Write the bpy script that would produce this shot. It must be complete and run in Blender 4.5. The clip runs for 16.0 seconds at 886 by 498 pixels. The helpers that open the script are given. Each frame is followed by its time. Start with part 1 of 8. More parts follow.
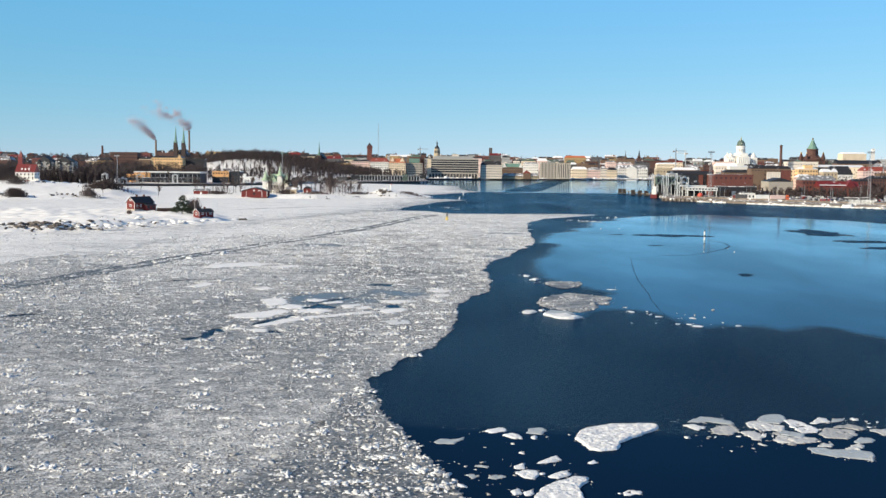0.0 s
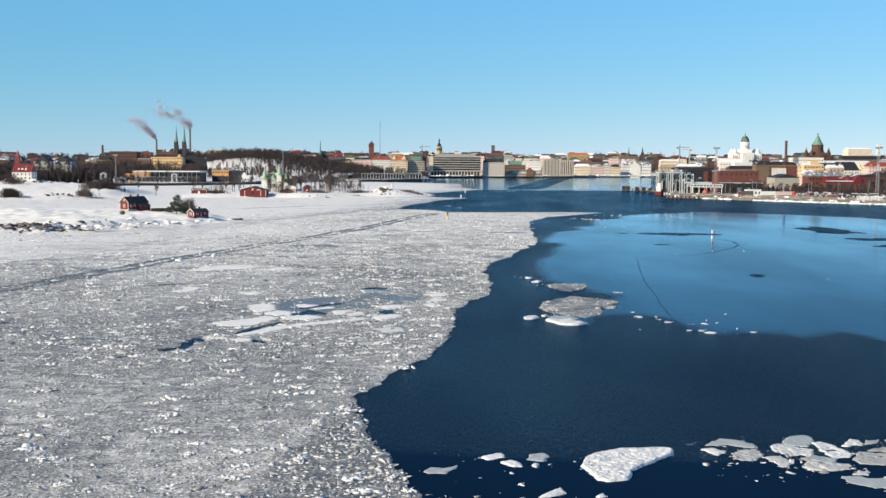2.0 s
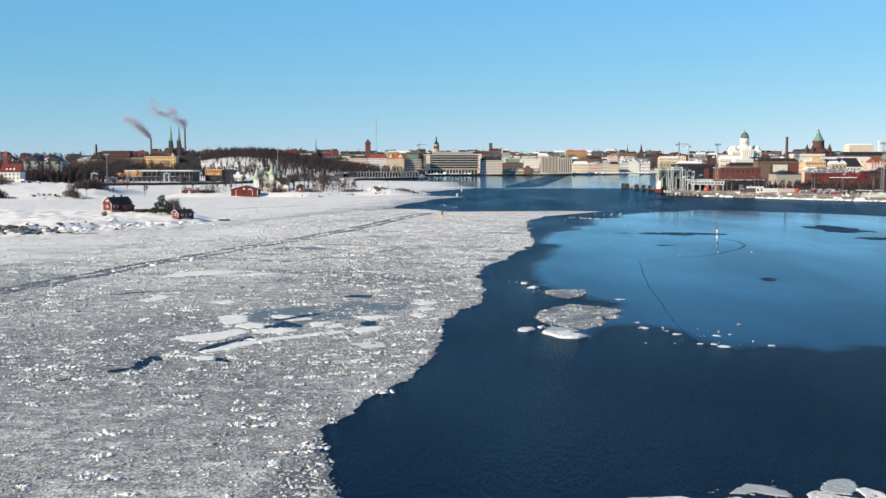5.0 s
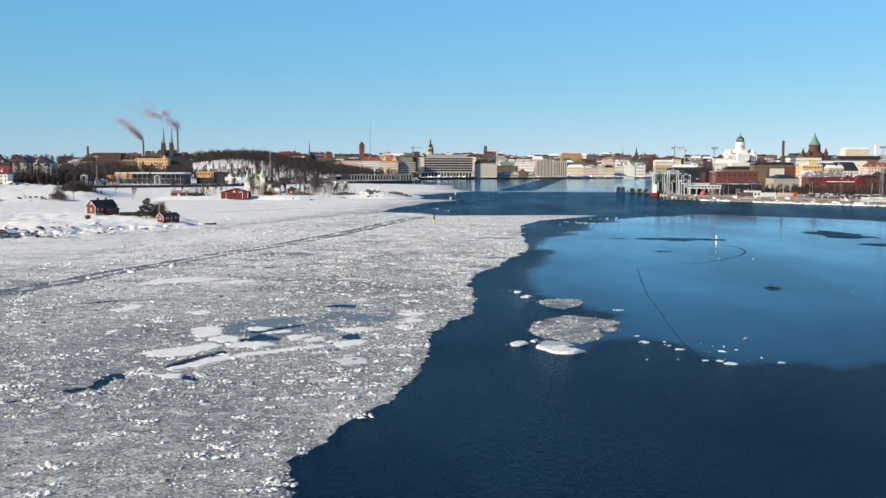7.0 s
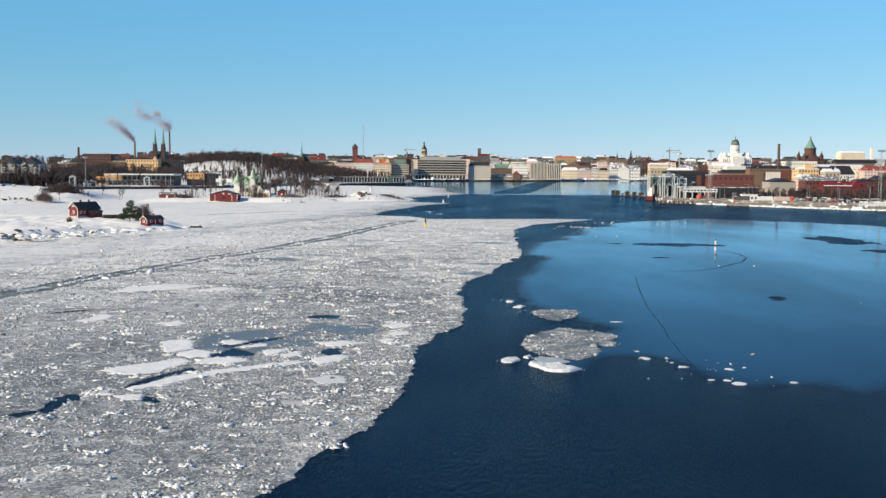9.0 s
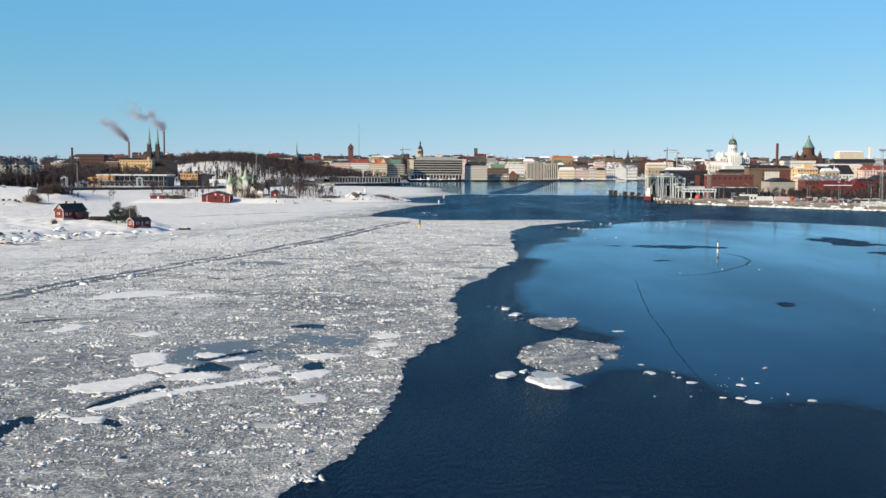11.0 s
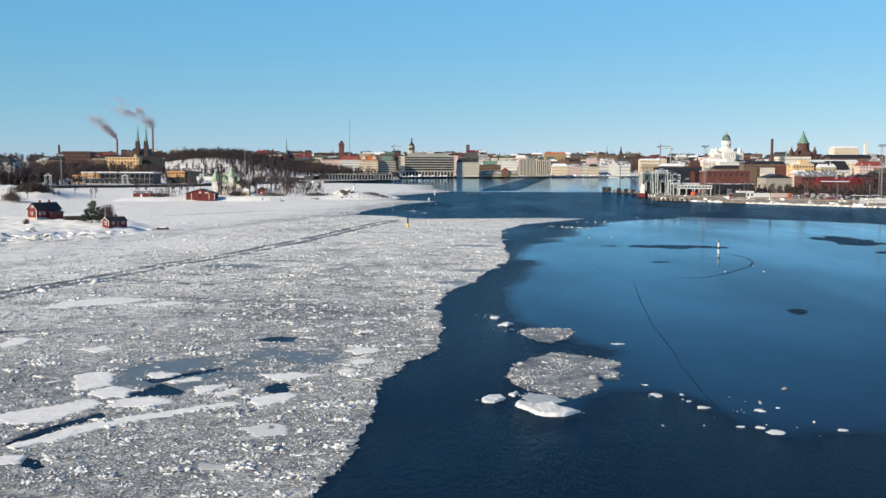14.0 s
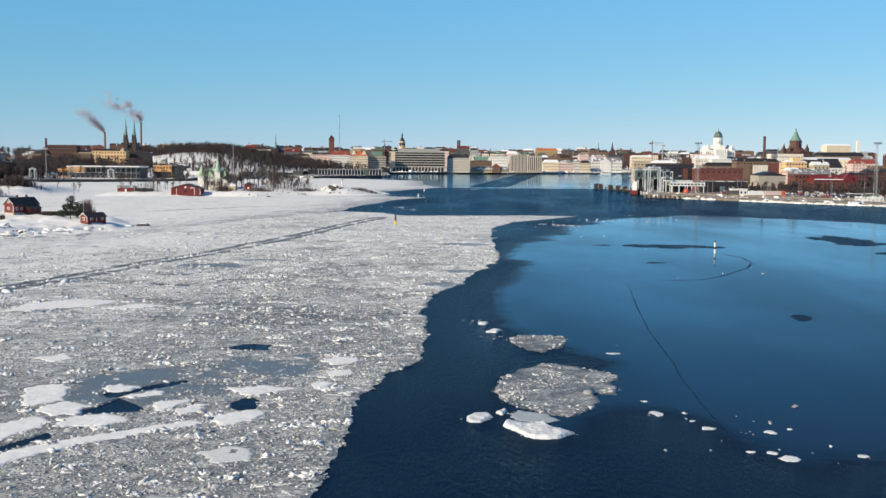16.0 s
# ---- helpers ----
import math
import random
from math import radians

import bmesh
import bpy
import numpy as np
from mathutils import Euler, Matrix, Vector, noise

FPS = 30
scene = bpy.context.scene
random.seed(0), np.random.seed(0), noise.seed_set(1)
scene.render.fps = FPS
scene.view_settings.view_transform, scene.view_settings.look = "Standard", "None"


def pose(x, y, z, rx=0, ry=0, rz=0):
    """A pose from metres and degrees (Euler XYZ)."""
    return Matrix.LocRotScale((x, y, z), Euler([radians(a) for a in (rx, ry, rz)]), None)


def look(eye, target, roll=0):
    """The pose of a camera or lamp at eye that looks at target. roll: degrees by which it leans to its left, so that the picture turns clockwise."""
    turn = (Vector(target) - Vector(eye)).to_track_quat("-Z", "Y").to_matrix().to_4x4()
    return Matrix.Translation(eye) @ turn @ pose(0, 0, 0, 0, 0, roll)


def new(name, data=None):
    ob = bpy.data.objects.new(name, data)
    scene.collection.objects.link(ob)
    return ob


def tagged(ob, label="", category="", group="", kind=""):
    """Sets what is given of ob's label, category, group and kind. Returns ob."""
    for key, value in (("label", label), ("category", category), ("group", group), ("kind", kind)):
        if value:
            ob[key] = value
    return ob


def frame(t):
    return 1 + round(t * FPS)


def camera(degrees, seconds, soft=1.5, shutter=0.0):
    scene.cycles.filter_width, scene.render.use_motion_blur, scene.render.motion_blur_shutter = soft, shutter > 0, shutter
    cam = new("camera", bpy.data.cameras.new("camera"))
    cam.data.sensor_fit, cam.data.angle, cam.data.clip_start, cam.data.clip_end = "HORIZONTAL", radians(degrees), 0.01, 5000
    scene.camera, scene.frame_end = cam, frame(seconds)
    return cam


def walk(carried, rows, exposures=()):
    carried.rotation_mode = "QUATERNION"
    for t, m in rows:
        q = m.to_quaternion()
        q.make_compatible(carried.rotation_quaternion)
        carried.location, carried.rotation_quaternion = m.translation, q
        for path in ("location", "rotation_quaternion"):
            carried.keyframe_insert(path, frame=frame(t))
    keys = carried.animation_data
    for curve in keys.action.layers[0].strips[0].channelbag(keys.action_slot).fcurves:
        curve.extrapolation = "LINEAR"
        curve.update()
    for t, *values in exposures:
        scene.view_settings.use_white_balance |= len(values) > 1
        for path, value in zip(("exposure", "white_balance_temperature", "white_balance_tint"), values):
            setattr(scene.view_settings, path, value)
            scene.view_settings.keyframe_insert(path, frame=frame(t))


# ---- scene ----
cam = camera(44.2, 16.0, soft=1.45)
PATH = [
    (0, (-1.416, -0.623, 29.461), (-1.466, 1.37, 29.302), 0.6),
    (0.5, (-1.164, 2.309, 29.422), (-1.217, 4.302, 29.261), 0.5),
    (1, (-0.852, 5.428, 29.402), (-0.906, 7.421, 29.24), 0.4),
    (1.5, (-0.596, 8.519, 29.407), (-0.652, 10.512, 29.244), 0.3),
    (2, (-0.432, 11.521, 29.357), (-0.488, 13.513, 29.194), 0.3),
    (2.5, (-0.173, 14.399, 29.343), (-0.229, 16.391, 29.179), 0.3),
    (3, (0.216, 17.403, 29.386), (0.16, 19.396, 29.22), 0.1),
    (3.5, (0.429, 20.253, 29.299), (0.375, 22.245, 29.133), 0.1),
    (4, (0.657, 23.289, 29.273), (0.601, 25.281, 29.105), 0.1),
    (6.5, (1.841, 38.268, 29.094), (1.794, 40.261, 28.932), 0.0),
    (7, (2.032, 41.23, 29.119), (1.988, 43.223, 28.958), 0.2),
    (7.5, (2.212, 44.252, 29.13), (2.171, 46.245, 28.97), 0.3),
    (8, (2.531, 47.299, 29.106), (2.491, 49.292, 28.947), 0.3),
    (8.5, (2.724, 50.242, 29.177), (2.686, 52.236, 29.018), 0.3),
    (9, (2.894, 53.281, 29.194), (2.861, 55.275, 29.037), 0.4),
    (11.5, (3.899, 67.62, 29.259), (3.874, 69.613, 29.102), 0.3),
    (12, (4.158, 70.632, 29.244), (4.135, 72.625, 29.084), 0.3),
    (12.5, (4.401, 73.519, 29.228), (4.377, 75.512, 29.066), 0.3),
    (13, (4.623, 76.43, 29.257), (4.602, 78.423, 29.094), 0.1),
    (13.5, (4.863, 79.251, 29.255), (4.846, 81.244, 29.092), 0.1),
    (14, (5.102, 82.144, 29.232), (5.088, 84.137, 29.069), 0.2),
    (14.5, (5.317, 84.81, 29.32), (5.307, 86.803, 29.156), 0.3),
    (15, (5.531, 87.707, 29.361), (5.526, 89.7, 29.192), 0.5),
    (15.5, (5.833, 90.631, 29.27), (5.831, 92.624, 29.099), 0.5),
    (16, (5.984, 93.521, 29.349), (5.987, 95.513, 29.178), 0.5),
]
walk(cam, [(t, look(eye, target, roll)) for t, eye, target, roll in PATH], [(0.0, 0.30, 6660, 2.5), (7.0, 0.24, 6660, 2.5), (16.0, 0.17, 6660, 2.5)])

# ---- light ----
SUN_AZ = radians(211)      # direction from which the sun shines, counted from +x counter-clockwise
SUN_EL = radians(28)
world = bpy.data.worlds.new("sky")
scene.world = world
world.use_nodes = True
wn = world.node_tree
wn.nodes.clear()
sky = wn.nodes.new("ShaderNodeTexSky")
sky.sky_type = "NISHITA"
sky.sun_disc = False
sky.sun_elevation = SUN_EL
sky.sun_rotation = radians(90) - SUN_AZ
sky.altitude = 0
sky.air_density = 0.7
sky.dust_density = 0.0
sky.ozone_density = 6.0
bg = wn.nodes.new("ShaderNodeBackground")
bg.inputs["Strength"].default_value = 0.108
wout = wn.nodes.new("ShaderNodeOutputWorld")
haze = wn.nodes.new("ShaderNodeVectorMath")      # thin haze low in the sky, fading upwards
haze.operation = "MULTIPLY_ADD"
haze.inputs[1].default_value = (0.66, 0.38, -0.04)
haze.inputs[2].default_value = (0.47, 2.75, 7.16)
wn.links.new(sky.outputs[0], haze.inputs[0])
where = wn.nodes.new("ShaderNodeTexCoord")
axes = wn.nodes.new("ShaderNodeSeparateXYZ")
wn.links.new(where.outputs["Generated"], axes.inputs[0])
fade = wn.nodes.new("ShaderNodeMapRange")
fade.interpolation_type = "SMOOTHSTEP"
fade.inputs["From Min"].default_value = 0.20
fade.inputs["From Max"].default_value = 0.50
wn.links.new(axes.outputs["Z"], fade.inputs["Value"])
blend = wn.nodes.new("ShaderNodeMix")
blend.data_type = "RGBA"
wn.links.new(fade.outputs[0], blend.inputs[0])
side_ = wn.nodes.new("ShaderNodeMapRange")      # the sky darkens a little towards the sun's side
side_.inputs["From Min"].default_value = -1.0
side_.inputs["To Min"].default_value = 0.84
side_.inputs["To Max"].default_value = 1.16
wn.links.new(axes.outputs["X"], side_.inputs["Value"])
low = wn.nodes.new("ShaderNodeMapRange")         # and is less blue close to the horizon
low.inputs["From Max"].default_value = 0.12
low.inputs["To Min"].default_value = 0.975
wn.links.new(axes.outputs["Z"], low.inputs["Value"])
blue = wn.nodes.new("ShaderNodeMath")
blue.operation = "MULTIPLY"
wn.links.new(side_.outputs[0], blue.inputs[0])
wn.links.new(low.outputs[0], blue.inputs[1])
blues = wn.nodes.new("ShaderNodeMath")
blues.operation = "MULTIPLY"
wn.links.new(blue.outputs[0], blues.inputs[0])
wn.links.new(side_.outputs[0], blues.inputs[1])
cast = wn.nodes.new("ShaderNodeCombineXYZ")
wn.links.new(side_.outputs[0], cast.inputs[0])
wn.links.new(side_.outputs[0], cast.inputs[1])
wn.links.new(blues.outputs[0], cast.inputs[2])
air = wn.nodes.new("ShaderNodeVectorMath")
air.operation = "MULTIPLY"
wn.links.new(haze.outputs[0], air.inputs[0])
wn.links.new(cast.outputs[0], air.inputs[1])
wn.links.new(air.outputs[0], blend.inputs[6])
wn.links.new(sky.outputs[0], blend.inputs[7])
wn.links.new(blend.outputs[2], bg.inputs[0])
wn.links.new(bg.outputs[0], wout.inputs[0])
sun_data = bpy.data.lights.new("sun", "SUN")
sun_data.energy = 5.0
sun_data.angle = radians(0.53)
sun_data.color = (1.0, 0.845, 0.69)
sun = new("sun", sun_data)
sun.matrix_world = look((0, 0, 0), (-math.cos(SUN_EL) * math.cos(SUN_AZ), -math.cos(SUN_EL) * math.sin(SUN_AZ), -math.sin(SUN_EL)))


# ---- materials ----
def material(name, colour, rough=0.8, vary=0.25, scale=1.0, metal=0.0, bump=0.2, bump_scale=4.0, tint=None, fine=None, random_by="", coat=0.0, snow=0.0):
    """Principled surface with a broad stain, a fine grain and a little relief, sizes in metres; snow: the share that old snow covers."""
    m = bpy.data.materials.new(name)
    m.use_nodes = True
    nt = m.node_tree
    b = nt.nodes["Principled BSDF"]
    geo = nt.nodes.new("ShaderNodeNewGeometry")
    n1 = nt.nodes.new("ShaderNodeTexNoise")
    n1.inputs["Scale"].default_value = 0.15 * scale
    n1.inputs["Detail"].default_value = 5
    n2 = nt.nodes.new("ShaderNodeTexNoise")
    n2.inputs["Scale"].default_value = (fine or 2.5) * scale
    n2.inputs["Detail"].default_value = 4
    for n in (n1, n2):
        nt.links.new(geo.outputs["Position"], n.inputs["Vector"])
    mix = nt.nodes.new("ShaderNodeMix")
    mix.data_type = "FLOAT"
    mix.inputs[0].default_value = 0.5
    nt.links.new(n1.outputs["Fac"], mix.inputs[2])
    nt.links.new(n2.outputs["Fac"], mix.inputs[3])
    last = mix.outputs[0]
    if random_by:
        src = nt.nodes.new("ShaderNodeObjectInfo").outputs["Random"] if random_by == "object" else geo.outputs["Random Per Island"]
        mr = nt.nodes.new("ShaderNodeMix")
        mr.data_type = "FLOAT"
        mr.inputs[0].default_value = 0.5
        nt.links.new(last, mr.inputs[2])
        nt.links.new(src, mr.inputs[3])
        last = mr.outputs[0]
    ramp = nt.nodes.new("ShaderNodeValToRGB")
    ramp.color_ramp.elements[0].position = 0.3
    ramp.color_ramp.elements[1].position = 0.7
    low = tint or tuple(c * (1 - vary) for c in colour)
    high = tuple(min(c * (1 + vary * 0.6), 0.92) for c in colour)
    ramp.color_ramp.elements[0].color = (*low, 1)
    ramp.color_ramp.elements[1].color = (*high, 1)
    nt.links.new(last, ramp.inputs[0])
    nt.links.new(ramp.outputs[0], b.inputs["Base Color"])
    if snow:
        n4 = nt.nodes.new("ShaderNodeTexNoise")
        n4.inputs["Scale"].default_value = 0.22
        n4.inputs["Detail"].default_value = 6
        n4.inputs["Roughness"].default_value = 0.6
        nt.links.new(geo.outputs["Position"], n4.inputs["Vector"])
        lie = nt.nodes.new("ShaderNodeMapRange")
        lie.inputs["From Min"].default_value = 0.70 - 0.4 * snow
        lie.inputs["From Max"].default_value = 0.74 - 0.4 * snow
        nt.links.new(n4.outputs["Fac"], lie.inputs["Value"])
        over = nt.nodes.new("ShaderNodeMix")
        over.data_type = "RGBA"
        over.inputs[7].default_value = (0.8, 0.8, 0.82, 1)
        nt.links.new(lie.outputs[0], over.inputs[0])
        nt.links.new(ramp.outputs[0], over.inputs[6])
        nt.links.new(over.outputs[2], b.inputs["Base Color"])
    b.inputs["Roughness"].default_value = rough
    b.inputs["Metallic"].default_value = metal
    b.inputs["Coat Weight"].default_value = coat
    if bump:
        n3 = nt.nodes.new("ShaderNodeTexNoise")
        n3.inputs["Scale"].default_value = bump_scale
        n3.inputs["Detail"].default_value = 4
        nt.links.new(geo.outputs["Position"], n3.inputs["Vector"])
        bp = nt.nodes.new("ShaderNodeBump")
        bp.inputs["Strength"].default_value = bump
        bp.inputs["Distance"].default_value = 0.1
        nt.links.new(n3.outputs["Fac"], bp.inputs["Height"])
        nt.links.new(bp.outputs[0], b.inputs["Normal"])
    return m


SNOW = material("snow", (0.89, 0.88, 0.86), 0.65, 0.1, 1.0, bump=1.0, bump_scale=0.8)
SNOW_ROOF = material("roof_snow", (0.82, 0.83, 0.86), 0.6, 0.15, 2.0, bump=0.3)
ROCK = material("rock", (0.12, 0.105, 0.095), 0.85, 0.45, 3.0, bump=0.8, bump_scale=1.5)
CHUNK = material("broken_ice", (0.57, 0.575, 0.58), 0.55, 0.48, 6.0, bump=0.6, bump_scale=6.0, random_by="island")
FLAT_PIECE = material("flat_ice_piece", (0.56, 0.57, 0.57), 0.55, 0.4, 4.0, bump=0.4, bump_scale=3.0, random_by="island")
FLOE = material("snowy_floe", (0.82, 0.815, 0.80), 0.55, 0.30, 4.0, bump=0.9, bump_scale=4.0, tint=(0.50, 0.53, 0.56))
GREY_FLOE = material("grey_floe", (0.42, 0.45, 0.46), 0.45, 0.25, 4.0, bump=0.4, bump_scale=3.0)
PLATE = material("snow_plate", (0.85, 0.855, 0.86), 0.6, 0.16, 2.0, bump=0.3, bump_scale=2.0)
WALLS = {
    "white": material("white_plaster", (0.78, 0.76, 0.71), 0.8, 0.12, 1.5),
    "cream": material("cream_plaster", (0.74, 0.62, 0.46), 0.8, 0.15, 1.5),
    "pale": material("pale_plaster", (0.72, 0.65, 0.56), 0.8, 0.18, 1.5),
    "yellow": material("yellow_plaster", (0.84, 0.56, 0.29), 0.8, 0.15, 1.5),
    "ochre": material("ochre_plaster", (0.40, 0.28, 0.14), 0.8, 0.2, 1.5),
    "orange": material("orange_panel", (0.74, 0.40, 0.16), 0.6, 0.15, 1.5),
    "pink": material("pink_plaster", (0.72, 0.54, 0.48), 0.8, 0.15, 1.5),
    "grey": material("grey_plaster", (0.36, 0.36, 0.35), 0.8, 0.2, 1.5),
    "stone": material("grey_granite", (0.43, 0.39, 0.33), 0.75, 0.15, 1.5),
    "beige": material("beige_stone", (0.50, 0.41, 0.29), 0.8, 0.15, 1.5),
    "brick": material("red_brick", (0.15, 0.052, 0.042), 0.85, 0.3, 3.0),
    "dark_brick": material("dark_brick", (0.11, 0.055, 0.045), 0.85, 0.3, 3.0),
    "church": material("soot_dark_brick", (0.055, 0.038, 0.034), 0.9, 0.3, 3.0),
    "brown": material("brown_plaster", (0.19, 0.125, 0.085), 0.85, 0.25, 1.5),
    "dark": material("dark_cladding", (0.022, 0.022, 0.026), 0.6, 0.3, 1.5),
    "slate_wall": material("blue_grey_plaster", (0.10, 0.098, 0.10), 0.8, 0.2, 1.5),
    "red_wood": material("falu_red_boards", (0.15, 0.022, 0.02), 0.85, 0.25, 3.0, fine=6.0),
}
ROOFS = {
    "slate": material("bare_slate_roof", (0.028, 0.028, 0.032), 0.55, 0.35, 2.0),
    "black": material("dark_sheet_roof", (0.026, 0.026, 0.03), 0.55, 0.35, 2.0, snow=0.22),
    "red": material("red_tile_roof", (0.26, 0.055, 0.04), 0.7, 0.3, 3.0, snow=0.2),
    "deep_red": material("deep_red_sheet_roof", (0.17, 0.022, 0.022), 0.5, 0.25, 2.0, snow=0.15),
    "rust": material("orange_tile_roof", (0.5, 0.14, 0.06), 0.7, 0.3, 3.0),
    "dull_green": material("dark_copper", (0.085, 0.125, 0.10), 0.6, 0.3, 3.0, snow=0.15),
    "green": material("verdigris_copper", (0.15, 0.27, 0.22), 0.6, 0.3, 3.0),
    "pale_green": material("pale_green_sheet_roof", (0.40, 0.52, 0.36), 0.6, 0.25, 3.0),
    "grey": material("grey_sheet_roof", (0.20, 0.20, 0.21), 0.5, 0.3, 2.0, snow=0.45),
    "snow": SNOW_ROOF,
}
GLASS = material("window_glass", (0.03, 0.035, 0.045), 0.12, 0.3, 1.0, bump=0)
WHITE_PAINT = material("white_paint", (0.8, 0.8, 0.78), 0.5, 0.1, 2.0, bump=0.05)
GREY_STEEL = material("galvanised_steel", (0.42, 0.43, 0.44), 0.45, 0.2, 2.0, metal=0.6, bump=0.05)
WHITE_STEEL = material("white_painted_steel", (0.66, 0.68, 0.68), 0.45, 0.15, 2.0, bump=0.05)
DARK_STEEL = material("dark_steel", (0.06, 0.06, 0.065), 0.5, 0.3, 2.0, metal=0.3, bump=0.05)
TIMBER = material("dark_timber", (0.055, 0.045, 0.038), 0.9, 0.4, 4.0)
CONCRETE = material("quay_concrete", (0.24, 0.20, 0.165), 0.9, 0.5, 3.0, bump=0.4, snow=0.3)
ASPHALT = material("snow_dusted_asphalt", (0.16, 0.15, 0.148), 0.9, 0.6, 3.0, tint=(0.05, 0.048, 0.047), snow=0.42)
BARK = material("bare_branches", (0.06, 0.043, 0.042), 0.9, 0.4, 3.0, bump=0)
PALE_BARK = material("pale_bare_branches", (0.13, 0.102, 0.098), 0.9, 0.35, 3.0, bump=0)
WOODS = material("far_bare_woods", (0.058, 0.043, 0.044), 0.9, 0.4, 1.0, bump=0, random_by="island")
NEEDLES = material("spruce_needles", (0.035, 0.055, 0.03), 0.85, 0.4, 4.0, bump=0)
BUOY_YELLOW = material("yellow_buoy_paint", (0.75, 0.55, 0.12), 0.5, 0.15, 3.0)
RED_PAINT = material("signal_red_paint", (0.6, 0.09, 0.06), 0.5, 0.2, 3.0)
ORANGE_PAINT = material("orange_truck_paint", (0.62, 0.13, 0.05), 0.4, 0.15, 3.0)
GOLD = material("gilding", (0.75, 0.55, 0.2), 0.3, 0.1, 3.0, metal=1.0, bump=0)


SMOKE = material("chimney_smoke", (0.56, 0.50, 0.57), 1.0, 0.15, 1.0, bump=0)


def water_material():
    """Sea water: wind ripples, laid flat where the attribute skim says that a film of new ice covers it."""
    m = bpy.data.materials.new("sea_water")
    m.use_nodes = True
    nt = m.node_tree
    b = nt.nodes["Principled BSDF"]
    geo = nt.nodes.new("ShaderNodeNewGeometry")
    att = nt.nodes.new("ShaderNodeAttribute")
    att.attribute_name = "skim"
    edge = nt.nodes.new("ShaderNodeTexNoise")
    edge.inputs["Scale"].default_value = 0.12
    edge.inputs["Detail"].default_value = 6
    nt.links.new(geo.outputs["Position"], edge.inputs["Vector"])
    add = nt.nodes.new("ShaderNodeMath")
    add.operation = "MULTIPLY_ADD"
    add.inputs[1].default_value = 0.45
    nt.links.new(edge.outputs["Fac"], add.inputs[0])
    nt.links.new(att.outputs["Fac"], add.inputs[2])
    cover = nt.nodes.new("ShaderNodeMapRange")
    cover.inputs["From Min"].default_value = 0.50
    cover.inputs["From Max"].default_value = 1.02
    nt.links.new(add.outputs[0], cover.inputs["Value"])
    skim = cover.outputs[0]
    base = nt.nodes.new("ShaderNodeMix")
    base.data_type = "RGBA"
    base.inputs[6].default_value = (0.003, 0.0125, 0.035, 1)
    base.inputs[7].default_value = (0.008, 0.016, 0.034, 1)
    nt.links.new(skim, base.inputs[0])
    nt.nodes.remove(b)
    deep = nt.nodes.new("ShaderNodeBsdfDiffuse")
    nt.links.new(base.outputs[2], deep.inputs["Color"])
    shine = nt.nodes.new("ShaderNodeBsdfGlossy")
    gleam = nt.nodes.new("ShaderNodeMix")
    gleam.data_type = "RGBA"
    gleam.inputs[6].default_value = (0.52, 0.81, 1.0, 1)
    gleam.inputs[7].default_value = (0.66, 0.86, 1.0, 1)
    nt.links.new(skim, gleam.inputs[0])
    nt.links.new(gleam.outputs[2], shine.inputs["Color"])
    rough = nt.nodes.new("ShaderNodeMapRange")
    rough.inputs["To Min"].default_value = 0.12
    rough.inputs["To Max"].default_value = 0.09
    nt.links.new(skim, rough.inputs["Value"])
    nt.links.new(rough.outputs[0], shine.inputs["Roughness"])
    fresnel = nt.nodes.new("ShaderNodeFresnel")
    fresnel.inputs["IOR"].default_value = 1.33
    gloss = nt.nodes.new("ShaderNodeMapRange")
    gloss.inputs["From Min"].default_value = 0.55
    gloss.inputs["To Min"].default_value = 0.47
    gloss.inputs["To Max"].default_value = 1.42
    nt.links.new(skim, gloss.inputs["Value"])
    steep = nt.nodes.new("ShaderNodeMath")
    steep.operation = "POWER"
    steep.inputs[1].default_value = 1.95
    nt.links.new(fresnel.outputs[0], steep.inputs[0])
    share = nt.nodes.new("ShaderNodeMath")
    share.operation = "MULTIPLY"
    nt.links.new(steep.outputs[0], share.inputs[0])
    nt.links.new(gloss.outputs[0], share.inputs[1])
    both = nt.nodes.new("ShaderNodeMixShader")
    breeze = nt.nodes.new("ShaderNodeTexNoise")
    breeze.inputs["Scale"].default_value = 0.03
    breeze.inputs["Detail"].default_value = 5
    wide = nt.nodes.new("ShaderNodeMapping")
    wide.inputs["Scale"].default_value = (1.0, 0.35, 1.0)
    nt.links.new(geo.outputs["Position"], wide.inputs["Vector"])
    nt.links.new(wide.outputs[0], breeze.inputs["Vector"])
    lull = nt.nodes.new("ShaderNodeMapRange")
    lull.inputs["From Min"].default_value = 0.3
    lull.inputs["From Max"].default_value = 0.7
    lull.inputs["To Min"].default_value = 0.6
    lull.inputs["To Max"].default_value = 1.4
    nt.links.new(breeze.outputs["Fac"], lull.inputs["Value"])
    calm = nt.nodes.new("ShaderNodeMix")
    calm.data_type = "FLOAT"
    wisp = nt.nodes.new("ShaderNodeMapRange")
    wisp.inputs["From Min"].default_value = 0.35
    wisp.inputs["From Max"].default_value = 0.65
    wisp.inputs["To Min"].default_value = 0.80
    wisp.inputs["To Max"].default_value = 1.12
    nt.links.new(breeze.outputs["Fac"], wisp.inputs["Value"])
    nt.links.new(wisp.outputs[0], calm.inputs[3])
    nt.links.new(skim, calm.inputs[0])
    nt.links.new(lull.outputs[0], calm.inputs[2])
    uneven = nt.nodes.new("ShaderNodeMath")
    uneven.operation = "MULTIPLY"
    nt.links.new(share.outputs[0], uneven.inputs[0])
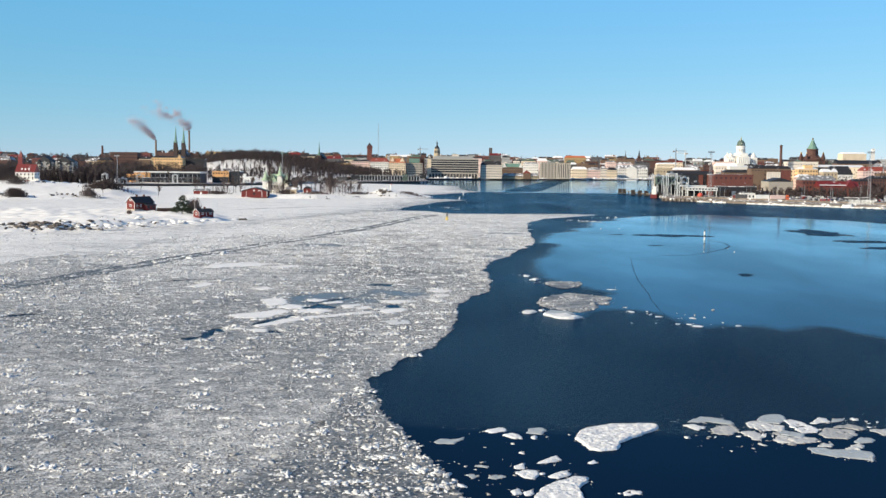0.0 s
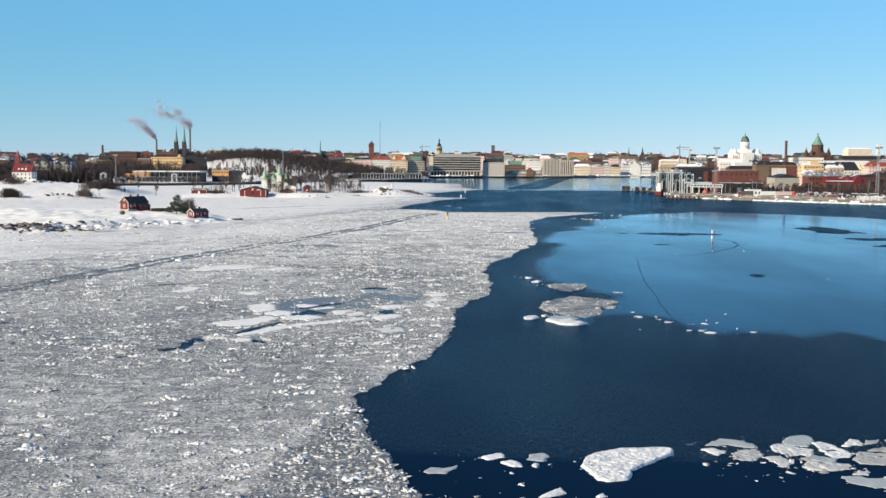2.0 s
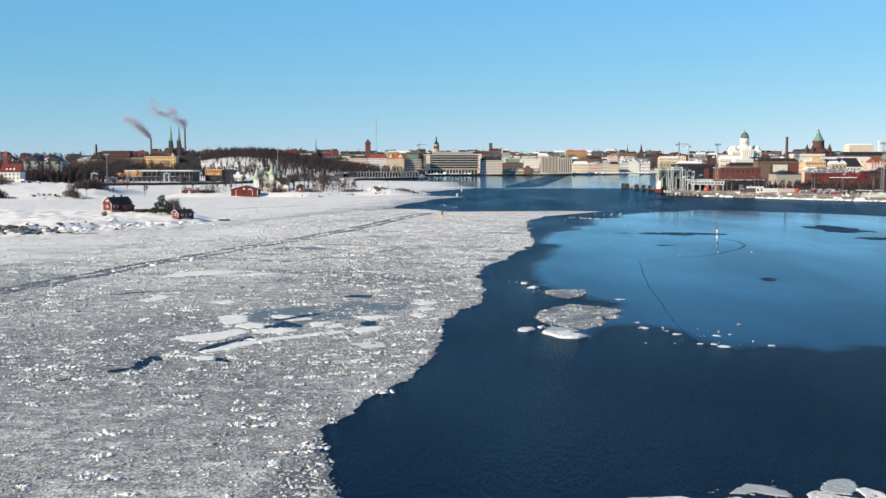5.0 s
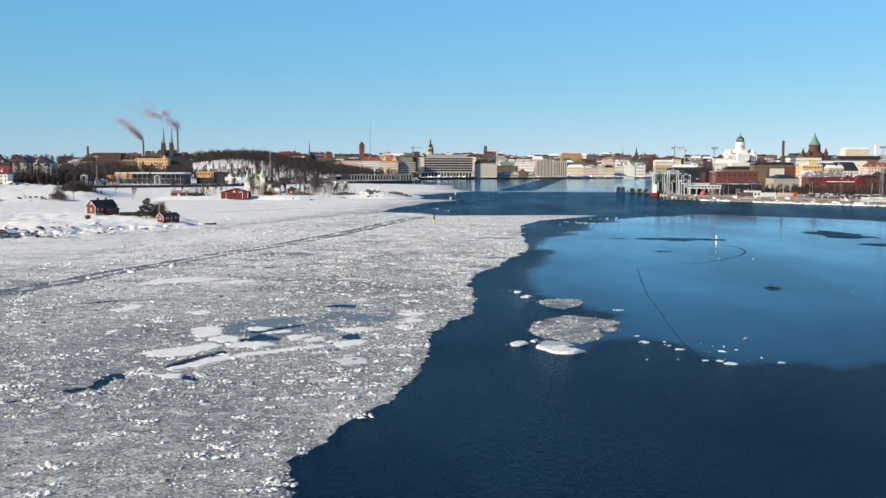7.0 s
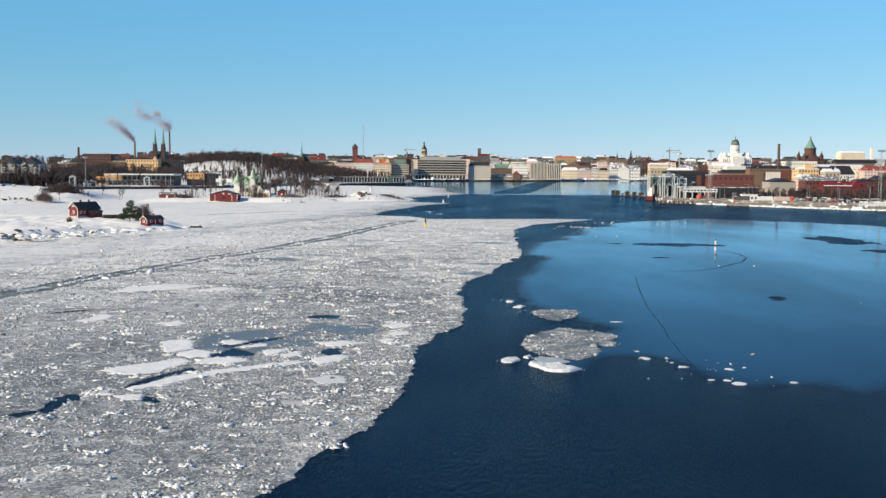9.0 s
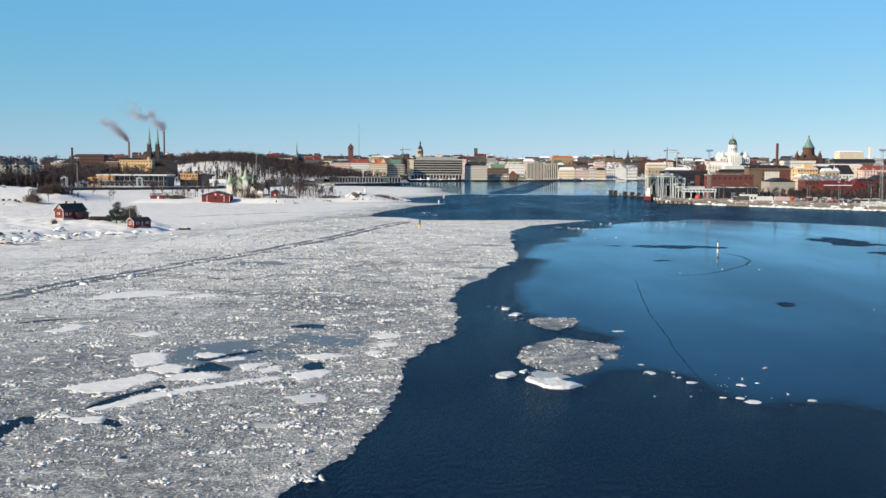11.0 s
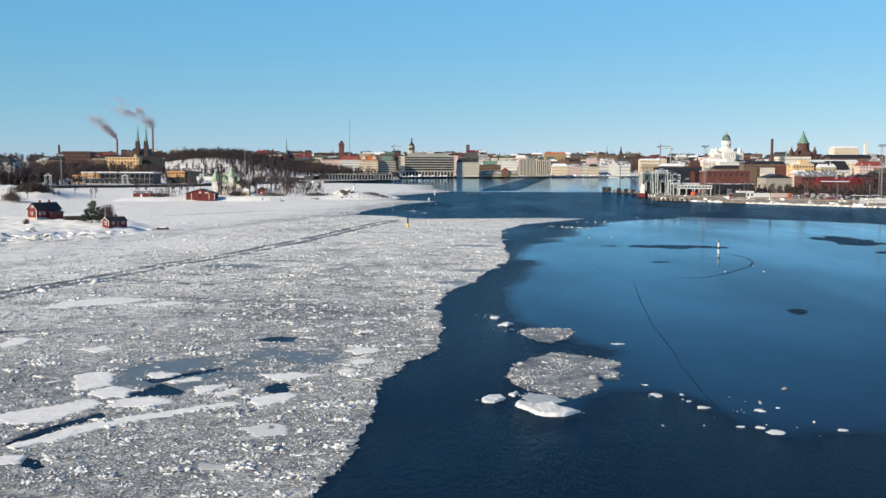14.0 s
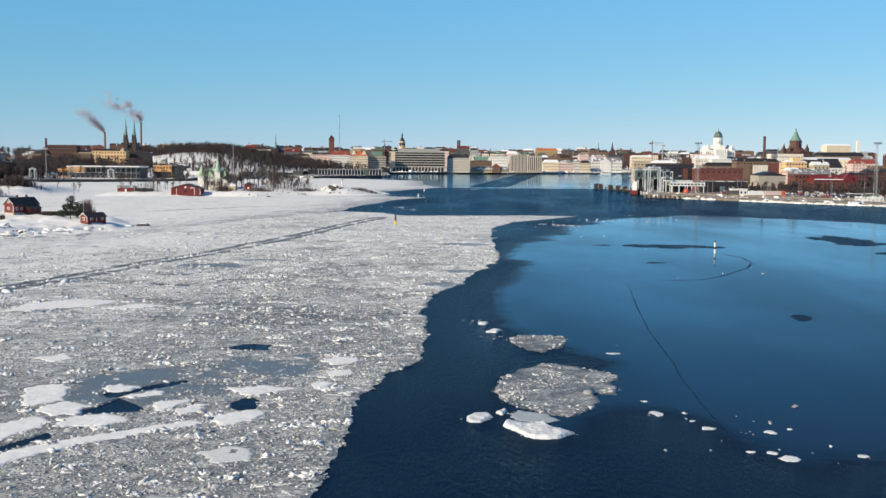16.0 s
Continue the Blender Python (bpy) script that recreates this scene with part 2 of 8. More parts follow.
    nt.links.new(calm.outputs[0], uneven.inputs[1])
    nt.links.new(uneven.outputs[0], both.inputs[0])
    nt.links.new(deep.outputs[0], both.inputs[1])
    nt.links.new(shine.outputs[0], both.inputs[2])
    nt.links.new(both.outputs[0], nt.nodes["Material Output"].inputs["Surface"])
    stretch = nt.nodes.new("ShaderNodeMapping")
    stretch.inputs["Scale"].default_value = (1.0, 0.24, 1.0)
    nt.links.new(geo.outputs["Position"], stretch.inputs["Vector"])
    rip = nt.nodes.new("ShaderNodeTexNoise")
    rip.inputs["Scale"].default_value = 2.6
    rip.inputs["Detail"].default_value = 5
    rip.inputs["Roughness"].default_value = 0.65
    nt.links.new(stretch.outputs[0], rip.inputs["Vector"])
    gust = nt.nodes.new("ShaderNodeTexNoise")
    gust.inputs["Scale"].default_value = 0.02
    gust.inputs["Detail"].default_value = 3
    nt.links.new(geo.outputs["Position"], gust.inputs["Vector"])
    gr = nt.nodes.new("ShaderNodeMapRange")
    gr.inputs["From Min"].default_value = 0.3
    gr.inputs["From Max"].default_value = 0.7
    gr.inputs["To Min"].default_value = 0.7
    gr.inputs["To Max"].default_value = 1.0
    nt.links.new(gust.outputs["Fac"], gr.inputs["Value"])
    power = nt.nodes.new("ShaderNodeMath")
    power.operation = "SUBTRACT"
    power.inputs[0].default_value = 1.0
    nt.links.new(skim, power.inputs[1])
    pw = nt.nodes.new("ShaderNodeMath")
    pw.operation = "MULTIPLY"
    nt.links.new(power.outputs[0], pw.inputs[0])
    nt.links.new(gr.outputs[0], pw.inputs[1])
    bp = nt.nodes.new("ShaderNodeBump")
    bp.inputs["Distance"].default_value = 0.36
    still = nt.nodes.new("ShaderNodeAttribute")
    still.attribute_name = "still"
    rest = nt.nodes.new("ShaderNodeMath")
    rest.operation = "MULTIPLY_ADD"
    rest.inputs[1].default_value = -0.92
    rest.inputs[2].default_value = 1.0
    nt.links.new(still.outputs["Fac"], rest.inputs[0])
    pq = nt.nodes.new("ShaderNodeMath")
    pq.operation = "MULTIPLY"
    nt.links.new(pw.outputs[0], pq.inputs[0])
    nt.links.new(rest.outputs[0], pq.inputs[1])
    nt.links.new(pq.outputs[0], bp.inputs["Strength"])
    nt.links.new(rip.outputs["Fac"], bp.inputs["Height"])
    nt.links.new(bp.outputs[0], shine.inputs["Normal"])
    nt.links.new(bp.outputs[0], fresnel.inputs["Normal"])
    return m


WATER = water_material()


def slush_material():
    """Broken ice frozen into slush; the attribute wet marks where dark water soaks it."""
    m = bpy.data.materials.new("ice_slush")
    m.use_nodes = True
    nt = m.node_tree
    b = nt.nodes["Principled BSDF"]
    geo = nt.nodes.new("ShaderNodeNewGeometry")
    att = nt.nodes.new("ShaderNodeAttribute")
    att.attribute_name = "wet"
    cell = nt.nodes.new("ShaderNodeTexVoronoi")
    cell.inputs["Scale"].default_value = 3.6
    nt.links.new(geo.outputs["Position"], cell.inputs["Vector"])
    bw = nt.nodes.new("ShaderNodeRGBToBW")
    nt.links.new(cell.outputs["Color"], bw.inputs[0])
    big = nt.nodes.new("ShaderNodeTexNoise")
    big.inputs["Scale"].default_value = 0.35
    big.inputs["Detail"].default_value = 6
    nt.links.new(geo.outputs["Position"], big.inputs["Vector"])
    fine = nt.nodes.new("ShaderNodeTexNoise")
    fine.inputs["Scale"].default_value = 3.0
    fine.inputs["Detail"].default_value = 5
    nt.links.new(geo.outputs["Position"], fine.inputs["Vector"])
    a1 = nt.nodes.new("ShaderNodeMix")
    a1.data_type = "FLOAT"
    a1.inputs[0].default_value = 0.45
    nt.links.new(bw.outputs[0], a1.inputs[2])
    nt.links.new(fine.outputs["Fac"], a1.inputs[3])
    wob = nt.nodes.new("ShaderNodeVectorMath")
    wob.operation = "MULTIPLY_ADD"
    wob.inputs[1].default_value = (0.9, 0.9, 0.9)
    nt.links.new(fine.outputs["Color"], wob.inputs[0])
    nt.links.new(geo.outputs["Position"], wob.inputs[2])
    flat = nt.nodes.new("ShaderNodeMapping")
    flat.inputs["Scale"].default_value = (0.62, 1.0, 1.0)
    nt.links.new(wob.outputs[0], flat.inputs["Vector"])
    slab_ = nt.nodes.new("ShaderNodeTexVoronoi")
    slab_.inputs["Scale"].default_value = 0.9
    nt.links.new(flat.outputs[0], slab_.inputs["Vector"])
    pick = nt.nodes.new("ShaderNodeMapRange")
    pick.inputs["From Min"].default_value = 0.70
    pick.inputs["From Max"].default_value = 0.86
    pick.inputs["To Max"].default_value = 0.09
    one = nt.nodes.new("ShaderNodeSeparateColor")
    nt.links.new(slab_.outputs["Color"], one.inputs[0])
    nt.links.new(one.outputs[0], pick.inputs["Value"])
    a2 = nt.nodes.new("ShaderNodeMix")
    a2.data_type = "FLOAT"
    a2.inputs[0].default_value = 0.42
    nt.links.new(a1.outputs[0], a2.inputs[2])
    nt.links.new(big.outputs["Fac"], a2.inputs[3])
    sub = nt.nodes.new("ShaderNodeMath")
    sub.operation = "MULTIPLY_ADD"
    sub.inputs[1].default_value = -0.42
    nt.links.new(att.outputs["Fac"], sub.inputs[0])
    nt.links.new(a2.outputs[0], sub.inputs[2])
    snowy = nt.nodes.new("ShaderNodeMath")
    snowy.operation = "ADD"
    nt.links.new(sub.outputs[0], snowy.inputs[0])
    nt.links.new(pick.outputs[0], snowy.inputs[1])
    ramp = nt.nodes.new("ShaderNodeValToRGB")
    e = ramp.color_ramp.elements
    e[0].position, e[0].color = 0.16, (0.03, 0.05, 0.075, 1)
    e[1].position, e[1].color = 0.76, (0.88, 0.87, 0.85, 1)
    mid = e.new(0.40)
    mid.color = (0.178, 0.184, 0.184, 1)
    mid2 = e.new(0.53)
    mid2.color = (0.375, 0.38, 0.378, 1)
    nt.links.new(snowy.outputs[0], ramp.inputs[0])
    lid_ = nt.nodes.new("ShaderNodeAttribute")
    lid_.attribute_name = "glaze"
    tone = nt.nodes.new("ShaderNodeMix")
    tone.data_type = "RGBA"
    tone.inputs[7].default_value = (0.125, 0.14, 0.15, 1)
    nt.links.new(lid_.outputs["Fac"], tone.inputs[0])
    nt.links.new(ramp.outputs[0], tone.inputs[6])
    nt.links.new(tone.outputs[2], b.inputs["Base Color"])
    sheen = nt.nodes.new("ShaderNodeMapRange")
    sheen.inputs["To Min"].default_value = 0.55
    sheen.inputs["To Max"].default_value = 0.36
    nt.links.new(lid_.outputs["Fac"], sheen.inputs["Value"])
    nt.links.new(sheen.outputs[0], b.inputs["Roughness"])
    bp = nt.nodes.new("ShaderNodeBump")
    bp.inputs["Distance"].default_value = 0.24
    smooth = nt.nodes.new("ShaderNodeMath")
    smooth.operation = "SUBTRACT"
    smooth.inputs[0].default_value = 1.0
    nt.links.new(lid_.outputs["Fac"], smooth.inputs[1])
    nt.links.new(smooth.outputs[0], bp.inputs["Strength"])
    nt.links.new(a1.outputs[0], bp.inputs["Height"])
    nt.links.new(bp.outputs[0], b.inputs["Normal"])
    return m


SLUSH = slush_material()


# ---- mesh helpers ----
class Form:
    """Collects boxes, prisms, tubes and cones into one mesh."""

    def __init__(self):
        self.v, self.f = [], []

    def add(self, verts, faces):
        k = len(self.v)
        self.v.extend(verts)
        self.f.extend([tuple(i + k for i in q) for q in faces])
        return self

    def box(self, x0, y0, z0, x1, y1, z1):
        return self.add([(x0, y0, z0), (x1, y0, z0), (x1, y1, z0), (x0, y1, z0), (x0, y0, z1), (x1, y0, z1), (x1, y1, z1), (x0, y1, z1)],
                        [(3, 2, 1, 0), (4, 5, 6, 7), (0, 1, 5, 4), (1, 2, 6, 5), (2, 3, 7, 6), (3, 0, 4, 7)])

    def tube(self, a, b, ra, rb, n=6, caps=True):
        a, b = Vector(a), Vector(b)
        d = (b - a).normalized()
        u = d.orthogonal().normalized()
        w = d.cross(u)
        vs = []
        for p, r in ((a, ra), (b, rb)):
            for i in range(n):
                t = 2 * math.pi * i / n
                vs.append(tuple(p + (u * math.cos(t) + w * math.sin(t)) * r))
        fs = [(i, (i + 1) % n, n + (i + 1) % n, n + i) for i in range(n)]
        if caps:
            fs += [tuple(range(n - 1, -1, -1)), tuple(range(n, 2 * n))]
        return self.add(vs, fs)

    def lathe(self, x, y, rings, n=12):
        """rings: (z, radius) from the bottom up."""
        vs, fs = [], []
        for z, r in rings:
            for i in range(n):
                t = 2 * math.pi * (i + 0.5) / n
                vs.append((x + r * math.cos(t), y + r * math.sin(t), z))
        for k in range(len(rings) - 1):
            for i in range(n):
                j = (i + 1) % n
                fs.append((k * n + i, k * n + j, (k + 1) * n + j, (k + 1) * n + i))
        fs += [tuple(range(n - 1, -1, -1)), tuple(range((len(rings) - 1) * n, len(rings) * n))]
        return self.add(vs, fs)

    def gable(self, x0, y0, x1, y1, z, h, along="x", over=0.0):
        """A ridged roof with closed ends; along: the ridge's axis."""
        x0, x1, y0, y1 = x0 - over, x1 + over, y0 - over, y1 + over
        if along == "x":
            ym = (y0 + y1) / 2
            vs = [(x0, y0, z), (x1, y0, z), (x1, y1, z), (x0, y1, z), (x0, ym, z + h), (x1, ym, z + h)]
            fs = [(3, 2, 1, 0), (0, 1, 5, 4), (2, 3, 4, 5), (1, 2, 5), (3, 0, 4)]
        else:
            xm = (x0 + x1) / 2
            vs = [(x0, y0, z), (x1, y0, z), (x1, y1, z), (x0, y1, z), (xm, y0, z + h), (xm, y1, z + h)]
            fs = [(3, 2, 1, 0), (0, 1, 4), (1, 2, 5, 4), (2, 3, 5), (3, 0, 4, 5)]
        return self.add(vs, fs)

    def hip(self, x0, y0, x1, y1, z, h, inset, over=0.0):
        x0, x1, y0, y1 = x0 - over, x1 + over, y0 - over, y1 + over
        i = min(inset, (x1 - x0) / 2 - 0.05, (y1 - y0) / 2 - 0.05)
        vs = [(x0, y0, z), (x1, y0, z), (x1, y1, z), (x0, y1, z), (x0 + i, y0 + i, z + h), (x1 - i, y0 + i, z + h), (x1 - i, y1 - i, z + h), (x0 + i, y1 - i, z + h)]
        return self.add(vs, [(3, 2, 1, 0), (4, 5, 6, 7), (0, 1, 5, 4), (1, 2, 6, 5), (2, 3, 7, 6), (3, 0, 4, 7)])

    def mesh(self, name, mat, smooth=False):
        me = bpy.data.meshes.new(name)
        me.from_pydata(self.v, [], self.f)
        me.materials.append(mat)
        if smooth:
            me.polygons.foreach_set("use_smooth", [True] * len(me.polygons))
        me.update()
        return me


def part(name, form, mat, parent=None, label="", kind="", smooth=False):
    ob = new(name, form if isinstance(form, bpy.types.Mesh) else form.mesh(name, mat, smooth))
    if parent:
        ob.parent = parent
    return tagged(ob, label, "", "", kind)


def thing(name, at, label, category, group="", turn=0.0, kind=""):
    ob = new(name)
    ob.empty_display_size = 0.5
    ob.matrix_basis = pose(*at, 0, 0, turn)
    return tagged(ob, label, category, group, kind)


def lattice(seed):
    r = np.random.RandomState(seed)
    return r.rand(256, 256)


LATTICE = lattice(5)


def value_noise(x, y, size):
    u, v = np.asarray(x) / size + 1000, np.asarray(y) / size + 1000
    i, j = np.floor(u).astype(int), np.floor(v).astype(int)
    a, b = u - i, v - j
    a, b = a * a * (3 - 2 * a), b * b * (3 - 2 * b)
    g = lambda p, q: LATTICE[p % 256, q % 256]
    return (g(i, j) * (1 - a) + g(i + 1, j) * a) * (1 - b) + (g(i, j + 1) * (1 - a) + g(i + 1, j + 1) * a) * b


def fbm(x, y, size, octaves=4):
    total, amp, s = 0, 0.5, size
    for k in range(octaves):
        total = total + amp * (value_noise(np.asarray(x) + 37 * k, np.asarray(y) - 71 * k, s) - 0.5) * 2
        amp, s = amp * 0.5, s * 0.5
    return total


def inside(x, y, outline):
    """Signed distance to a closed outline, positive inside."""
    x, y = np.asarray(x, float), np.asarray(y, float)
    best = np.full(x.shape, 1e18)
    odd = np.zeros(x.shape, bool)
    n = len(outline)
    for k in range(n):
        ax, ay = outline[k]
        bx, by = outline[(k + 1) % n]
        dx, dy = bx - ax, by - ay
        t = np.clip(((x - ax) * dx + (y - ay) * dy) / (dx * dx + dy * dy), 0, 1)
        best = np.minimum(best, (x - ax - t * dx) ** 2 + (y - ay - t * dy) ** 2)
        if ay != by:
            cross = ((ay > y) != (by > y)) & (x < (bx - ax) * (y - ay) / (by - ay) + ax)
            odd ^= cross
    return np.where(odd, 1, -1) * np.sqrt(best)


def smooth01(v):
    v = np.clip(v, 0, 1)
    return v * v * (3 - 2 * v)


def sheet(name, xs, ys, height, keep, mat, attribute=None):
    """A ground sheet over the lines xs and ys; height(x, y) and keep(x, y) work on arrays; attribute: a name and a function."""
    gx, gy = np.meshgrid(xs, ys)
    z = height(gx, gy)
    cx, cy = (gx[:-1, :-1] + gx[1:, 1:]) / 2, (gy[:-1, :-1] + gy[1:, 1:]) / 2
    ok = keep(cx, cy)
    w = len(xs)
    j, i = np.nonzero(ok)
    a = j * w + i
    quads = np.stack([a, a + 1, a + 1 + w, a + w], 1)
    used = np.unique(quads)
    back = np.full(gx.size, -1)
    back[used] = np.arange(len(used))
    co = np.stack([gx.ravel()[used], gy.ravel()[used], z.ravel()[used]], 1)
    me = bpy.data.meshes.new(name)
    me.vertices.add(len(used))
    me.vertices.foreach_set("co", co.ravel())
    me.loops.add(quads.size)
    me.loops.foreach_set("vertex_index", back[quads].ravel())
    me.polygons.add(len(quads))
    me.polygons.foreach_set("loop_start", np.arange(0, quads.size, 4))
    me.polygons.foreach_set("use_smooth", np.ones(len(quads), bool))
    me.update()
    me.validate()
    if attribute:
        at = me.attributes.new(attribute[0], "FLOAT", "POINT")
        at.data.foreach_set("value", attribute[1](co[:, 0], co[:, 1]).astype(np.float32))
    me.materials.append(mat)
    return new(name, me)


# ---- sea ----
NEW_ICE = [(9, 212), (14, 198), (23, 202), (27, 216), (31, 217), (34, 206), (37, 197), (42, 191), (46, 195), (50, 195), (54, 187), (62, 195), (67, 186), (80, 172), (110, 150), (420, 120), (420, 545),
           (300, 560), (215, 574), (181, 622), (138, 647), (90, 618), (57, 545), (42, 475), (29, 463), (21, 400), (27, 398), (14, 331), (12, 296), (16, 269), (28, 247), (18, 232)]
DARK_SPOTS = [(82, 452, 13, 7, 0), (152, 486, 11, 20, 0), (73, 292, 2.2, 4, 0), (156, 429, 13, 6, 0), (148, 396, 9, 6, 0), (66, 395, 2.0, 2.4, 0), (76, 455, 16, 5, 10)]


def skim(x, y):
    d = inside(x, y, NEW_ICE) + fbm(x, y, 30, 3) * 3 + (5 * fbm(x, y * 0.5, 14, 4) + 14 * np.maximum(fbm(x, y * 0.6, 40, 3), 0)) * smooth01((y - 400) / 120)
    s = smooth01((d + 10) / 23)
    for cx, cy, rx, ry, turn in DARK_SPOTS:
        s = s * smooth01((np.hypot((x - cx) / rx, (y - cy) / ry) + 0.9 * fbm(x, y * 0.35, rx * 0.45, 4) - 0.75) / 0.4)
    far = smooth01((y - 1070 - fbm(x, y, 90, 3) * 25) / 30)
    lane = smooth01((26 - np.abs((x - 60) - (y - 1200) * 0.13)) / 16) * smooth01((y - 1080) / 60)
    far = far * (1 - 0.8 * lane)
    pools = np.where((x < -12) & (y > 160) & (y < 600), 0.62, 0.0)
    return np.maximum(np.maximum(s, far), pools)


def still_water(x, y):
    """Sheltered water behind the line of floes, with no ripples."""
    return smooth01((119 + 0.004 * (x - 15) ** 2 - y) / 4)


xs = np.concatenate([[-4900, -3000, -1600, -900, -500], np.arange(-300, -120, 20), np.arange(-120, 260, 2.5), np.arange(260, 460, 12), [520, 700, 1200, 2500, 4900]])
ys = np.concatenate([[-4900, -2500, -900, -300, -60, 20], np.arange(60, 260, 2.0), np.arange(260, 700, 3.5), np.arange(700, 2000, 12), [2200, 2800, 4900]])
water = sheet("water", xs, ys, lambda x, y: x * 0, lambda x, y: x > -1e9, WATER, ("skim", skim))
calm_part = water.data.attributes.new("still", "FLOAT", "POINT")
spots = np.empty(len(water.data.vertices) * 3)
water.data.vertices.foreach_get("co", spots)
calm_part.data.foreach_set("value", still_water(spots[0::3], spots[1::3]).astype(np.float32))
tagged(water, "dark blue winter sea, partly skinned with smooth new ice", "sea", kind="structure")

# ---- ice ----
BRASH = [(-0.5, 80), (-1.5, 95), (-5.2, 107), (-8.3, 115), (-11.6, 126), (-13.5, 136), (-14.4, 145), (-12.5, 154), (-8.9, 166), (-5.8, 177), (-4.4, 190), (-4, 205), (-3.6, 220), (-1.2, 236), (3.3, 247), (4.2, 267), (3, 300), (4.5, 322),
         (10.6, 341), (16.6, 376), (22.5, 400), (23.5, 440), (24, 478), (26, 536), (38, 577), (72, 629), (50, 634), (20, 628), (-12, 622), (-24, 647), (-46, 657),
         (-90, 600), (-330, 420), (-330, 80)]
# open leads inside the broken ice, corner by corner
LEADS = [
    [(-40.5, 190.6), (-39.6, 195.4), (-37.9, 200.2), (-35.2, 205.8), (-34.1, 203.6), (-36.6, 198.4), (-38.3, 193.4)],
    [(-34.7, 214.1), (-33.1, 219.7), (-32.5, 222.2), (-29.4, 219.0), (-27.9, 215.9), (-31.1, 215.0)],
    [(-35.0, 224.2), (-31.9, 228.3), (-26.6, 233.2), (-26.5, 230.9), (-30.7, 226.6), (-32.7, 223.0), (-33.8, 222.5)],
    [(-36.5, 186.4), (-34.9, 185.4), (-33.5, 183.3), (-33.9, 182.4), (-35.7, 184.0)],
    [(-46.1, 186.6), (-45.4, 187.1), (-44.1, 186.1), (-43.1, 183.7), (-43.8, 183.2), (-44.9, 184.1)],
    [(-26.6, 257.0), (-24.2, 260.4), (-20.1, 259.9), (-19.7, 254.8), (-24.3, 254.6)],
    [(-19.0, 220.2), (-17.1, 223.6), (-15.6, 221.6), (-15.2, 216.4), (-16.9, 216.3), (-18.3, 217.8)],
    [(-46.2, 177.4), (-46.8, 185.3), (-45.4, 186.0), (-44.7, 182.3), (-44.6, 176.4)],
    [(-48.8, 176.0), (-47.1, 178.5), (-46.0, 177.4), (-47.0, 174.4)],
]
SMALL_LEADS = [(-86, 199.5, 3.4, 1.2, 38), (-54.6, 335.7, 4.6, 1.2, 345), (-72, 262, 4, 1.0, 40), (-51.8, 170, 2.0, 0.5, 46)]
# a smooth refrozen pool
POOL = [(-42.6, 232.6), (-37.5, 237.8), (-30.5, 242.3), (-24.2, 248.1), (-19.4, 254.2), (-11.4, 251.0), (-10.5, 240.5), (-13.4, 233.8), (-19.4, 227.9), (-20.3, 223.5), (-24.3, 223.3), (-26.3, 221.2), (-27.8, 217.1), (-31.0, 214.2), (-35.1, 214.1), (-34.4, 218.8), (-38.5, 220.7), (-39.6, 226.2)]
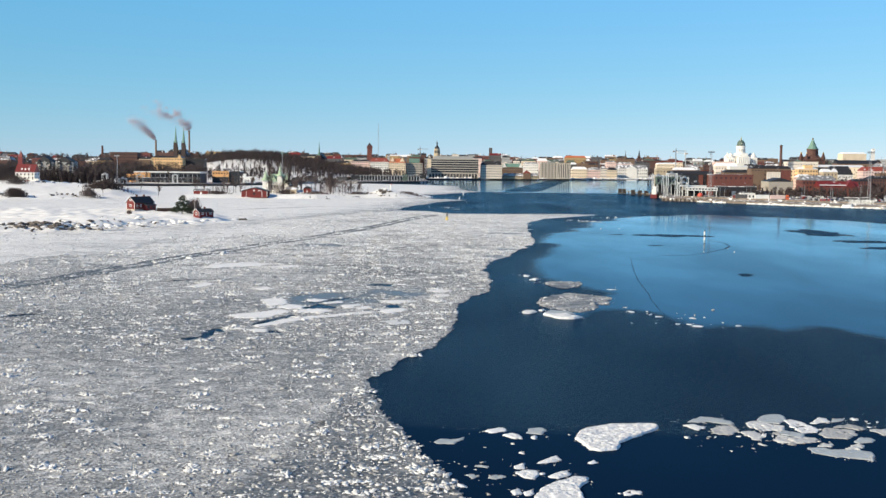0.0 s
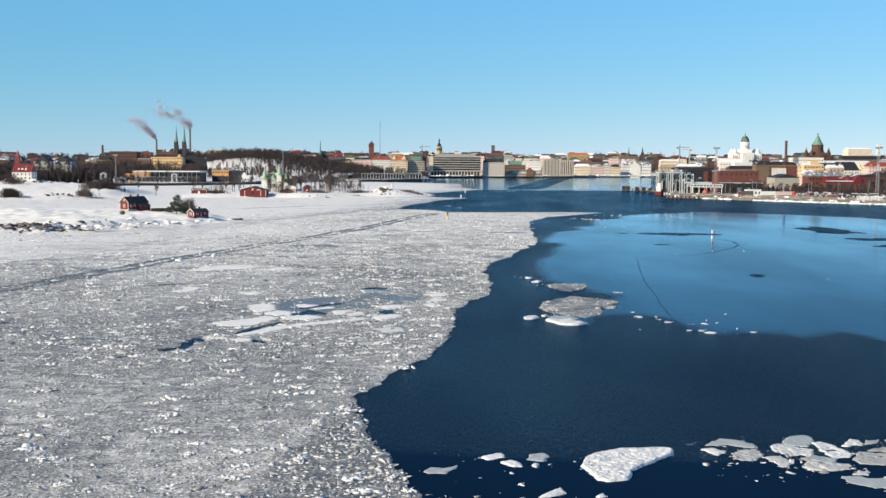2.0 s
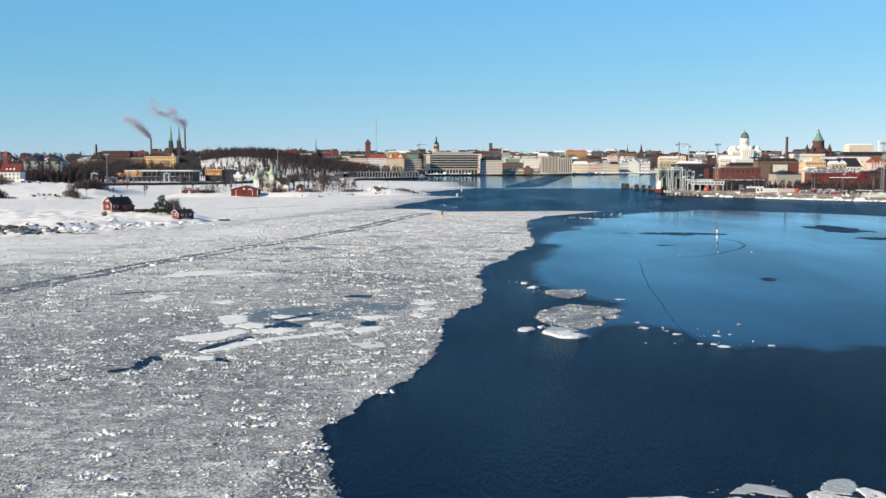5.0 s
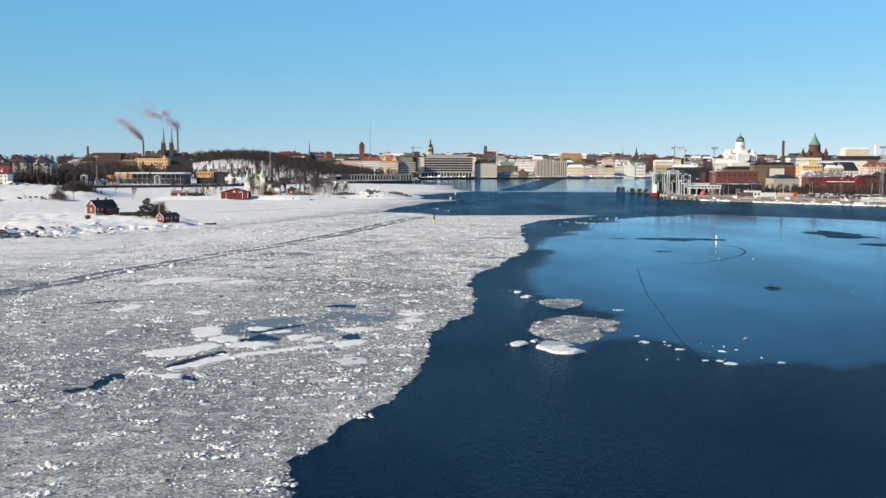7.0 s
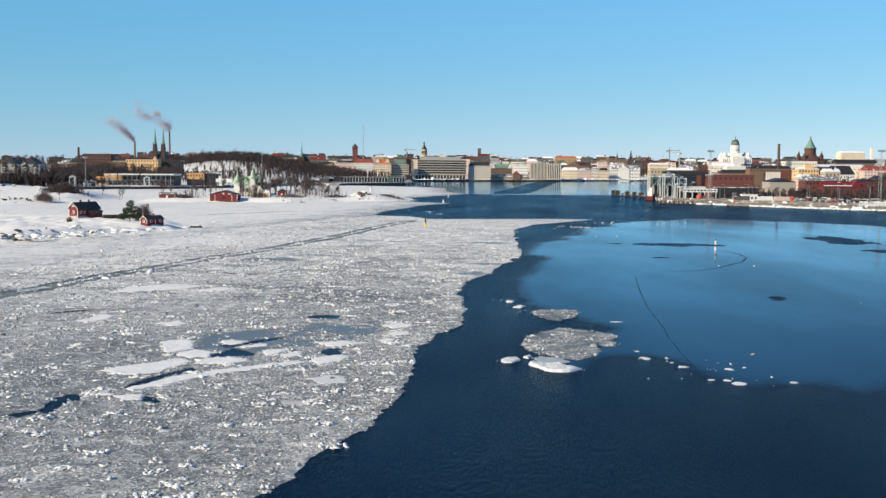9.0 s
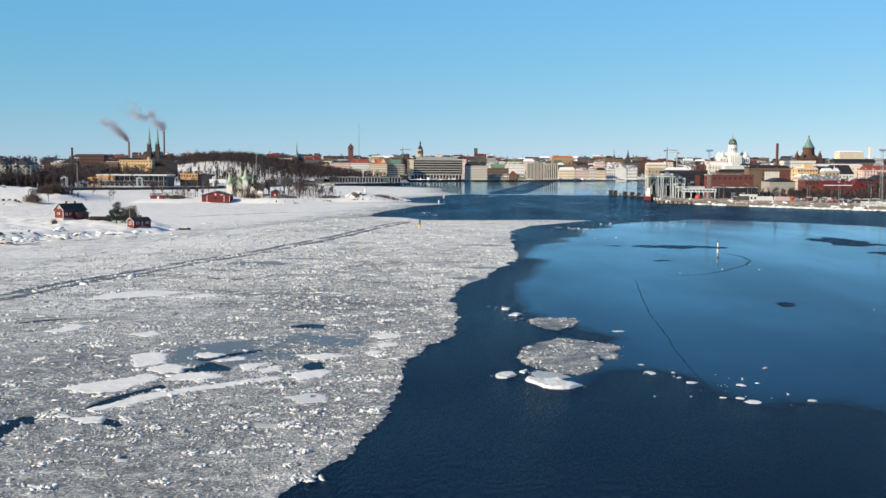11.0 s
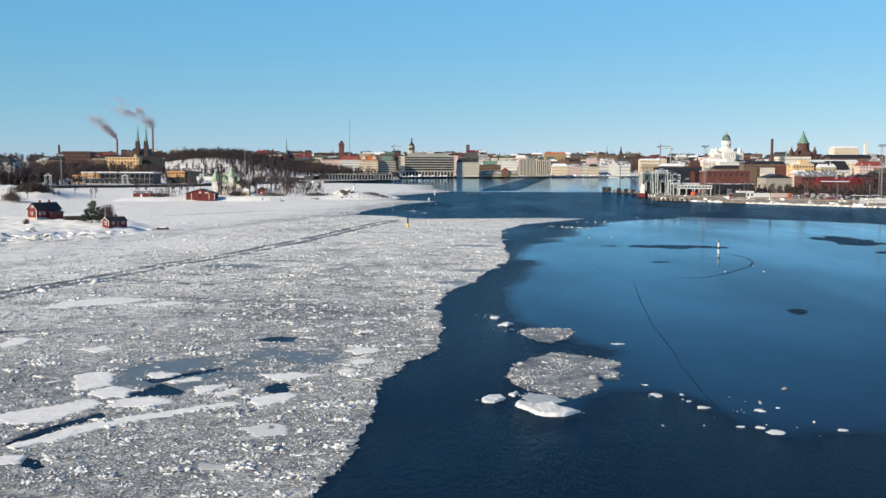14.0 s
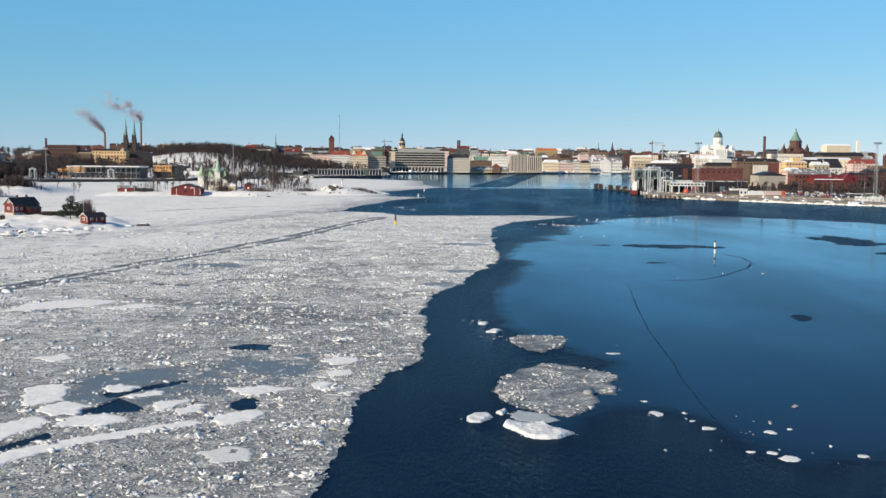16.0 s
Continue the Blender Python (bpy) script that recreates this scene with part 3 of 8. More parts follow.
# flat snow-covered plates frozen into the slush
PLATES = [
    [(-45.5, 226.9), (-44.9, 228.7), (-41.6, 229.8), (-39.6, 226.2), (-38.5, 220.7), (-40.2, 217.8), (-42.3, 217.3)],
    [(-40.2, 217.4), (-38.3, 220.3), (-34.4, 218.0), (-35.0, 213.7), (-37.3, 212.5), (-39.8, 215.4)],
    [(-35.5, 208.2), (-35.4, 211.8), (-31.7, 214.2), (-28.7, 212.8), (-27.9, 211.4), (-30.3, 208.4), (-34.4, 207.6)],
    [(-47.2, 202.1), (-45.8, 205.1), (-42.5, 208.0), (-38.6, 213.2), (-36.6, 211.0), (-36.6, 207.5), (-38.9, 201.5), (-42.4, 199.5), (-45.0, 200.0)],
    [(-40.3, 189.8), (-38.3, 193.4), (-36.6, 198.4), (-31.2, 203.7), (-25.2, 208.6), (-21.4, 211.6), (-18.9, 210.3), (-23.4, 206.6), (-28.8, 202.5), (-32.9, 197.4), (-35.4, 192.7), (-38.9, 189.6)],
    [(-32.6, 222.6), (-30.4, 225.3), (-27.8, 226.7), (-27.5, 224.1), (-30.1, 222.3)],
    [(-27.9, 218.2), (-27.0, 220.7), (-23.5, 221.3), (-24.3, 219.2), (-25.8, 214.8), (-26.8, 215.9)],
    [(-36.2, 227.3), (-34.8, 230.1), (-31.7, 228.3), (-32.3, 226.5), (-34.8, 225.1)],
    [(-24.5, 216.0), (-22.8, 219.2), (-21.4, 219.3), (-20.9, 215.4), (-23.3, 213.8)],
    [(-42.9, 187.9), (-41.9, 189.3), (-40.4, 187.2), (-41.3, 186.2)],
    [(-40.8, 185.5), (-39.3, 187.3), (-36.7, 186.9), (-35.9, 184.4), (-38.3, 183.9)],
    [(-34.7, 185.7), (-34.4, 187.4), (-32.2, 184.5), (-32.5, 183.6)],
    [(-11.1, 247.0), (-9.5, 249.9), (-5.7, 248.9), (-5.9, 245.0), (-9.0, 243.7)],
    [(-10.5, 230.1), (-9.0, 232.5), (-7.6, 231.2), (-8.2, 227.9), (-9.8, 227.4)],
    [(-19.5, 213.5), (-16.1, 216.3), (-13.1, 216.4), (-14.0, 211.9), (-17.9, 208.2)],
    [(-9.6, 239.5), (-6.1, 240.7), (-5.0, 237.6), (-8.8, 235.4)],
    [(-21.0, 227.9), (-16.3, 229.9), (-12.0, 228.2), (-17.1, 223.2)],
    [(-51.8, 246.9), (-48.7, 250.5), (-46.2, 247.1), (-48.5, 243.7)],
    [(-75, 291), (-67, 296), (-60, 300), (-57, 308), (-66, 310), (-74, 303)],
    [(-58, 296), (-51, 297), (-47, 302), (-53, 304)],
    [(-67, 249), (-63, 248), (-61.5, 256), (-65, 258)],
]
DULL_PLATES = [
    [(-18.0, 198.5), (-15.4, 201.0), (-12.5, 200.2), (-11.9, 195.8), (-15.8, 194.8)],
    [(-20.0, 183.8), (-19.1, 185.5), (-15.9, 184.6), (-15.9, 182.7), (-18.4, 181.9)],
]
FAINT = [(-53, 379, 9, 5.5, 0), (-44, 394, 9, 2.4, 0), (6.6, 340, 5.5, 4.2, 0), (13.6, 453, 8, 4.5, 0), (-58.5, 356.6, 4.5, 1.2, 10), (-44.3, 346, 4.5, 1.4, 0), (-24, 371.5, 4.5, 1.8, 0), (11, 369.5, 4, 4, 0)]
CHANNEL = [(-111, 225), (-97, 283), (-92, 304), (-87, 329), (-80, 349), (-73, 381), (-62, 412), (-51, 461), (-42, 502), (-34, 552), (-23, 602)]
SIDE_TRACK = [(-44, 480), (-30, 518), (-10, 576)]


def oval(x, y, spots, ragged=0.25):
    """1 inside any of the spots, with a ragged rim."""
    out = np.zeros(np.shape(x))
    for cx, cy, a, b, turn in spots:
        c, s = math.cos(radians(turn)), math.sin(radians(turn))
        u, v = ((x - cx) * c + (y - cy) * s) / a, (-(x - cx) * s + (y - cy) * c) / b
        out = np.maximum(out, smooth01((1.15 - np.hypot(u, v) + ragged * fbm(x, y, min(a, 2.4), 3)) / 0.3))
    return out


def near_line(x, y, line):
    best = np.full(np.shape(x), 1e9)
    for (ax, ay), (bx, by) in zip(line, line[1:]):
        dx, dy = bx - ax, by - ay
        t = np.clip(((x - ax) * dx + (y - ay) * dy) / (dx * dx + dy * dy), 0, 1)
        best = np.minimum(best, np.hypot(x - ax - t * dx, y - ay - t * dy))
    return best


def within(x, y, outlines, ragged=0.4):
    """Distance into the nearest of several outlines, frayed along the rim; far outside it is -9."""
    x, y = np.asarray(x, float), np.asarray(y, float)
    out = np.full(x.shape, -9.0)
    for rim in outlines:
        px, py = [p[0] for p in rim], [p[1] for p in rim]
        near = (x > min(px) - 3) & (x < max(px) + 3) & (y > min(py) - 3) & (y < max(py) + 3)
        if near.any():
            out[near] = np.maximum(out[near], inside(x[near], y[near], rim) + ragged * 1.6 * fbm(x[near] * 1.2, y[near] * 0.8, 1.8, 4))
    return out


def leads(x, y):
    return np.maximum(smooth01((within(x, y, LEADS, 0.3) + 0.2) / 0.5), oval(x, y, SMALL_LEADS, 0.7))


def glaze(x, y):
    """1 where a smooth thin lid of new ice closes a pool in the slush."""
    g = 0.92 * smooth01((within(x, y, [POOL], 1.5) + 0.3) / 1.6) * (1 - 0.3 * smooth01((fbm(x * 0.5, y, 3, 4) + 0.05) / 0.2)) * (1 - 0.95 * smooth01((fbm(x * 0.6, y, 4, 4) + 0.02) / 0.16) * smooth01((x + 0.3 * y - 37) / 12))
    return np.maximum(g, 0.8 * oval(x, y, FAINT, 0.35))


def brash_edge(x, y):
    return inside(x, y, BRASH) + fbm(x, y, 9, 4) * 1.6 + fbm(x, y, 2.2, 3) * 0.7


def wake(x, y):
    """1 in the strip that the last ship churned open, where dark water soaks the rubble."""
    d = (x + 15.6) - (y - 142) * 0.158
    return smooth01((d + fbm(x, y, 12, 3) * 2.0) / 2.0) * smooth01((150 - y) / 12)


def dusted(x, y):
    """1 towards the islets, where snow lies over the slush."""
    return smooth01((-66 - x + fbm(x, y, 30, 3) * 14) / 30) * smooth01((y - 285) / 70)


def wetness(x, y):
    w = 0.30 * wake(x, y)
    w = np.maximum(w, 0.3 * glaze(x, y))
    w = w - 0.5 * oval(x, y, [(cx, cy - 0.55 * b_, a_, 0.75 * b_, turn_) for cx, cy, a_, b_, turn_ in FAINT[:5]], 0.4) * (1 - oval(x, y, FAINT, 0.35))
    track = near_line(x, y, CHANNEL)
    rut = np.maximum(0.75 * smooth01((2.8 - np.abs(track - 2.2) + 3.0 * fbm(x, y, 5, 4)) / 1.8), 1.15 * smooth01((1.3 - np.abs(track - 2.4) + 1.6 * fbm(x, y, 9, 3)) / 0.7))
    w = np.maximum(w, 0.4 * smooth01((0.9 - near_line(x, y, SIDE_TRACK) + fbm(x, y, 4, 3)) / 0.8))
    w = w + 0.30 * np.exp(-((x + 16) / 22) ** 2 - ((y - 292) / 30) ** 2)
    w = w + 0.34 * fbm(x, y, 28, 4) + (0.55 * fbm(x, y, 5, 3) + 0.62 * fbm(x * 0.6, y, 11, 3)) * smooth01((y - 230) / 100) * (1 - 0.4 * smooth01((y - 420) / 120)) - 0.10
    w = w + 0.15 * smooth01((330 - y) / 160) - 0.33 * smooth01((y - 270) / 200)
    w = w - dusted(x, y) * (0.22 + 0.4 * np.maximum(w, 0))
    rut = np.clip(rut, 0, 1)
    return np.clip(w * (1 - rut) + 0.66 * rut, -0.8, 1.0)


def brash_height(x, y):
    z = 0.16 * smooth01((brash_edge(x, y) + 0.2) / 1.0) - 0.10
    z = z + 0.14 * np.abs(fbm(x, y, 2.4, 4)) * (1 - glaze(x, y))
    return z - 0.5 * leads(x, y) - 0.03 * wake(x, y)


xs, ys = np.concatenate([np.arange(-330, -110, 6), np.arange(-110, -56, 0.8), np.arange(-56, 8, 0.4), np.arange(8, 76, 0.8)]), np.concatenate([np.arange(80, 264, 0.45), np.arange(264, 300, 0.8), np.arange(300, 662, 1.6)])
slush = sheet("slush_field", xs, ys, brash_height, lambda x, y: (inside(x, y, BRASH) > -3) & (x > -0.5 * y - 40), SLUSH, ("wet", wetness))
lid = slush.data.attributes.new("glaze", "FLOAT", "POINT")
spots = np.empty(len(slush.data.vertices) * 3)
slush.data.vertices.foreach_get("co", spots)
lid.data.foreach_set("value", glaze(spots[0::3], spots[1::3]).astype(np.float32))
tagged(slush, "grey slush of broken sea ice with dark wet leads", "broken ice", kind="stuff")


def lumps(name, x, y, z, size, flat, mat, seed, lean=0.35, uneven=0.5):
    """Many angular pieces of ice as one mesh."""
    r = np.random.RandomState(seed)
    n = len(x)
    base = np.array([(-1, -1, 0), (1, -1, 0), (1, 1, 0), (-1, 1, 0), (-.75, -.75, 1), (.75, -.75, 1), (.75, .75, 1), (-.75, .75, 1)], float)
    v = base[None] * np.ones((n, 1, 1))
    v = v + r.uniform(-uneven, uneven, v.shape)
    turn = r.uniform(0, 2 * math.pi, n)
    longer = r.uniform(0.6, 1.9, n)
    sx, sy, sz = size * longer * 0.5, size / longer * 0.5, size * flat
    vx, vy, vz = v[:, :, 0] * sx[:, None], v[:, :, 1] * sy[:, None], v[:, :, 2] * sz[:, None]
    tilt = r.uniform(-lean, lean, (n, 2))
    vz = vz + vx * tilt[:, :1] + vy * tilt[:, 1:]
    c, s = np.cos(turn)[:, None], np.sin(turn)[:, None]
    co = np.stack([vx * c - vy * s + x[:, None], vx * s + vy * c + y[:, None], vz + z[:, None]], 2).reshape(-1, 3)
    q = np.array([(4, 5, 6, 7), (0, 1, 5, 4), (1, 2, 6, 5), (2, 3, 7, 6), (3, 0, 4, 7)])
    f = (q[None] + 8 * np.arange(n)[:, None, None]).reshape(-1)
    me = bpy.data.meshes.new(name)
    me.vertices.add(len(co))
    me.vertices.foreach_set("co", co.ravel())
    me.loops.add(len(f))
    me.loops.foreach_set("vertex_index", f)
    me.polygons.add(len(f) // 4)
    me.polygons.foreach_set("loop_start", np.arange(0, len(f), 4))
    me.update()
    me.materials.append(mat)
    return new(name, me)


def scatter_brash(y0, y1, per_m2, mean, seed):
    r = np.random.RandomState(seed)
    n = int((y1 - y0) * (0.5 * y1 + 60) * per_m2)
    x, y = r.uniform(-0.5 * y1 - 20, 42, n), r.uniform(y0, y1, n)
    d = brash_edge(x, y)
    chance = 0.62 + 0.55 * fbm(x, y, 14, 4) + 0.25 * fbm(x, y, 60, 2) + 0.35 * smooth01((7 - d) / 6)
    chance = chance * (1 - 0.3 * wake(x, y)) * (1 - 0.97 * glaze(x, y)) * (1 - leads(x, y)) * (within(x, y, PLATES + DULL_PLATES) < 0.1) * (1 - 0.5 * smooth01((4.0 - near_line(x, y, CHANNEL)) / 1.2)) * (1 - 0.6 * dusted(x, y))
    ok = (d > 0.1) & (x > -0.45 * y - 12) & (r.uniform(0, 1, n) < chance)
    x, y, d = x[ok], y[ok], d[ok]
    size = mean * np.exp(r.normal(0, 0.5, len(x)))
    size = np.minimum(size * (1 + 0.6 * wake(x, y)), 5 * mean)
    z = np.maximum(brash_height(x, y), -0.02) - 0.12 * size
    return x, y, z, size, r.uniform(0.14, 0.42, len(x))


sets = [scatter_brash(82, 170, 6.2, 0.13, 1), scatter_brash(170, 280, 4.6, 0.175, 2), scatter_brash(280, 430, 2.9, 0.22, 3), scatter_brash(430, 640, 1.4, 0.19, 4)]
cols = [np.concatenate([s[k] for s in sets]) for k in range(5)]
tagged(lumps("ice_rubble", *cols, CHUNK, 9), "white and grey lumps of broken ice packed together", "broken ice", kind="stuff")
sets = [scatter_brash(82, 200, 0.085, 0.72, 21), scatter_brash(200, 420, 0.042, 0.95, 22), scatter_brash(420, 620, 0.02, 1.2, 25)]
heap_x, heap_y, heap_z, heap_s = (np.concatenate([s[k] for s in sets]) for k in range(4))
heap_s = np.minimum(heap_s, 1.7)
r = np.random.RandomState(23)
n = 18
spread = np.repeat(heap_s, n)
x, y = np.repeat(heap_x, n) + r.normal(0, 0.42, len(spread)) * spread, np.repeat(heap_y, n) + r.normal(0, 0.26, len(spread)) * spread
size = np.minimum(spread * r.uniform(0.16, 0.55, len(x)), 0.36 + 0.001 * y)
tagged(lumps("ice_heaps", x, y, np.maximum(brash_height(x, y), -0.02) + r.uniform(-0.06, 0.05, len(x)), size, r.uniform(0.18, 0.42, len(x)), FLOE, 19),
       "snow-white heaps of broken ice in the slush", "broken ice", kind="stuff")

sets = [scatter_brash(82, 200, 0.05, 0.6, 27), scatter_brash(200, 420, 0.09, 1.1, 28), scatter_brash(420, 620, 0.02, 2.2, 29)]
cols = [np.concatenate([s[k] for s in sets]) for k in range(4)]
cols[3] = np.minimum(cols[3], 0.6 + cols[1] * 0.004)
ok = within(cols[0], cols[1], LEADS) < -1.5
cols = [c[ok] for c in cols]
tagged(lumps("flat_ice_pieces", cols[0], cols[1], cols[2] + 0.12 * cols[3] - 0.02, cols[3], np.full(len(cols[0]), 0.05), FLAT_PIECE, 30, 0.05, 0.32), "thin flat snowy pieces of ice lying in the slush", "broken ice", kind="stuff")

r = np.random.RandomState(35)
n = 2600
k = r.randint(1, len(CHANNEL) - 1, n)
u = r.uniform(0, 1, n)
line = np.array(CHANNEL, float)
side = np.where(r.uniform(0, 1, n) < 0.5, -1.0, 1.0) * (4.2 + np.abs(r.normal(0, 1.0, n))) * r.choice([0.1, 1.0, 1.0], n)
x, y = line[k, 0] + (line[k + 1, 0] - line[k, 0]) * u + side, line[k, 1] + (line[k + 1, 1] - line[k, 1]) * u
ok = fbm(x, y, 6, 3) > -0.05
x, y = x[ok], y[ok]
tagged(lumps("channel_rubble", x, y, np.maximum(brash_height(x, y), -0.02) - 0.03, 0.34 * np.exp(r.normal(0, 0.4, len(x))), r.uniform(0.2, 0.4, len(x)), FLOE, 36), "white ice crumbs heaped along an old ship track", "broken ice", kind="stuff")

FAST = [(-135, 270), (-129, 292), (-126, 317), (-118, 340), (-108, 383), (-104, 454), (-93, 527), (-73, 588), (-47, 660), (-38, 735), (-27, 800), (-6, 852), (-24, 866), (-34, 880), (-46, 960),
        (-12, 1040), (10, 1096), (-10, 1160), (-16, 1344), (-56, 1392), (-130, 1440), (-240, 1400), (-900, 1260), (-1500, 900), (-1500, 270)]


def fast_height(x, y):
    d = inside(x, y, FAST) + fbm(x, y, 24, 4) * 6
    return 0.30 * smooth01((d + 1) / 5) - 0.10 + 0.26 * fbm(x, y, 14, 4) * smooth01(d / 10) + 0.06 * np.abs(fbm(x, y, 40, 3))


def fast_wet(x, y):
    d = inside(x, y, FAST)
    w = -0.44 - 0.26 * smooth01(d / 60) + 0.42 * fbm(x, y, 6, 4) + 0.35 * smooth01((30 - d) / 30) * smooth01((y - 400) / 200) + 0.12 * fbm(x, y, 50, 4)
    track = np.minimum(near_line(x, y, [(-420, 606), (-261, 607), (-192, 609), (-168, 611)]), near_line(x, y, [(-140, 640), (-95, 700)]))
    w = w + 0.95 * smooth01((2.0 - track) / 1.0)
    return np.clip(w, -1.2, 0.6)


xs = np.concatenate([np.arange(-1500, -420, 30), np.arange(-420, 26, 3.0)])
fast = sheet("snow_covered_ice", xs, np.concatenate([np.arange(270, 900, 3.0), np.arange(900, 1450, 8)]), fast_height, lambda x, y: inside(x, y, FAST) > -8, SLUSH, ("wet", fast_wet))
tagged(fast, "snow-covered shore ice, white and lightly drifted", "sea ice", kind="structure")
r = np.random.RandomState(31)
x, y = r.uniform(-330, 0, 60000), r.uniform(300, 900, 60000)
d = inside(x, y, FAST)
ok = (d > 1) & (x > -0.44 * y - 10) & (r.uniform(0, 1, len(x)) < 0.6 * smooth01((26 - d) / 26) * smooth01((y - 430) / 80) + 0.02)
x, y = x[ok], y[ok]
size = 0.42 * np.exp(r.normal(0, 0.5, len(x)))
tagged(lumps("shore_ice_rubble", x, y, fast_height(x, y) - 0.05, 0.6 * size, r.uniform(0.2, 0.4, len(x)), FLOE, 33), "scattered lumps of ice frozen into the shore ice", "broken ice", kind="stuff")


FLOES = {}


def ice_piece(name, rim, top, mat, label, group, step=0.2, ragged=0.22, bumpy=0.08, side=0.16, base=-0.14):
    """A flat piece of ice: the outline frays along the rim, the sides drop steeply and the top is lumpy."""
    px, py = [p[0] for p in rim], [p[1] for p in rim]
    cx, cy = sum(px) / len(px), sum(py) / len(py)

    def depth(x, y):
        return inside(x, y, rim) + ragged * (1.3 * fbm(x * 1.2, y * 0.8, 1.3, 4) + 0.8 * fbm(x, y, 0.5, 2))

    def height(x, y):
        e = depth(x, y)
        return base + (top - base) * smooth01((e + side * 0.5) / side) + bumpy * (0.8 * fbm(x, y, 1.1, 4) + 0.9 * fbm(x, y, 0.35, 2) + 0.5 * fbm(x, y * 0.6, 3.0, 2)) * smooth01(e / 0.3)

    ob = sheet(name, np.arange(min(px) - 1, max(px) + 1, step), np.arange(min(py) - 1, max(py) + 1, step), height, lambda x, y: depth(x, y) > -side - step, mat)
    ob.data.transform(Matrix.Translation((-cx, -cy, 0)))
    ob.location = (cx, cy, 0)
    FLOES[ob.name] = rim
    if mat is SLUSH:
        at = ob.data.attributes.new("wet", "FLOAT", "POINT")
        co = np.empty(len(ob.data.vertices) * 3)
        ob.data.vertices.foreach_get("co", co)
        wx, wy = co[0::3] + cx, co[1::3] + cy
        at.data.foreach_set("value", (0.22 + 0.4 * fbm(wx, wy, 5, 4) + 0.3 * smooth01((1.5 - depth(wx, wy)) / 1.5)).astype(np.float32))
    return tagged(ob, label, "ice floe", group)


WHITE_FLOE, DULL_FLOE, BRASH_FLOE = "thick snow-white ice floe adrift in dark water", "thin grey ice floe awash in dark water", "wide grey floe covered with broken ice lumps"
ice_piece("ice_floe", [(10.1, 114.8), (10.8, 117.8), (12.6, 119.9), (15.3, 121.2), (19.2, 121.7), (20.0, 120.7), (19.4, 119.1), (17.1, 116.5), (14.7, 113.2), (14.0, 110.6), (12.3, 109.9), (11.2, 110.2), (10.6, 112.2)],
          0.24, FLOE, "large thick snow-white ice floe adrift in dark water", "drifting floes", 0.12, bumpy=0.16)
ice_piece("ice_floe", [(4.7, 93.7), (5.1, 95.7), (6.3, 98.0), (8.5, 99.8), (10.0, 99.9), (9.7, 98.6), (8.7, 96.8), (8.8, 94.0), (8.4, 90.3), (6.8, 88.7), (5.0, 90.1)], 0.24, FLOE, WHITE_FLOE, "drifting floes", 0.12, bumpy=0.16)
for rim in (
        [(6.2, 100.2), (7.1, 101.6), (8.2, 102.6), (8.4, 101.3), (7.2, 99.7)],
        [(3.1, 101.3), (4.2, 102.5), (5.2, 102.2), (5.4, 101.1), (4.8, 99.4), (3.8, 99.9)],
        [(3.0, 103.6), (4.2, 104.3), (4.2, 102.9), (3.2, 102.7)],
        [(5.1, 104.6), (6.3, 106.3), (7.5, 107.6), (7.9, 106.2), (6.5, 105.1)],
        [(5.3, 114.9), (5.7, 115.9), (6.2, 115.2), (5.8, 114.2)],
        [(2.4, 115.7), (3.3, 116.5), (4.5, 115.6), (4.5, 114.2), (3.5, 114.3)],
        [(10.4, 105.3), (11.1, 106.2), (11.4, 105.4), (10.8, 104.7)],
        [(2.4, 95.4), (3.3, 96.3), (3.5, 95.0), (2.8, 94.4)],
        [(3.6, 95.3), (4.6, 96.2), (4.6, 95.0), (3.8, 94.3)],
):
    ice_piece("ice_floe", rim, 0.12, FLOE, "small snow-white ice floe adrift in dark water", "drifting floes", 0.14, 0.18, 0.12)
for rim in (
        [(4.7, 116.6), (5.3, 118.7), (6.9, 119.6), (7.3, 118.0), (6.4, 116.2)],
        [(-0.2, 117.3), (0.9, 118.4), (2.5, 119.3), (2.9, 117.7), (1.2, 116.4)],
        [(-5.2, 112.3), (-4.3, 113.8), (-3.1, 113.7), (-1.9, 114.7), (-1.6, 113.8), (-2.8, 111.6), (-4.6, 111.9)],
        [(-0.8, 103.4), (-0.2, 104.2), (0.8, 103.5), (0.6, 102.7)],
        [(12.2, 95.8), (13.1, 96.7), (14.6, 96.3), (14.1, 95.3), (12.6, 95.0)],
        [(-1.8, 100.3), (-1.0, 101.1), (-0.2, 100.0), (-1.0, 99.4)],
        [(0.3, 99.7), (1.4, 100.7), (2.2, 100.0), (1.1, 99.2)],
):
    ice_piece("ice_floe", rim, 0.07, PLATE if rim[0][1] > 117 or rim[0][0] > 10 else GREY_FLOE, DULL_FLOE, "drifting floes", 0.16, 0.3, 0.10)
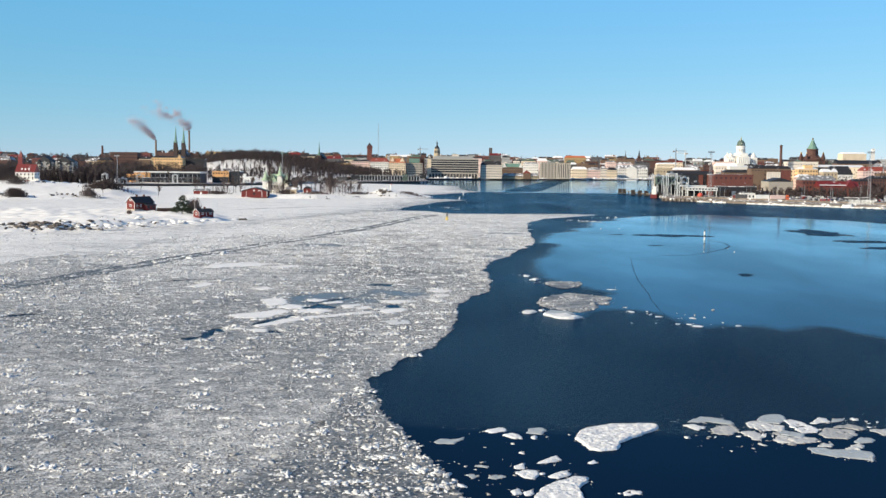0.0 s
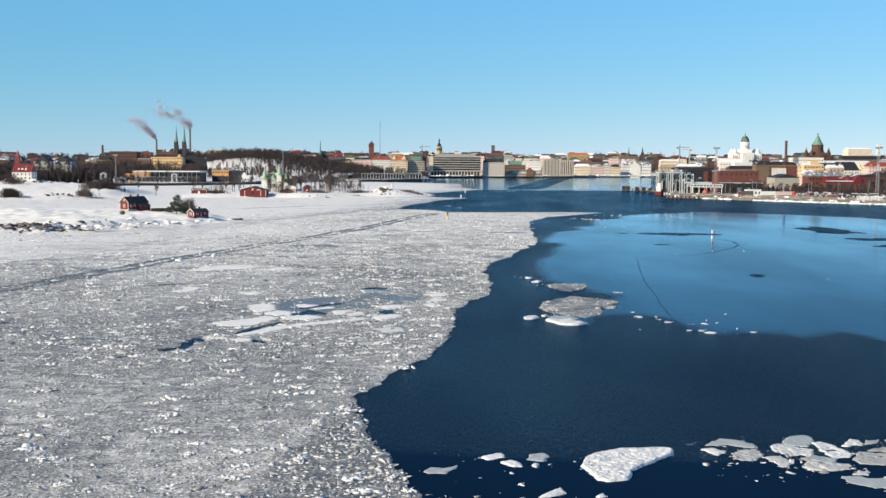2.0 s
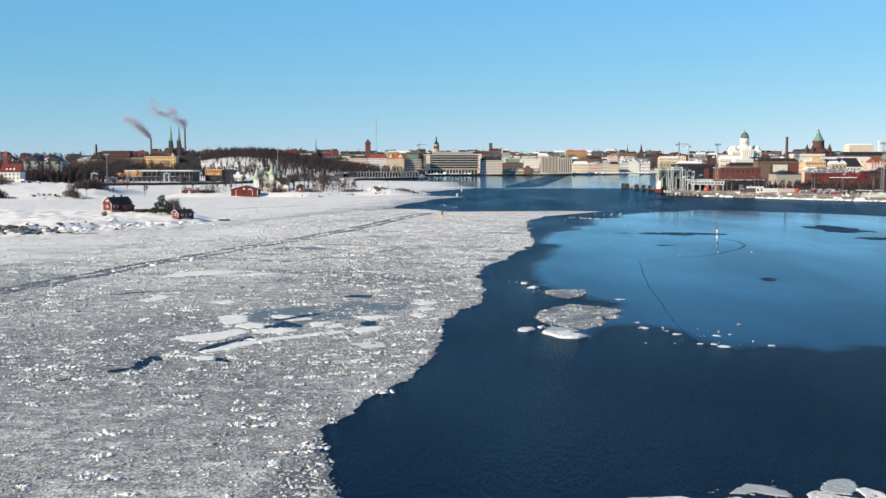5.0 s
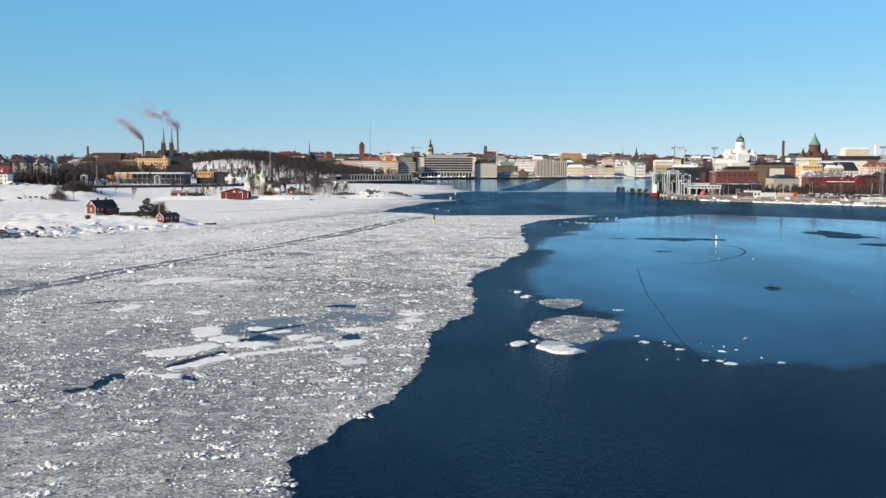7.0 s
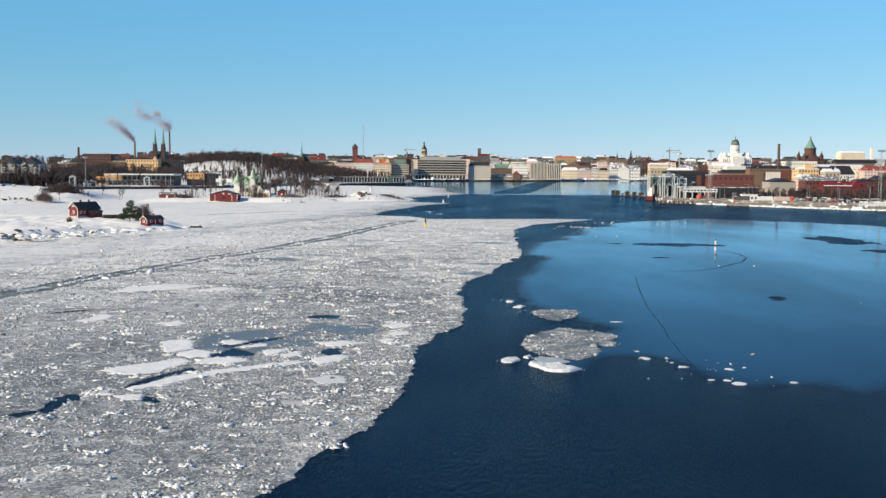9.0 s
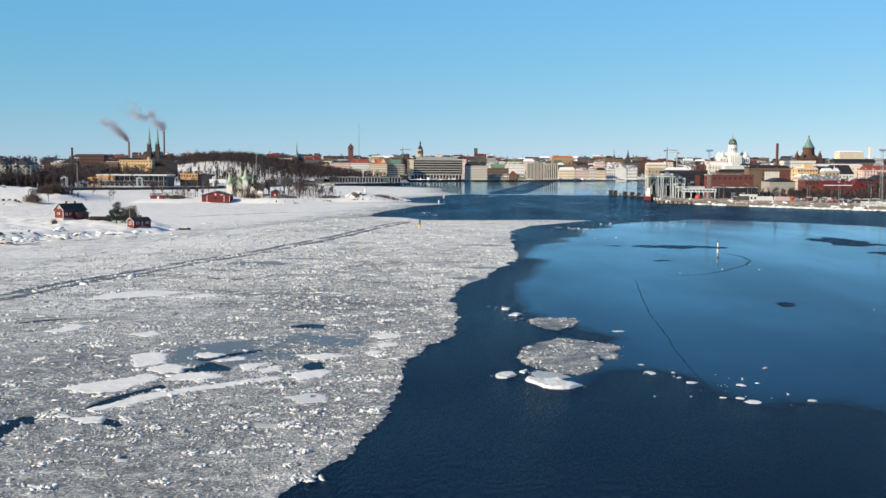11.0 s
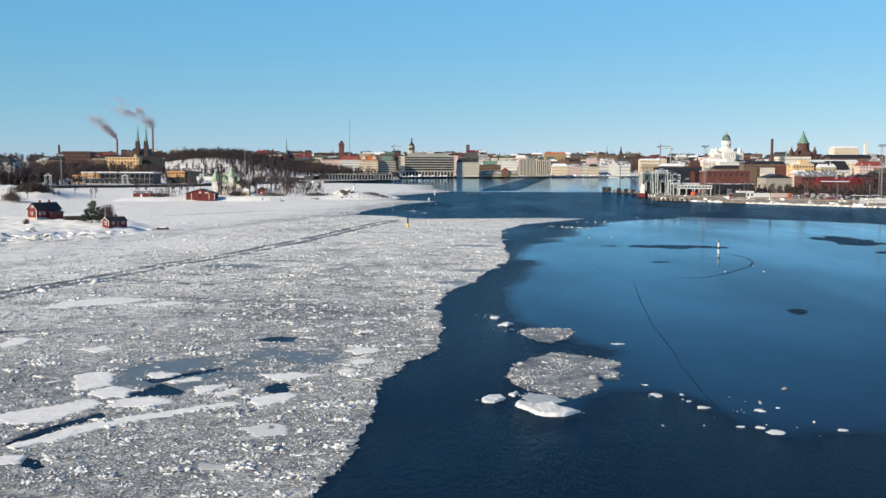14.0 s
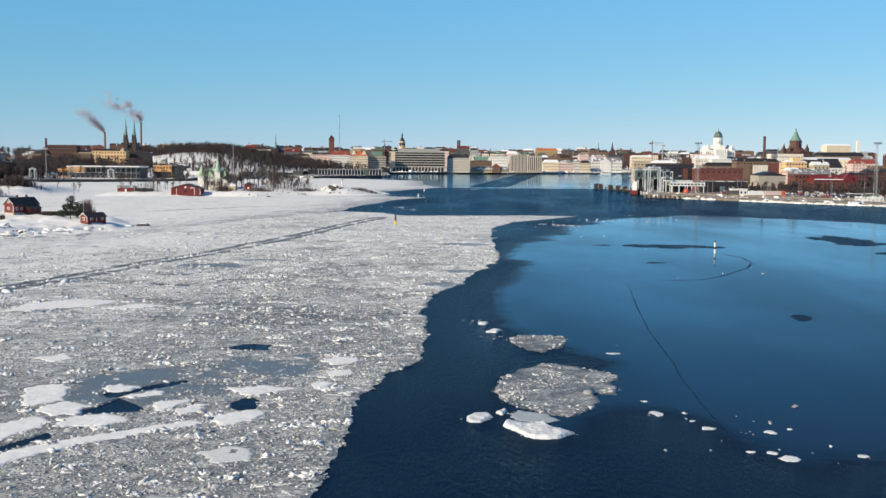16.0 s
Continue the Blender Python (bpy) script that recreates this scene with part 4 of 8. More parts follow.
for rim in (
        [(23.1, 121.5), (24.5, 122.6), (25.3, 120.6), (24.1, 119.4)],
        [(25.3, 119.0), (26.7, 121.2), (28.9, 122.4), (28.9, 119.8), (27.6, 117.7), (26.2, 117.6)],
        [(30.3, 123.6), (31.5, 123.9), (34.5, 122.0), (33.7, 120.1), (31.4, 119.7), (30.3, 121.7)],
        [(28.7, 119.0), (30.0, 119.3), (30.9, 117.4), (30.1, 114.9), (29.1, 115.8)],
        [(35.0, 124.7), (36.1, 125.4), (38.0, 120.9), (37.2, 119.3), (35.5, 118.9), (35.0, 121.5)],
        [(31.6, 115.5), (32.8, 118.5), (33.8, 117.3), (36.4, 116.8), (35.9, 114.8), (34.2, 114.5), (32.0, 114.1)],
        [(37.7, 123.5), (39.7, 126.5), (40.7, 126.2), (40.4, 124.5), (38.4, 123.3)],
        [(37.2, 118.3), (38.8, 121.5), (41.7, 120.6), (41.3, 118.6), (39.7, 116.7), (37.7, 117.1)],
        [(40.1, 121.8), (42.1, 123.8), (43.5, 121.3), (42.2, 120.4), (41.2, 121.9)],
        [(39.1, 108.8), (40.1, 110.1), (39.3, 107.5), (38.8, 107.5)],
        [(43.6, 120.8), (45.6, 121.4), (45.2, 118.3), (43.9, 118.2)],
        [(35.6, 113.4), (37.2, 114.7), (36.7, 112.8)],
        [(38.2, 112.2), (39.9, 114.6), (40.8, 113.7), (39.3, 112.1)],
):
    # grey ice in part; most are greyed further to imitate lens falloff
    ice_piece("ice_floe", rim, 0.09, FLAT_PIECE if int(rim[0][0] * 10) % 5 != 0 else FLOE, "snow-dusted grey-white ice floe, greyed further for lens falloff, adrift in dark water", "line of floes", 0.12, 0.42, 0.13)
for rim in (
        [(23.6, 123.1), (25.8, 126.0), (27.4, 125.6), (29.2, 123.8), (28.7, 122.1), (25.9, 123.3)],
        [(31.8, 124.5), (33.4, 127.4), (35.5, 127.6), (35.6, 125.6), (34.4, 122.8), (33.0, 123.2)],
        [(40.9, 126.0), (42.6, 126.1), (41.8, 124.6), (40.4, 124.3)],
        [(39.9, 115.6), (41.5, 117.3), (42.9, 116.7), (42.2, 115.2), (40.1, 114.4)],
        [(34.2, 112.6), (35.3, 112.5), (40.2, 111.5), (40.2, 110.1), (39.3, 108.0), (37.0, 108.6), (34.1, 110.4)],
        [(31.3, 118.4), (33.9, 119.8), (35.8, 118.7), (34.8, 116.7), (32.8, 118.0)],
):
    ice_piece("ice_floe", rim, 0.08, GREY_FLOE, DULL_FLOE, "line of floes", 0.14, 0.34, 0.07)
big = ice_piece("ice_floe", [(12.9, 227.0), (14.0, 236.4), (16.7, 241.6), (21.2, 246.7), (25.4, 243.6), (29.0, 240.6), (30.0, 238.6), (28.3, 233.6), (28.7, 229.9), (27.4, 226.2), (24.8, 227.5), (25.0, 221.9), (23.1, 217.8), (20.4, 215.0), (17.9, 216.1), (14.7, 219.9), (13.2, 222.7)],
                0.09, SLUSH, BRASH_FLOE, "drifting floes", 0.3, 0.55, 0.05)
second = ice_piece("ice_floe", [(16.9, 266.3), (18.7, 270.6), (22.9, 270.8), (25.9, 269.5), (26.0, 265.3), (24.3, 259.3), (21.4, 254.9), (19.2, 257.2), (17.6, 262.3)], 0.09, SLUSH, "grey floe with a rim of ice lumps", "drifting floes", 0.3, 0.6, 0.05)
ice_piece("ice_floe", [(13.7, 215.9), (14.9, 217.5), (18.3, 216.1), (19.1, 213.1), (17.5, 211.6), (14.6, 213.0)], 0.06, GREY_FLOE, DULL_FLOE, "drifting floes", 0.25, 0.35, 0.03)
ice_piece("ice_floe", [(12.8, 210.7), (13.5, 212.9), (15.2, 210.8), (17.5, 212.0), (18.0, 209.5), (20.3, 207.2), (18.3, 205.1), (15.8, 205.0), (14.2, 207.6)], 0.34, FLOE, "thick snow-white ice floe beside a larger one", "drifting floes", 0.2, 0.35, 0.16)
for rim in (
        [(8.9, 213.9), (9.9, 215.8), (11.3, 216.2), (11.9, 214.3), (10.5, 211.7), (9.1, 212.0)],
        [(12.3, 216.3), (13.5, 218.6), (13.9, 217.5), (13.1, 215.5)],
        [(13.6, 273.6), (15.2, 272.8), (16.4, 275.6), (15.0, 277.0)],
        [(12.6, 281.4), (14.0, 281.6), (14.4, 284.4), (12.8, 284.0)]):
    ice_piece("ice_floe", rim, 0.22, FLOE, WHITE_FLOE, "drifting floes", 0.2, 0.3, 0.12)
for rim in PLATES:
    ice_piece("ice_plate", rim, 0.17, PLATE, "flat snow-covered ice plate frozen into the slush", "flat plates", 0.25, 0.65, 0.06, 0.35, -0.2)
for rim in DULL_PLATES:
    ice_piece("ice_plate", rim, 0.13, FLAT_PIECE, "thin grey ice plate frozen into the slush", "flat plates", 0.3, 0.5, 0.03, 0.3, -0.2)
for k, (cx, cy, wd, dp) in enumerate([(34.1, 217, 0.9, 1.2), (34.3, 213.4, 0.8, 1.0), (35.1, 210.1, 1.6, 1.4), (40.4, 198.2, 2.9, 2.6), (41.5, 208.5, 1.6, 1.6), (42.6, 212.5, 0.9, 1.3), (37.4, 200.6, 1.3, 1.2),
                                      (39.2, 200.2, 1.0, 1.0), (47.9, 199.3, 1.5, 1.3), (32.0, 254.8, 2.8, 1.4), (44.0, 210.0, 0.5, 0.7), (30.6, 222.8, 0.7, 1.0), (30.8, 216.6, 2.0, 3.0)]):
    rim = [(cx + 0.36 * wd * math.cos(q * 1.05 + k) * (1 + 0.3 * math.sin(3 * q + k)), cy + 0.42 * dp * math.sin(q * 1.05 + k)) for q in range(6)]
    ice_piece("ice_floe", rim, 0.06, FLOE, "small white piece of ice on smooth new ice", "small floes", 0.1, 0.34, 0.09)
r = np.random.RandomState(77)
gx, gy, gs = [], [], []
BIG_RIMS = [FLOES[big.name], FLOES[second.name]]
hx, hy = r.uniform(11, 31, 26000), r.uniform(212, 274, 26000)
deep = within(hx, hy, BIG_RIMS, 0.55)
keep = (deep > 0.1) & (r.uniform(0, 1, len(hx)) < 0.16 + 0.8 * fbm(hx, hy, 3, 3) + 0.25 * (deep < 1.0))
gx.append(hx[keep]), gy.append(hy[keep]), gs.append(0.15 * np.exp(r.normal(0, 0.5, keep.sum())))
for rim in FLOES.values():
    for (ax, ay), (bx, by) in zip(rim, rim[1:] + rim[:1]):
        n = max(1, int(math.hypot(bx - ax, by - ay) * (4.5 if rim in PLATES else 2.2)))
        u = r.uniform(0, 1, n)
        gx.append(ax + (bx - ax) * u + r.normal(0, 0.25, n)), gy.append(ay + (by - ay) * u + r.normal(0, 0.25, n)), gs.append(np.minimum(0.14 * np.exp(r.normal(0, 0.5, n)), 0.4))
for x0, x1, y0, y1, n in [(-6, 10, 92, 119, 120), (22, 46, 110, 127, 160), (28, 48, 196, 222, 34), (10, 16, 266, 290, 60), (14, 90, 250, 560, 24), (30, 110, 560, 640, 40), (-40, 10, 690, 850, 26)]:
    gx.append(r.uniform(x0, x1, n)), gy.append(r.uniform(y0, y1, n)), gs.append((0.2 if y1 < 300 else 0.3) * np.exp(r.normal(0, 0.5, n)))
for ax, ay, bx, by, n in [(20, 1039, 41, 1044, 60), (-20, 709, -8, 678, 60), (47, 563, 66, 550, 110), (70, 590, 120, 600, 40)]:
    u = r.uniform(0, 1, n)
    gx.append(ax + (bx - ax) * u + r.normal(0, 1.5, n)), gy.append(ay + (by - ay) * u + r.normal(0, 4.0, n)), gs.append(0.4 * np.exp(r.normal(0, 0.4, n)))
u = r.uniform(0, 50, 420)
gx.append(u - 4), gy.append(117.6 + 0.235 * u + 0.5 * np.sin(u * 0.23) + r.normal(0, 0.12, 420)), gs.append(r.uniform(0.04, 0.13, 420))
gx, gy, gs = np.concatenate(gx), np.concatenate(gy), np.concatenate(gs)
ok = fbm(gx, gy, 4, 3) > -0.12
gx, gy, gs = gx[ok], gy[ok], gs[ok]
lift = np.where(within(gx, gy, BIG_RIMS) > 0, 0.05, np.where(brash_edge(gx, gy) > 0, np.maximum(brash_height(gx, gy), -0.05), -0.05))
tagged(lumps("loose_ice", gx, gy, lift, gs, r.uniform(0.2, 0.4, len(gx)), CHUNK, 78),
       "small loose lumps of ice on floes and water", "broken ice", kind="stuff")


def crack(name, points, width, label):
    """A narrow wavering lead in the new ice."""
    v, f = [], []
    dense = []
    for (ax, ay), (bx, by) in zip(points, points[1:]):
        k = max(3, int(math.hypot(bx - ax, by - ay) / 3))
        dense += [(ax + (bx - ax) * i / k, ay + (by - ay) * i / k) for i in range(k)]
    dense.append(points[-1])
    for i, (px, py) in enumerate(dense):
        qx, qy = dense[min(i + 1, len(dense) - 1)]
        ox, oy = dense[max(i - 1, 0)]
        l = math.hypot(qx - ox, qy - oy)
        nx, ny = -(qy - oy) / l, (qx - ox) / l
        w = width * (0.8 + 0.5 * float(fbm(px * 0.5, py, 6, 2))) * min(1, 0.3 + i / 3, 0.3 + (len(dense) - 1 - i) / 3) * 0.5
        s = float(fbm(px, py, 8, 2)) * 0.5
        v += [(px + nx * (s - w), py + ny * (s - w), 0.006), (px + nx * (s + w), py + ny * (s + w), 0.006)]
    f = [(2 * i, 2 * i + 2, 2 * i + 3, 2 * i + 1) for i in range(len(dense) - 1)]
    ob = part(name, Form().add(v, f), WATER)
    thin = ob.data.attributes.new("skim", "FLOAT", "POINT")
    thin.data.foreach_set("value", [0.6] * len(ob.data.vertices))
    return tagged(ob, label, "crack", kind="structure")


crack("ice_crack_1", [(49, 343), (46, 318), (43, 293), (39.5, 254), (37.4, 224), (36.5, 200)], 0.3, "narrow open crack in smooth new ice")
crack("ice_crack_2", [(91, 428), (94.5, 414), (93, 398), (88, 384), (77.5, 366), (69, 355), (58, 352)], 0.9, "curved open crack in smooth new ice")

# ---- land ----
MAINLAND = [(-1900, 1130), (-380, 1148), (-283, 1205), (-228, 1307), (-181, 1478), (-79, 1778), (14, 1836), (112, 1880), (217, 1930), (338, 1985), (247, 1500), (221, 1345), (176, 1030),
            (162, 972), (166, 886), (202, 846), (235, 811), (287, 768), (330, 748), (900, 600), (2400, 500), (2400, 4850), (-2400, 4850), (-2400, 1130)]
QUAY = 2.3
HILLS = [(-330, 1650, 120, 130, 25), (-640, 1950, 330, 330, 24), (100, 2600, 900, 380, 14), (498, 1640, 75, 75, 24), (515, 2140, 120, 120, 18), (600, 1500, 160, 200, 10), (-420, 1330, 120, 90, 4)]


def ground(x, y):
    z = QUAY + 0 * x
    for cx, cy, sx, sy, h in HILLS:
        z = z + h * np.exp(-((x - cx) / sx) ** 2 - ((y - cy) / sy) ** 2)
    return z


def slab(name, outline, z0, z1, mat, label):
    """A quay: a flat top with upright walls round it."""
    n = len(outline)
    v = [(x, y, z0) for x, y in outline] + [(x, y, z1) for x, y in outline]
    f = [(i, (i + 1) % n, n + (i + 1) % n, n + i) for i in range(n)] + [tuple(range(n, 2 * n))]
    ob = part(name, Form().add(v, f), mat)
    bm = bmesh.new()
    bm.from_mesh(ob.data)
    bmesh.ops.triangulate(bm, faces=[q for q in bm.faces if len(q.verts) > 4])
    bmesh.ops.recalc_face_normals(bm, faces=bm.faces)
    bm.to_mesh(ob.data)
    bm.free()
    return tagged(ob, label, "ground", kind="structure")


slab("ground", MAINLAND, -2.0, QUAY, ASPHALT, "snow-dusted harbour quay and town ground")
hills = sheet("hill_ground", np.arange(-1500, 1300, 20), np.arange(1180, 3400, 20), lambda x, y: ground(x, y) - 0.4 + 0.8 * fbm(x, y, 50, 3), lambda x, y: (ground(x, y) > QUAY + 0.3) & (inside(x, y, MAINLAND) > 25), SNOW)
tagged(hills, "snowy rising ground under the town and park", "ground", kind="structure")


def island(name, outline, bumps, base, step, mat, label, shore=14.0, lumpy=0.8):
    xs_, ys_ = [p[0] for p in outline], [p[1] for p in outline]

    def h(x, y):
        d = inside(x, y, outline) + fbm(x, y, 16, 3) * 3
        z = base * smooth01(d / shore)
        for cx, cy, sx, sy, a in bumps:
            z = z + a * np.exp(-((x - cx) / sx) ** 2 - ((y - cy) / sy) ** 2) * smooth01(d / shore)
        return z + lumpy * (np.abs(fbm(x, y, 7, 5)) - 0.1) * smooth01((d + 2) / 8) - 0.25 * smooth01(-d / 4)

    ob = sheet(name, np.arange(min(xs_) - 8, max(xs_) + 8, step), np.arange(min(ys_) - 8, max(ys_) + 8, step), h, lambda x, y: inside(x, y, outline) > -6, mat)
    tagged(ob, label, "island", kind="structure")
    return h


ISLE_A = [(-300, 408), (-183, 417), (-158, 437), (-143, 463), (-128, 483), (-116, 508), (-112, 528), (-122, 552), (-136, 575), (-165, 585), (-230, 590), (-330, 580)]
isle_a = island("island_1", ISLE_A, [(-170, 470, 30, 16, 2.0), (-165, 545, 35, 30, 1.2), (-215, 520, 40, 40, 2.0)], 2.0, 1.5, SNOW, "low snowy islet with rocks and red cottages", 12, 2.0)
ISLE_B = [(-700, 740), (-330, 752), (-296, 765), (-262, 800), (-245, 850), (-252, 910), (-290, 960), (-330, 1060), (-480, 1080), (-800, 1060)]
isle_b = island("island_2", ISLE_B, [(-300, 860, 38, 50, 3.4), (-352, 835, 30, 35, 4.6), (-268, 850, 20, 30, 2.0), (-420, 1000, 60, 60, 5.0)], 2.8, 4.0, SNOW, "high snowy islet with rock showing through", 30, 2.6)
ISLE_C = [(-228, 822), (-188, 828), (-160, 836), (-119, 826), (-88, 860), (-62, 869), (-44, 875), (-33, 915), (-40, 960), (-75, 985), (-150, 985), (-215, 960), (-236, 880)]
isle_c = island("island_3", ISLE_C, [(-140, 938, 26, 24, 2.2), (-71, 889, 11, 8, 5.4), (-110, 905, 40, 25, 1.0), (-130, 850, 20, 10, 0.8)], 2.3, 2.0, SNOW, "long snowy island with birches and a red boathouse", 14, 0.9)
LANDS = ((isle_a, ISLE_A), (isle_b, ISLE_B), (isle_c, ISLE_C))


def level(x, y):
    """The height of the ground at a place."""
    for h, outline in LANDS:
        if float(inside(np.array([x]), np.array([y]), outline)[0]) > 0:
            return float(h(np.array([float(x)]), np.array([float(y)]))[0])
    return float(ground(x, y))




def boulders(spots, label, seed):
    r = np.random.RandomState(seed)
    x = np.concatenate([r.normal(c[0], c[2], c[4]) for c in spots])
    y = np.concatenate([r.normal(c[1], c[3], c[4]) for c in spots])
    s = np.concatenate([np.minimum(c[5] * np.exp(r.normal(0, 0.5, c[4])), 1.6 * c[5]) for c in spots])
    z = np.array([level(a, b) for a, b in zip(x, y)]) - 0.35 * s * 0.4
    tagged(lumps("boulders", x, y, z, s, r.uniform(0.25, 0.5, len(x)), ROCK, seed), label, "rocks", kind="stuff")


boulders([(-174, 438, 6, 3, 60, 1.7), (-172, 439, 8, 4, 60, 0.9), (-161, 446, 8, 4, 40, 1.2), (-148, 466, 9, 4, 26, 0.8), (-181, 431, 6, 3, 50, 1.1)], "dark granite boulders half buried in snow", 51)
boulders([(-339, 770, 9, 6, 60, 1.4), (-298, 792, 6, 5, 20, 1.4)], "granite boulders in a snowy slope", 52)
boulders([(-72.5, 882, 2.6, 1.6, 70, 1.1), (-60, 884, 8, 3, 12, 0.9), (-118, 836, 12, 3, 18, 1.0), (-95, 864, 16, 2, 16, 1.0)], "dark granite boulders on the snowy shore", 53)
r = np.random.RandomState(54)
x, y = np.concatenate([r.normal(-162, 15, 130), r.normal(-135, 11, 60)]), np.concatenate([r.normal(444, 7, 130), r.normal(474, 9, 60)])
tagged(lumps("snow_heaps", x, y, np.array([level(a, b) for a, b in zip(x, y)]) - 0.1, np.minimum(1.6 * np.exp(r.normal(0, 0.5, len(x))), 4.0), r.uniform(0.08, 0.2, len(x)), SNOW, 55, 0.15, 0.4), "rounded heaps of snow along the shore", "snow", kind="stuff")

# ---- buildings ----
WINDOW_MESHES = {}


def window_mesh(w, h):
    key = (round(w, 2), round(h, 2))
    if key not in WINDOW_MESHES:
        WINDOW_MESHES[key] = Form().box(-w / 2, -0.06, 0, w / 2, 0.05, h).mesh("window", GLASS)
    return WINDOW_MESHES[key]


def building(name, label, x0, x1, y, depth, z1, wall="cream", roof="flat", roofing="black", rise=4.0, floors=4, cols=8, each=False, z0=None, category="building",
             group="", win=(1.2, 1.7), turn=0.0, bottom=1.5, inset=4.0, sides=True, eaves=0.3):
    """A house with its front at y, from x0 to x1; floors and cols of windows in the front and, fewer, in the end that shows."""
    xc = (x0 + x1) / 2
    zb = level(xc, y + depth / 2) if z0 is None else z0
    zb = min(zb, level(x0, y), level(x1, y)) if z0 is None else zb
    a, h = (x1 - x0) / 2, z1 - zb
    top = thing(name, (xc, y, zb), label, category, group, turn)
    part("wall", Form().box(-a, 0, -0.5, a, depth, h), WALLS[wall], top)
    if roof == "gable":
        part("roof", Form().gable(-a, 0, a, depth, h, rise, "x", eaves), ROOFS[roofing], top)
    elif roof == "front_gable":
        part("roof", Form().gable(-a, 0, a, depth, h, rise, "y", eaves), ROOFS[roofing], top)
    elif roof == "hip":
        part("roof", Form().hip(-a, 0, a, depth, h, rise, inset, eaves), ROOFS[roofing], top)
    else:
        part("roof", Form().box(-a - 0.15, -0.15, h, a + 0.15, depth + 0.15, h + 0.5), ROOFS[roofing], top)
        part("parapet", Form().box(-a - 0.2, -0.2, h - 0.5, a + 0.2, 0.1, h + 0.75), WALLS[wall], top)
    spots = []
    fh = (h - bottom) / max(floors, 1)
    for k in range(floors):
        zz = bottom + k * fh + (fh - win[1]) * 0.4
        for c in range(cols):
            spots.append((-a + (c + 0.5) * 2 * a / cols, 0, zz, 0))
        if sides:
            n = max(2, int(depth / 5))
            s = -1 if xc > 0 else 1
            for c in range(n):
                spots.append((s * a, (c + 0.5) * depth / n, zz, 90))
    if each:
        me = window_mesh(*win)
        for px, py, pz, t in spots:
            ob = new("window", me)
            ob.parent = top
            ob.matrix_basis = pose(px, py, pz, 0, 0, t)
    elif spots:
        f = Form()
        for px, py, pz, t in spots:
            if t:
                f.box(px - 0.06, py - win[0] / 2, pz, px + 0.06, py + win[0] / 2, pz + win[1])
            else:
                f.box(px - win[0] / 2, -0.06, pz, px + win[0] / 2, 0.06, pz + win[1])
        part("glazing", f, GLASS, top, kind="stuff")
    return top


def chimneys(top, spots, mat):
    for px, py, z, h in spots:
        part("chimney", Form().box(px - 0.6, py - 0.6, z, px + 0.6, py + 0.6, z + h), mat, top)


# the park side
b = building("villa", "white plastered villa with a steep red roof", -423, -405, 1000, 12, 16, "white", "gable", "deep_red", 7.4, 2, 5, True, category="villa", z0=7.6)
part("wing", Form().box(-14, -3, -1, 14, 0.4, 2.6), WALLS["white"], b)
part("dormer", Form().box(-4, 1.5, 10.5, -2.6, 4, 12), WHITE_PAINT, b)
part("dormer", Form().box(-0.7, 1.5, 10.5, 0.7, 4, 12), WHITE_PAINT, b)
part("dormer", Form().box(2.6, 1.5, 10.5, 4, 4, 12), WHITE_PAINT, b)
t = thing("clock_tower", (-425.5, 1020, 7), "slender red tower with a pointed roof", "tower")
part("wall", Form().box(-2, -2, -1, 2, 2, 23), ROOFS["deep_red"], t)
part("roof", Form().hip(-2.2, -2.2, 2.2, 2.2, 23, 6, 2.1), ROOFS["deep_red"], t)
for xa, xb, lab in ((-484, -464.5, "grey plastered house with steep gables"), (-462, -442, "grey plastered house with pale window bays")):
    b = building("town_house", lab, xa, xb, 1200, 14, 25, "grey", "front_gable", "black", 6, 5, 4, True, group="harbour houses", z0=2.3)
    for px in (-5.5, 5.5):
        part("bay", Form().box(px - 0.9, -1.0, 10, px + 0.9, 0.2, 19.6), WALLS["pale"], b)
        for k in range(4):
            part("bay_window", Form().box(px - 0.7, -1.08, 9 + k * 2.7, px + 0.7, -0.95, 10.6 + k * 2.7), GLASS, b)
        part("gable", Form().gable(px - 2.8, -1.4, px + 2.8, 6, 20, 5, "y"), ROOFS["black"], b)
building("apartment_house", "dark red brick apartment block with white top windows", -500.6, -462.8, 1500, 16, 37.8, "dark_brick", "flat", "black", 2, 7, 12, True, win=(1.5, 1.6))
building("apartment_house", "narrow ochre plastered house", -512, -492.5, 1480, 14, 26.8, "ochre", "hip", "black", 4, 5, 5)
b = building("apartment_house", "sunlit yellow apartment block with a dark roof", -437.3, -394.7, 1480, 16, 31.4, "yellow", "hip", "black", 2.4, 5, 11, True, win=(1.5, 1.9), z0=9)
part("gable", Form().gable(14, -0.6, 20, 6, 21.6, 5, "y"), WALLS["yellow"], b)
building("apartment_house", "pale yellow block behind the yellow one", -461, -440, 1500, 15, 29.2, "cream", "hip", "black", 3, 4, 6)
# brown front raised so its colour stands for shade below the cream block
building("apartment_house", "brown block below the park with shade put into its colour", -461, -438, 1478, 12, 27.6, "brown", "flat", "black", 3, 4, 6)
# a shaded brown wall: the near-black wall colour carries the shade
building("apartment_house", "brown block with shade in its wall colour and a snowy roof edge", -396, -370, 1500, 16, 29.6, "dark", "flat", "snow", 3, 5, 7)
b = building("ferry_terminal", "long low ferry terminal with a pale flat roof and glass front", -382, -308, 1230, 30, 13.4, "slate_wall", "flat", "snow", 1, 0, 0, category="terminal")
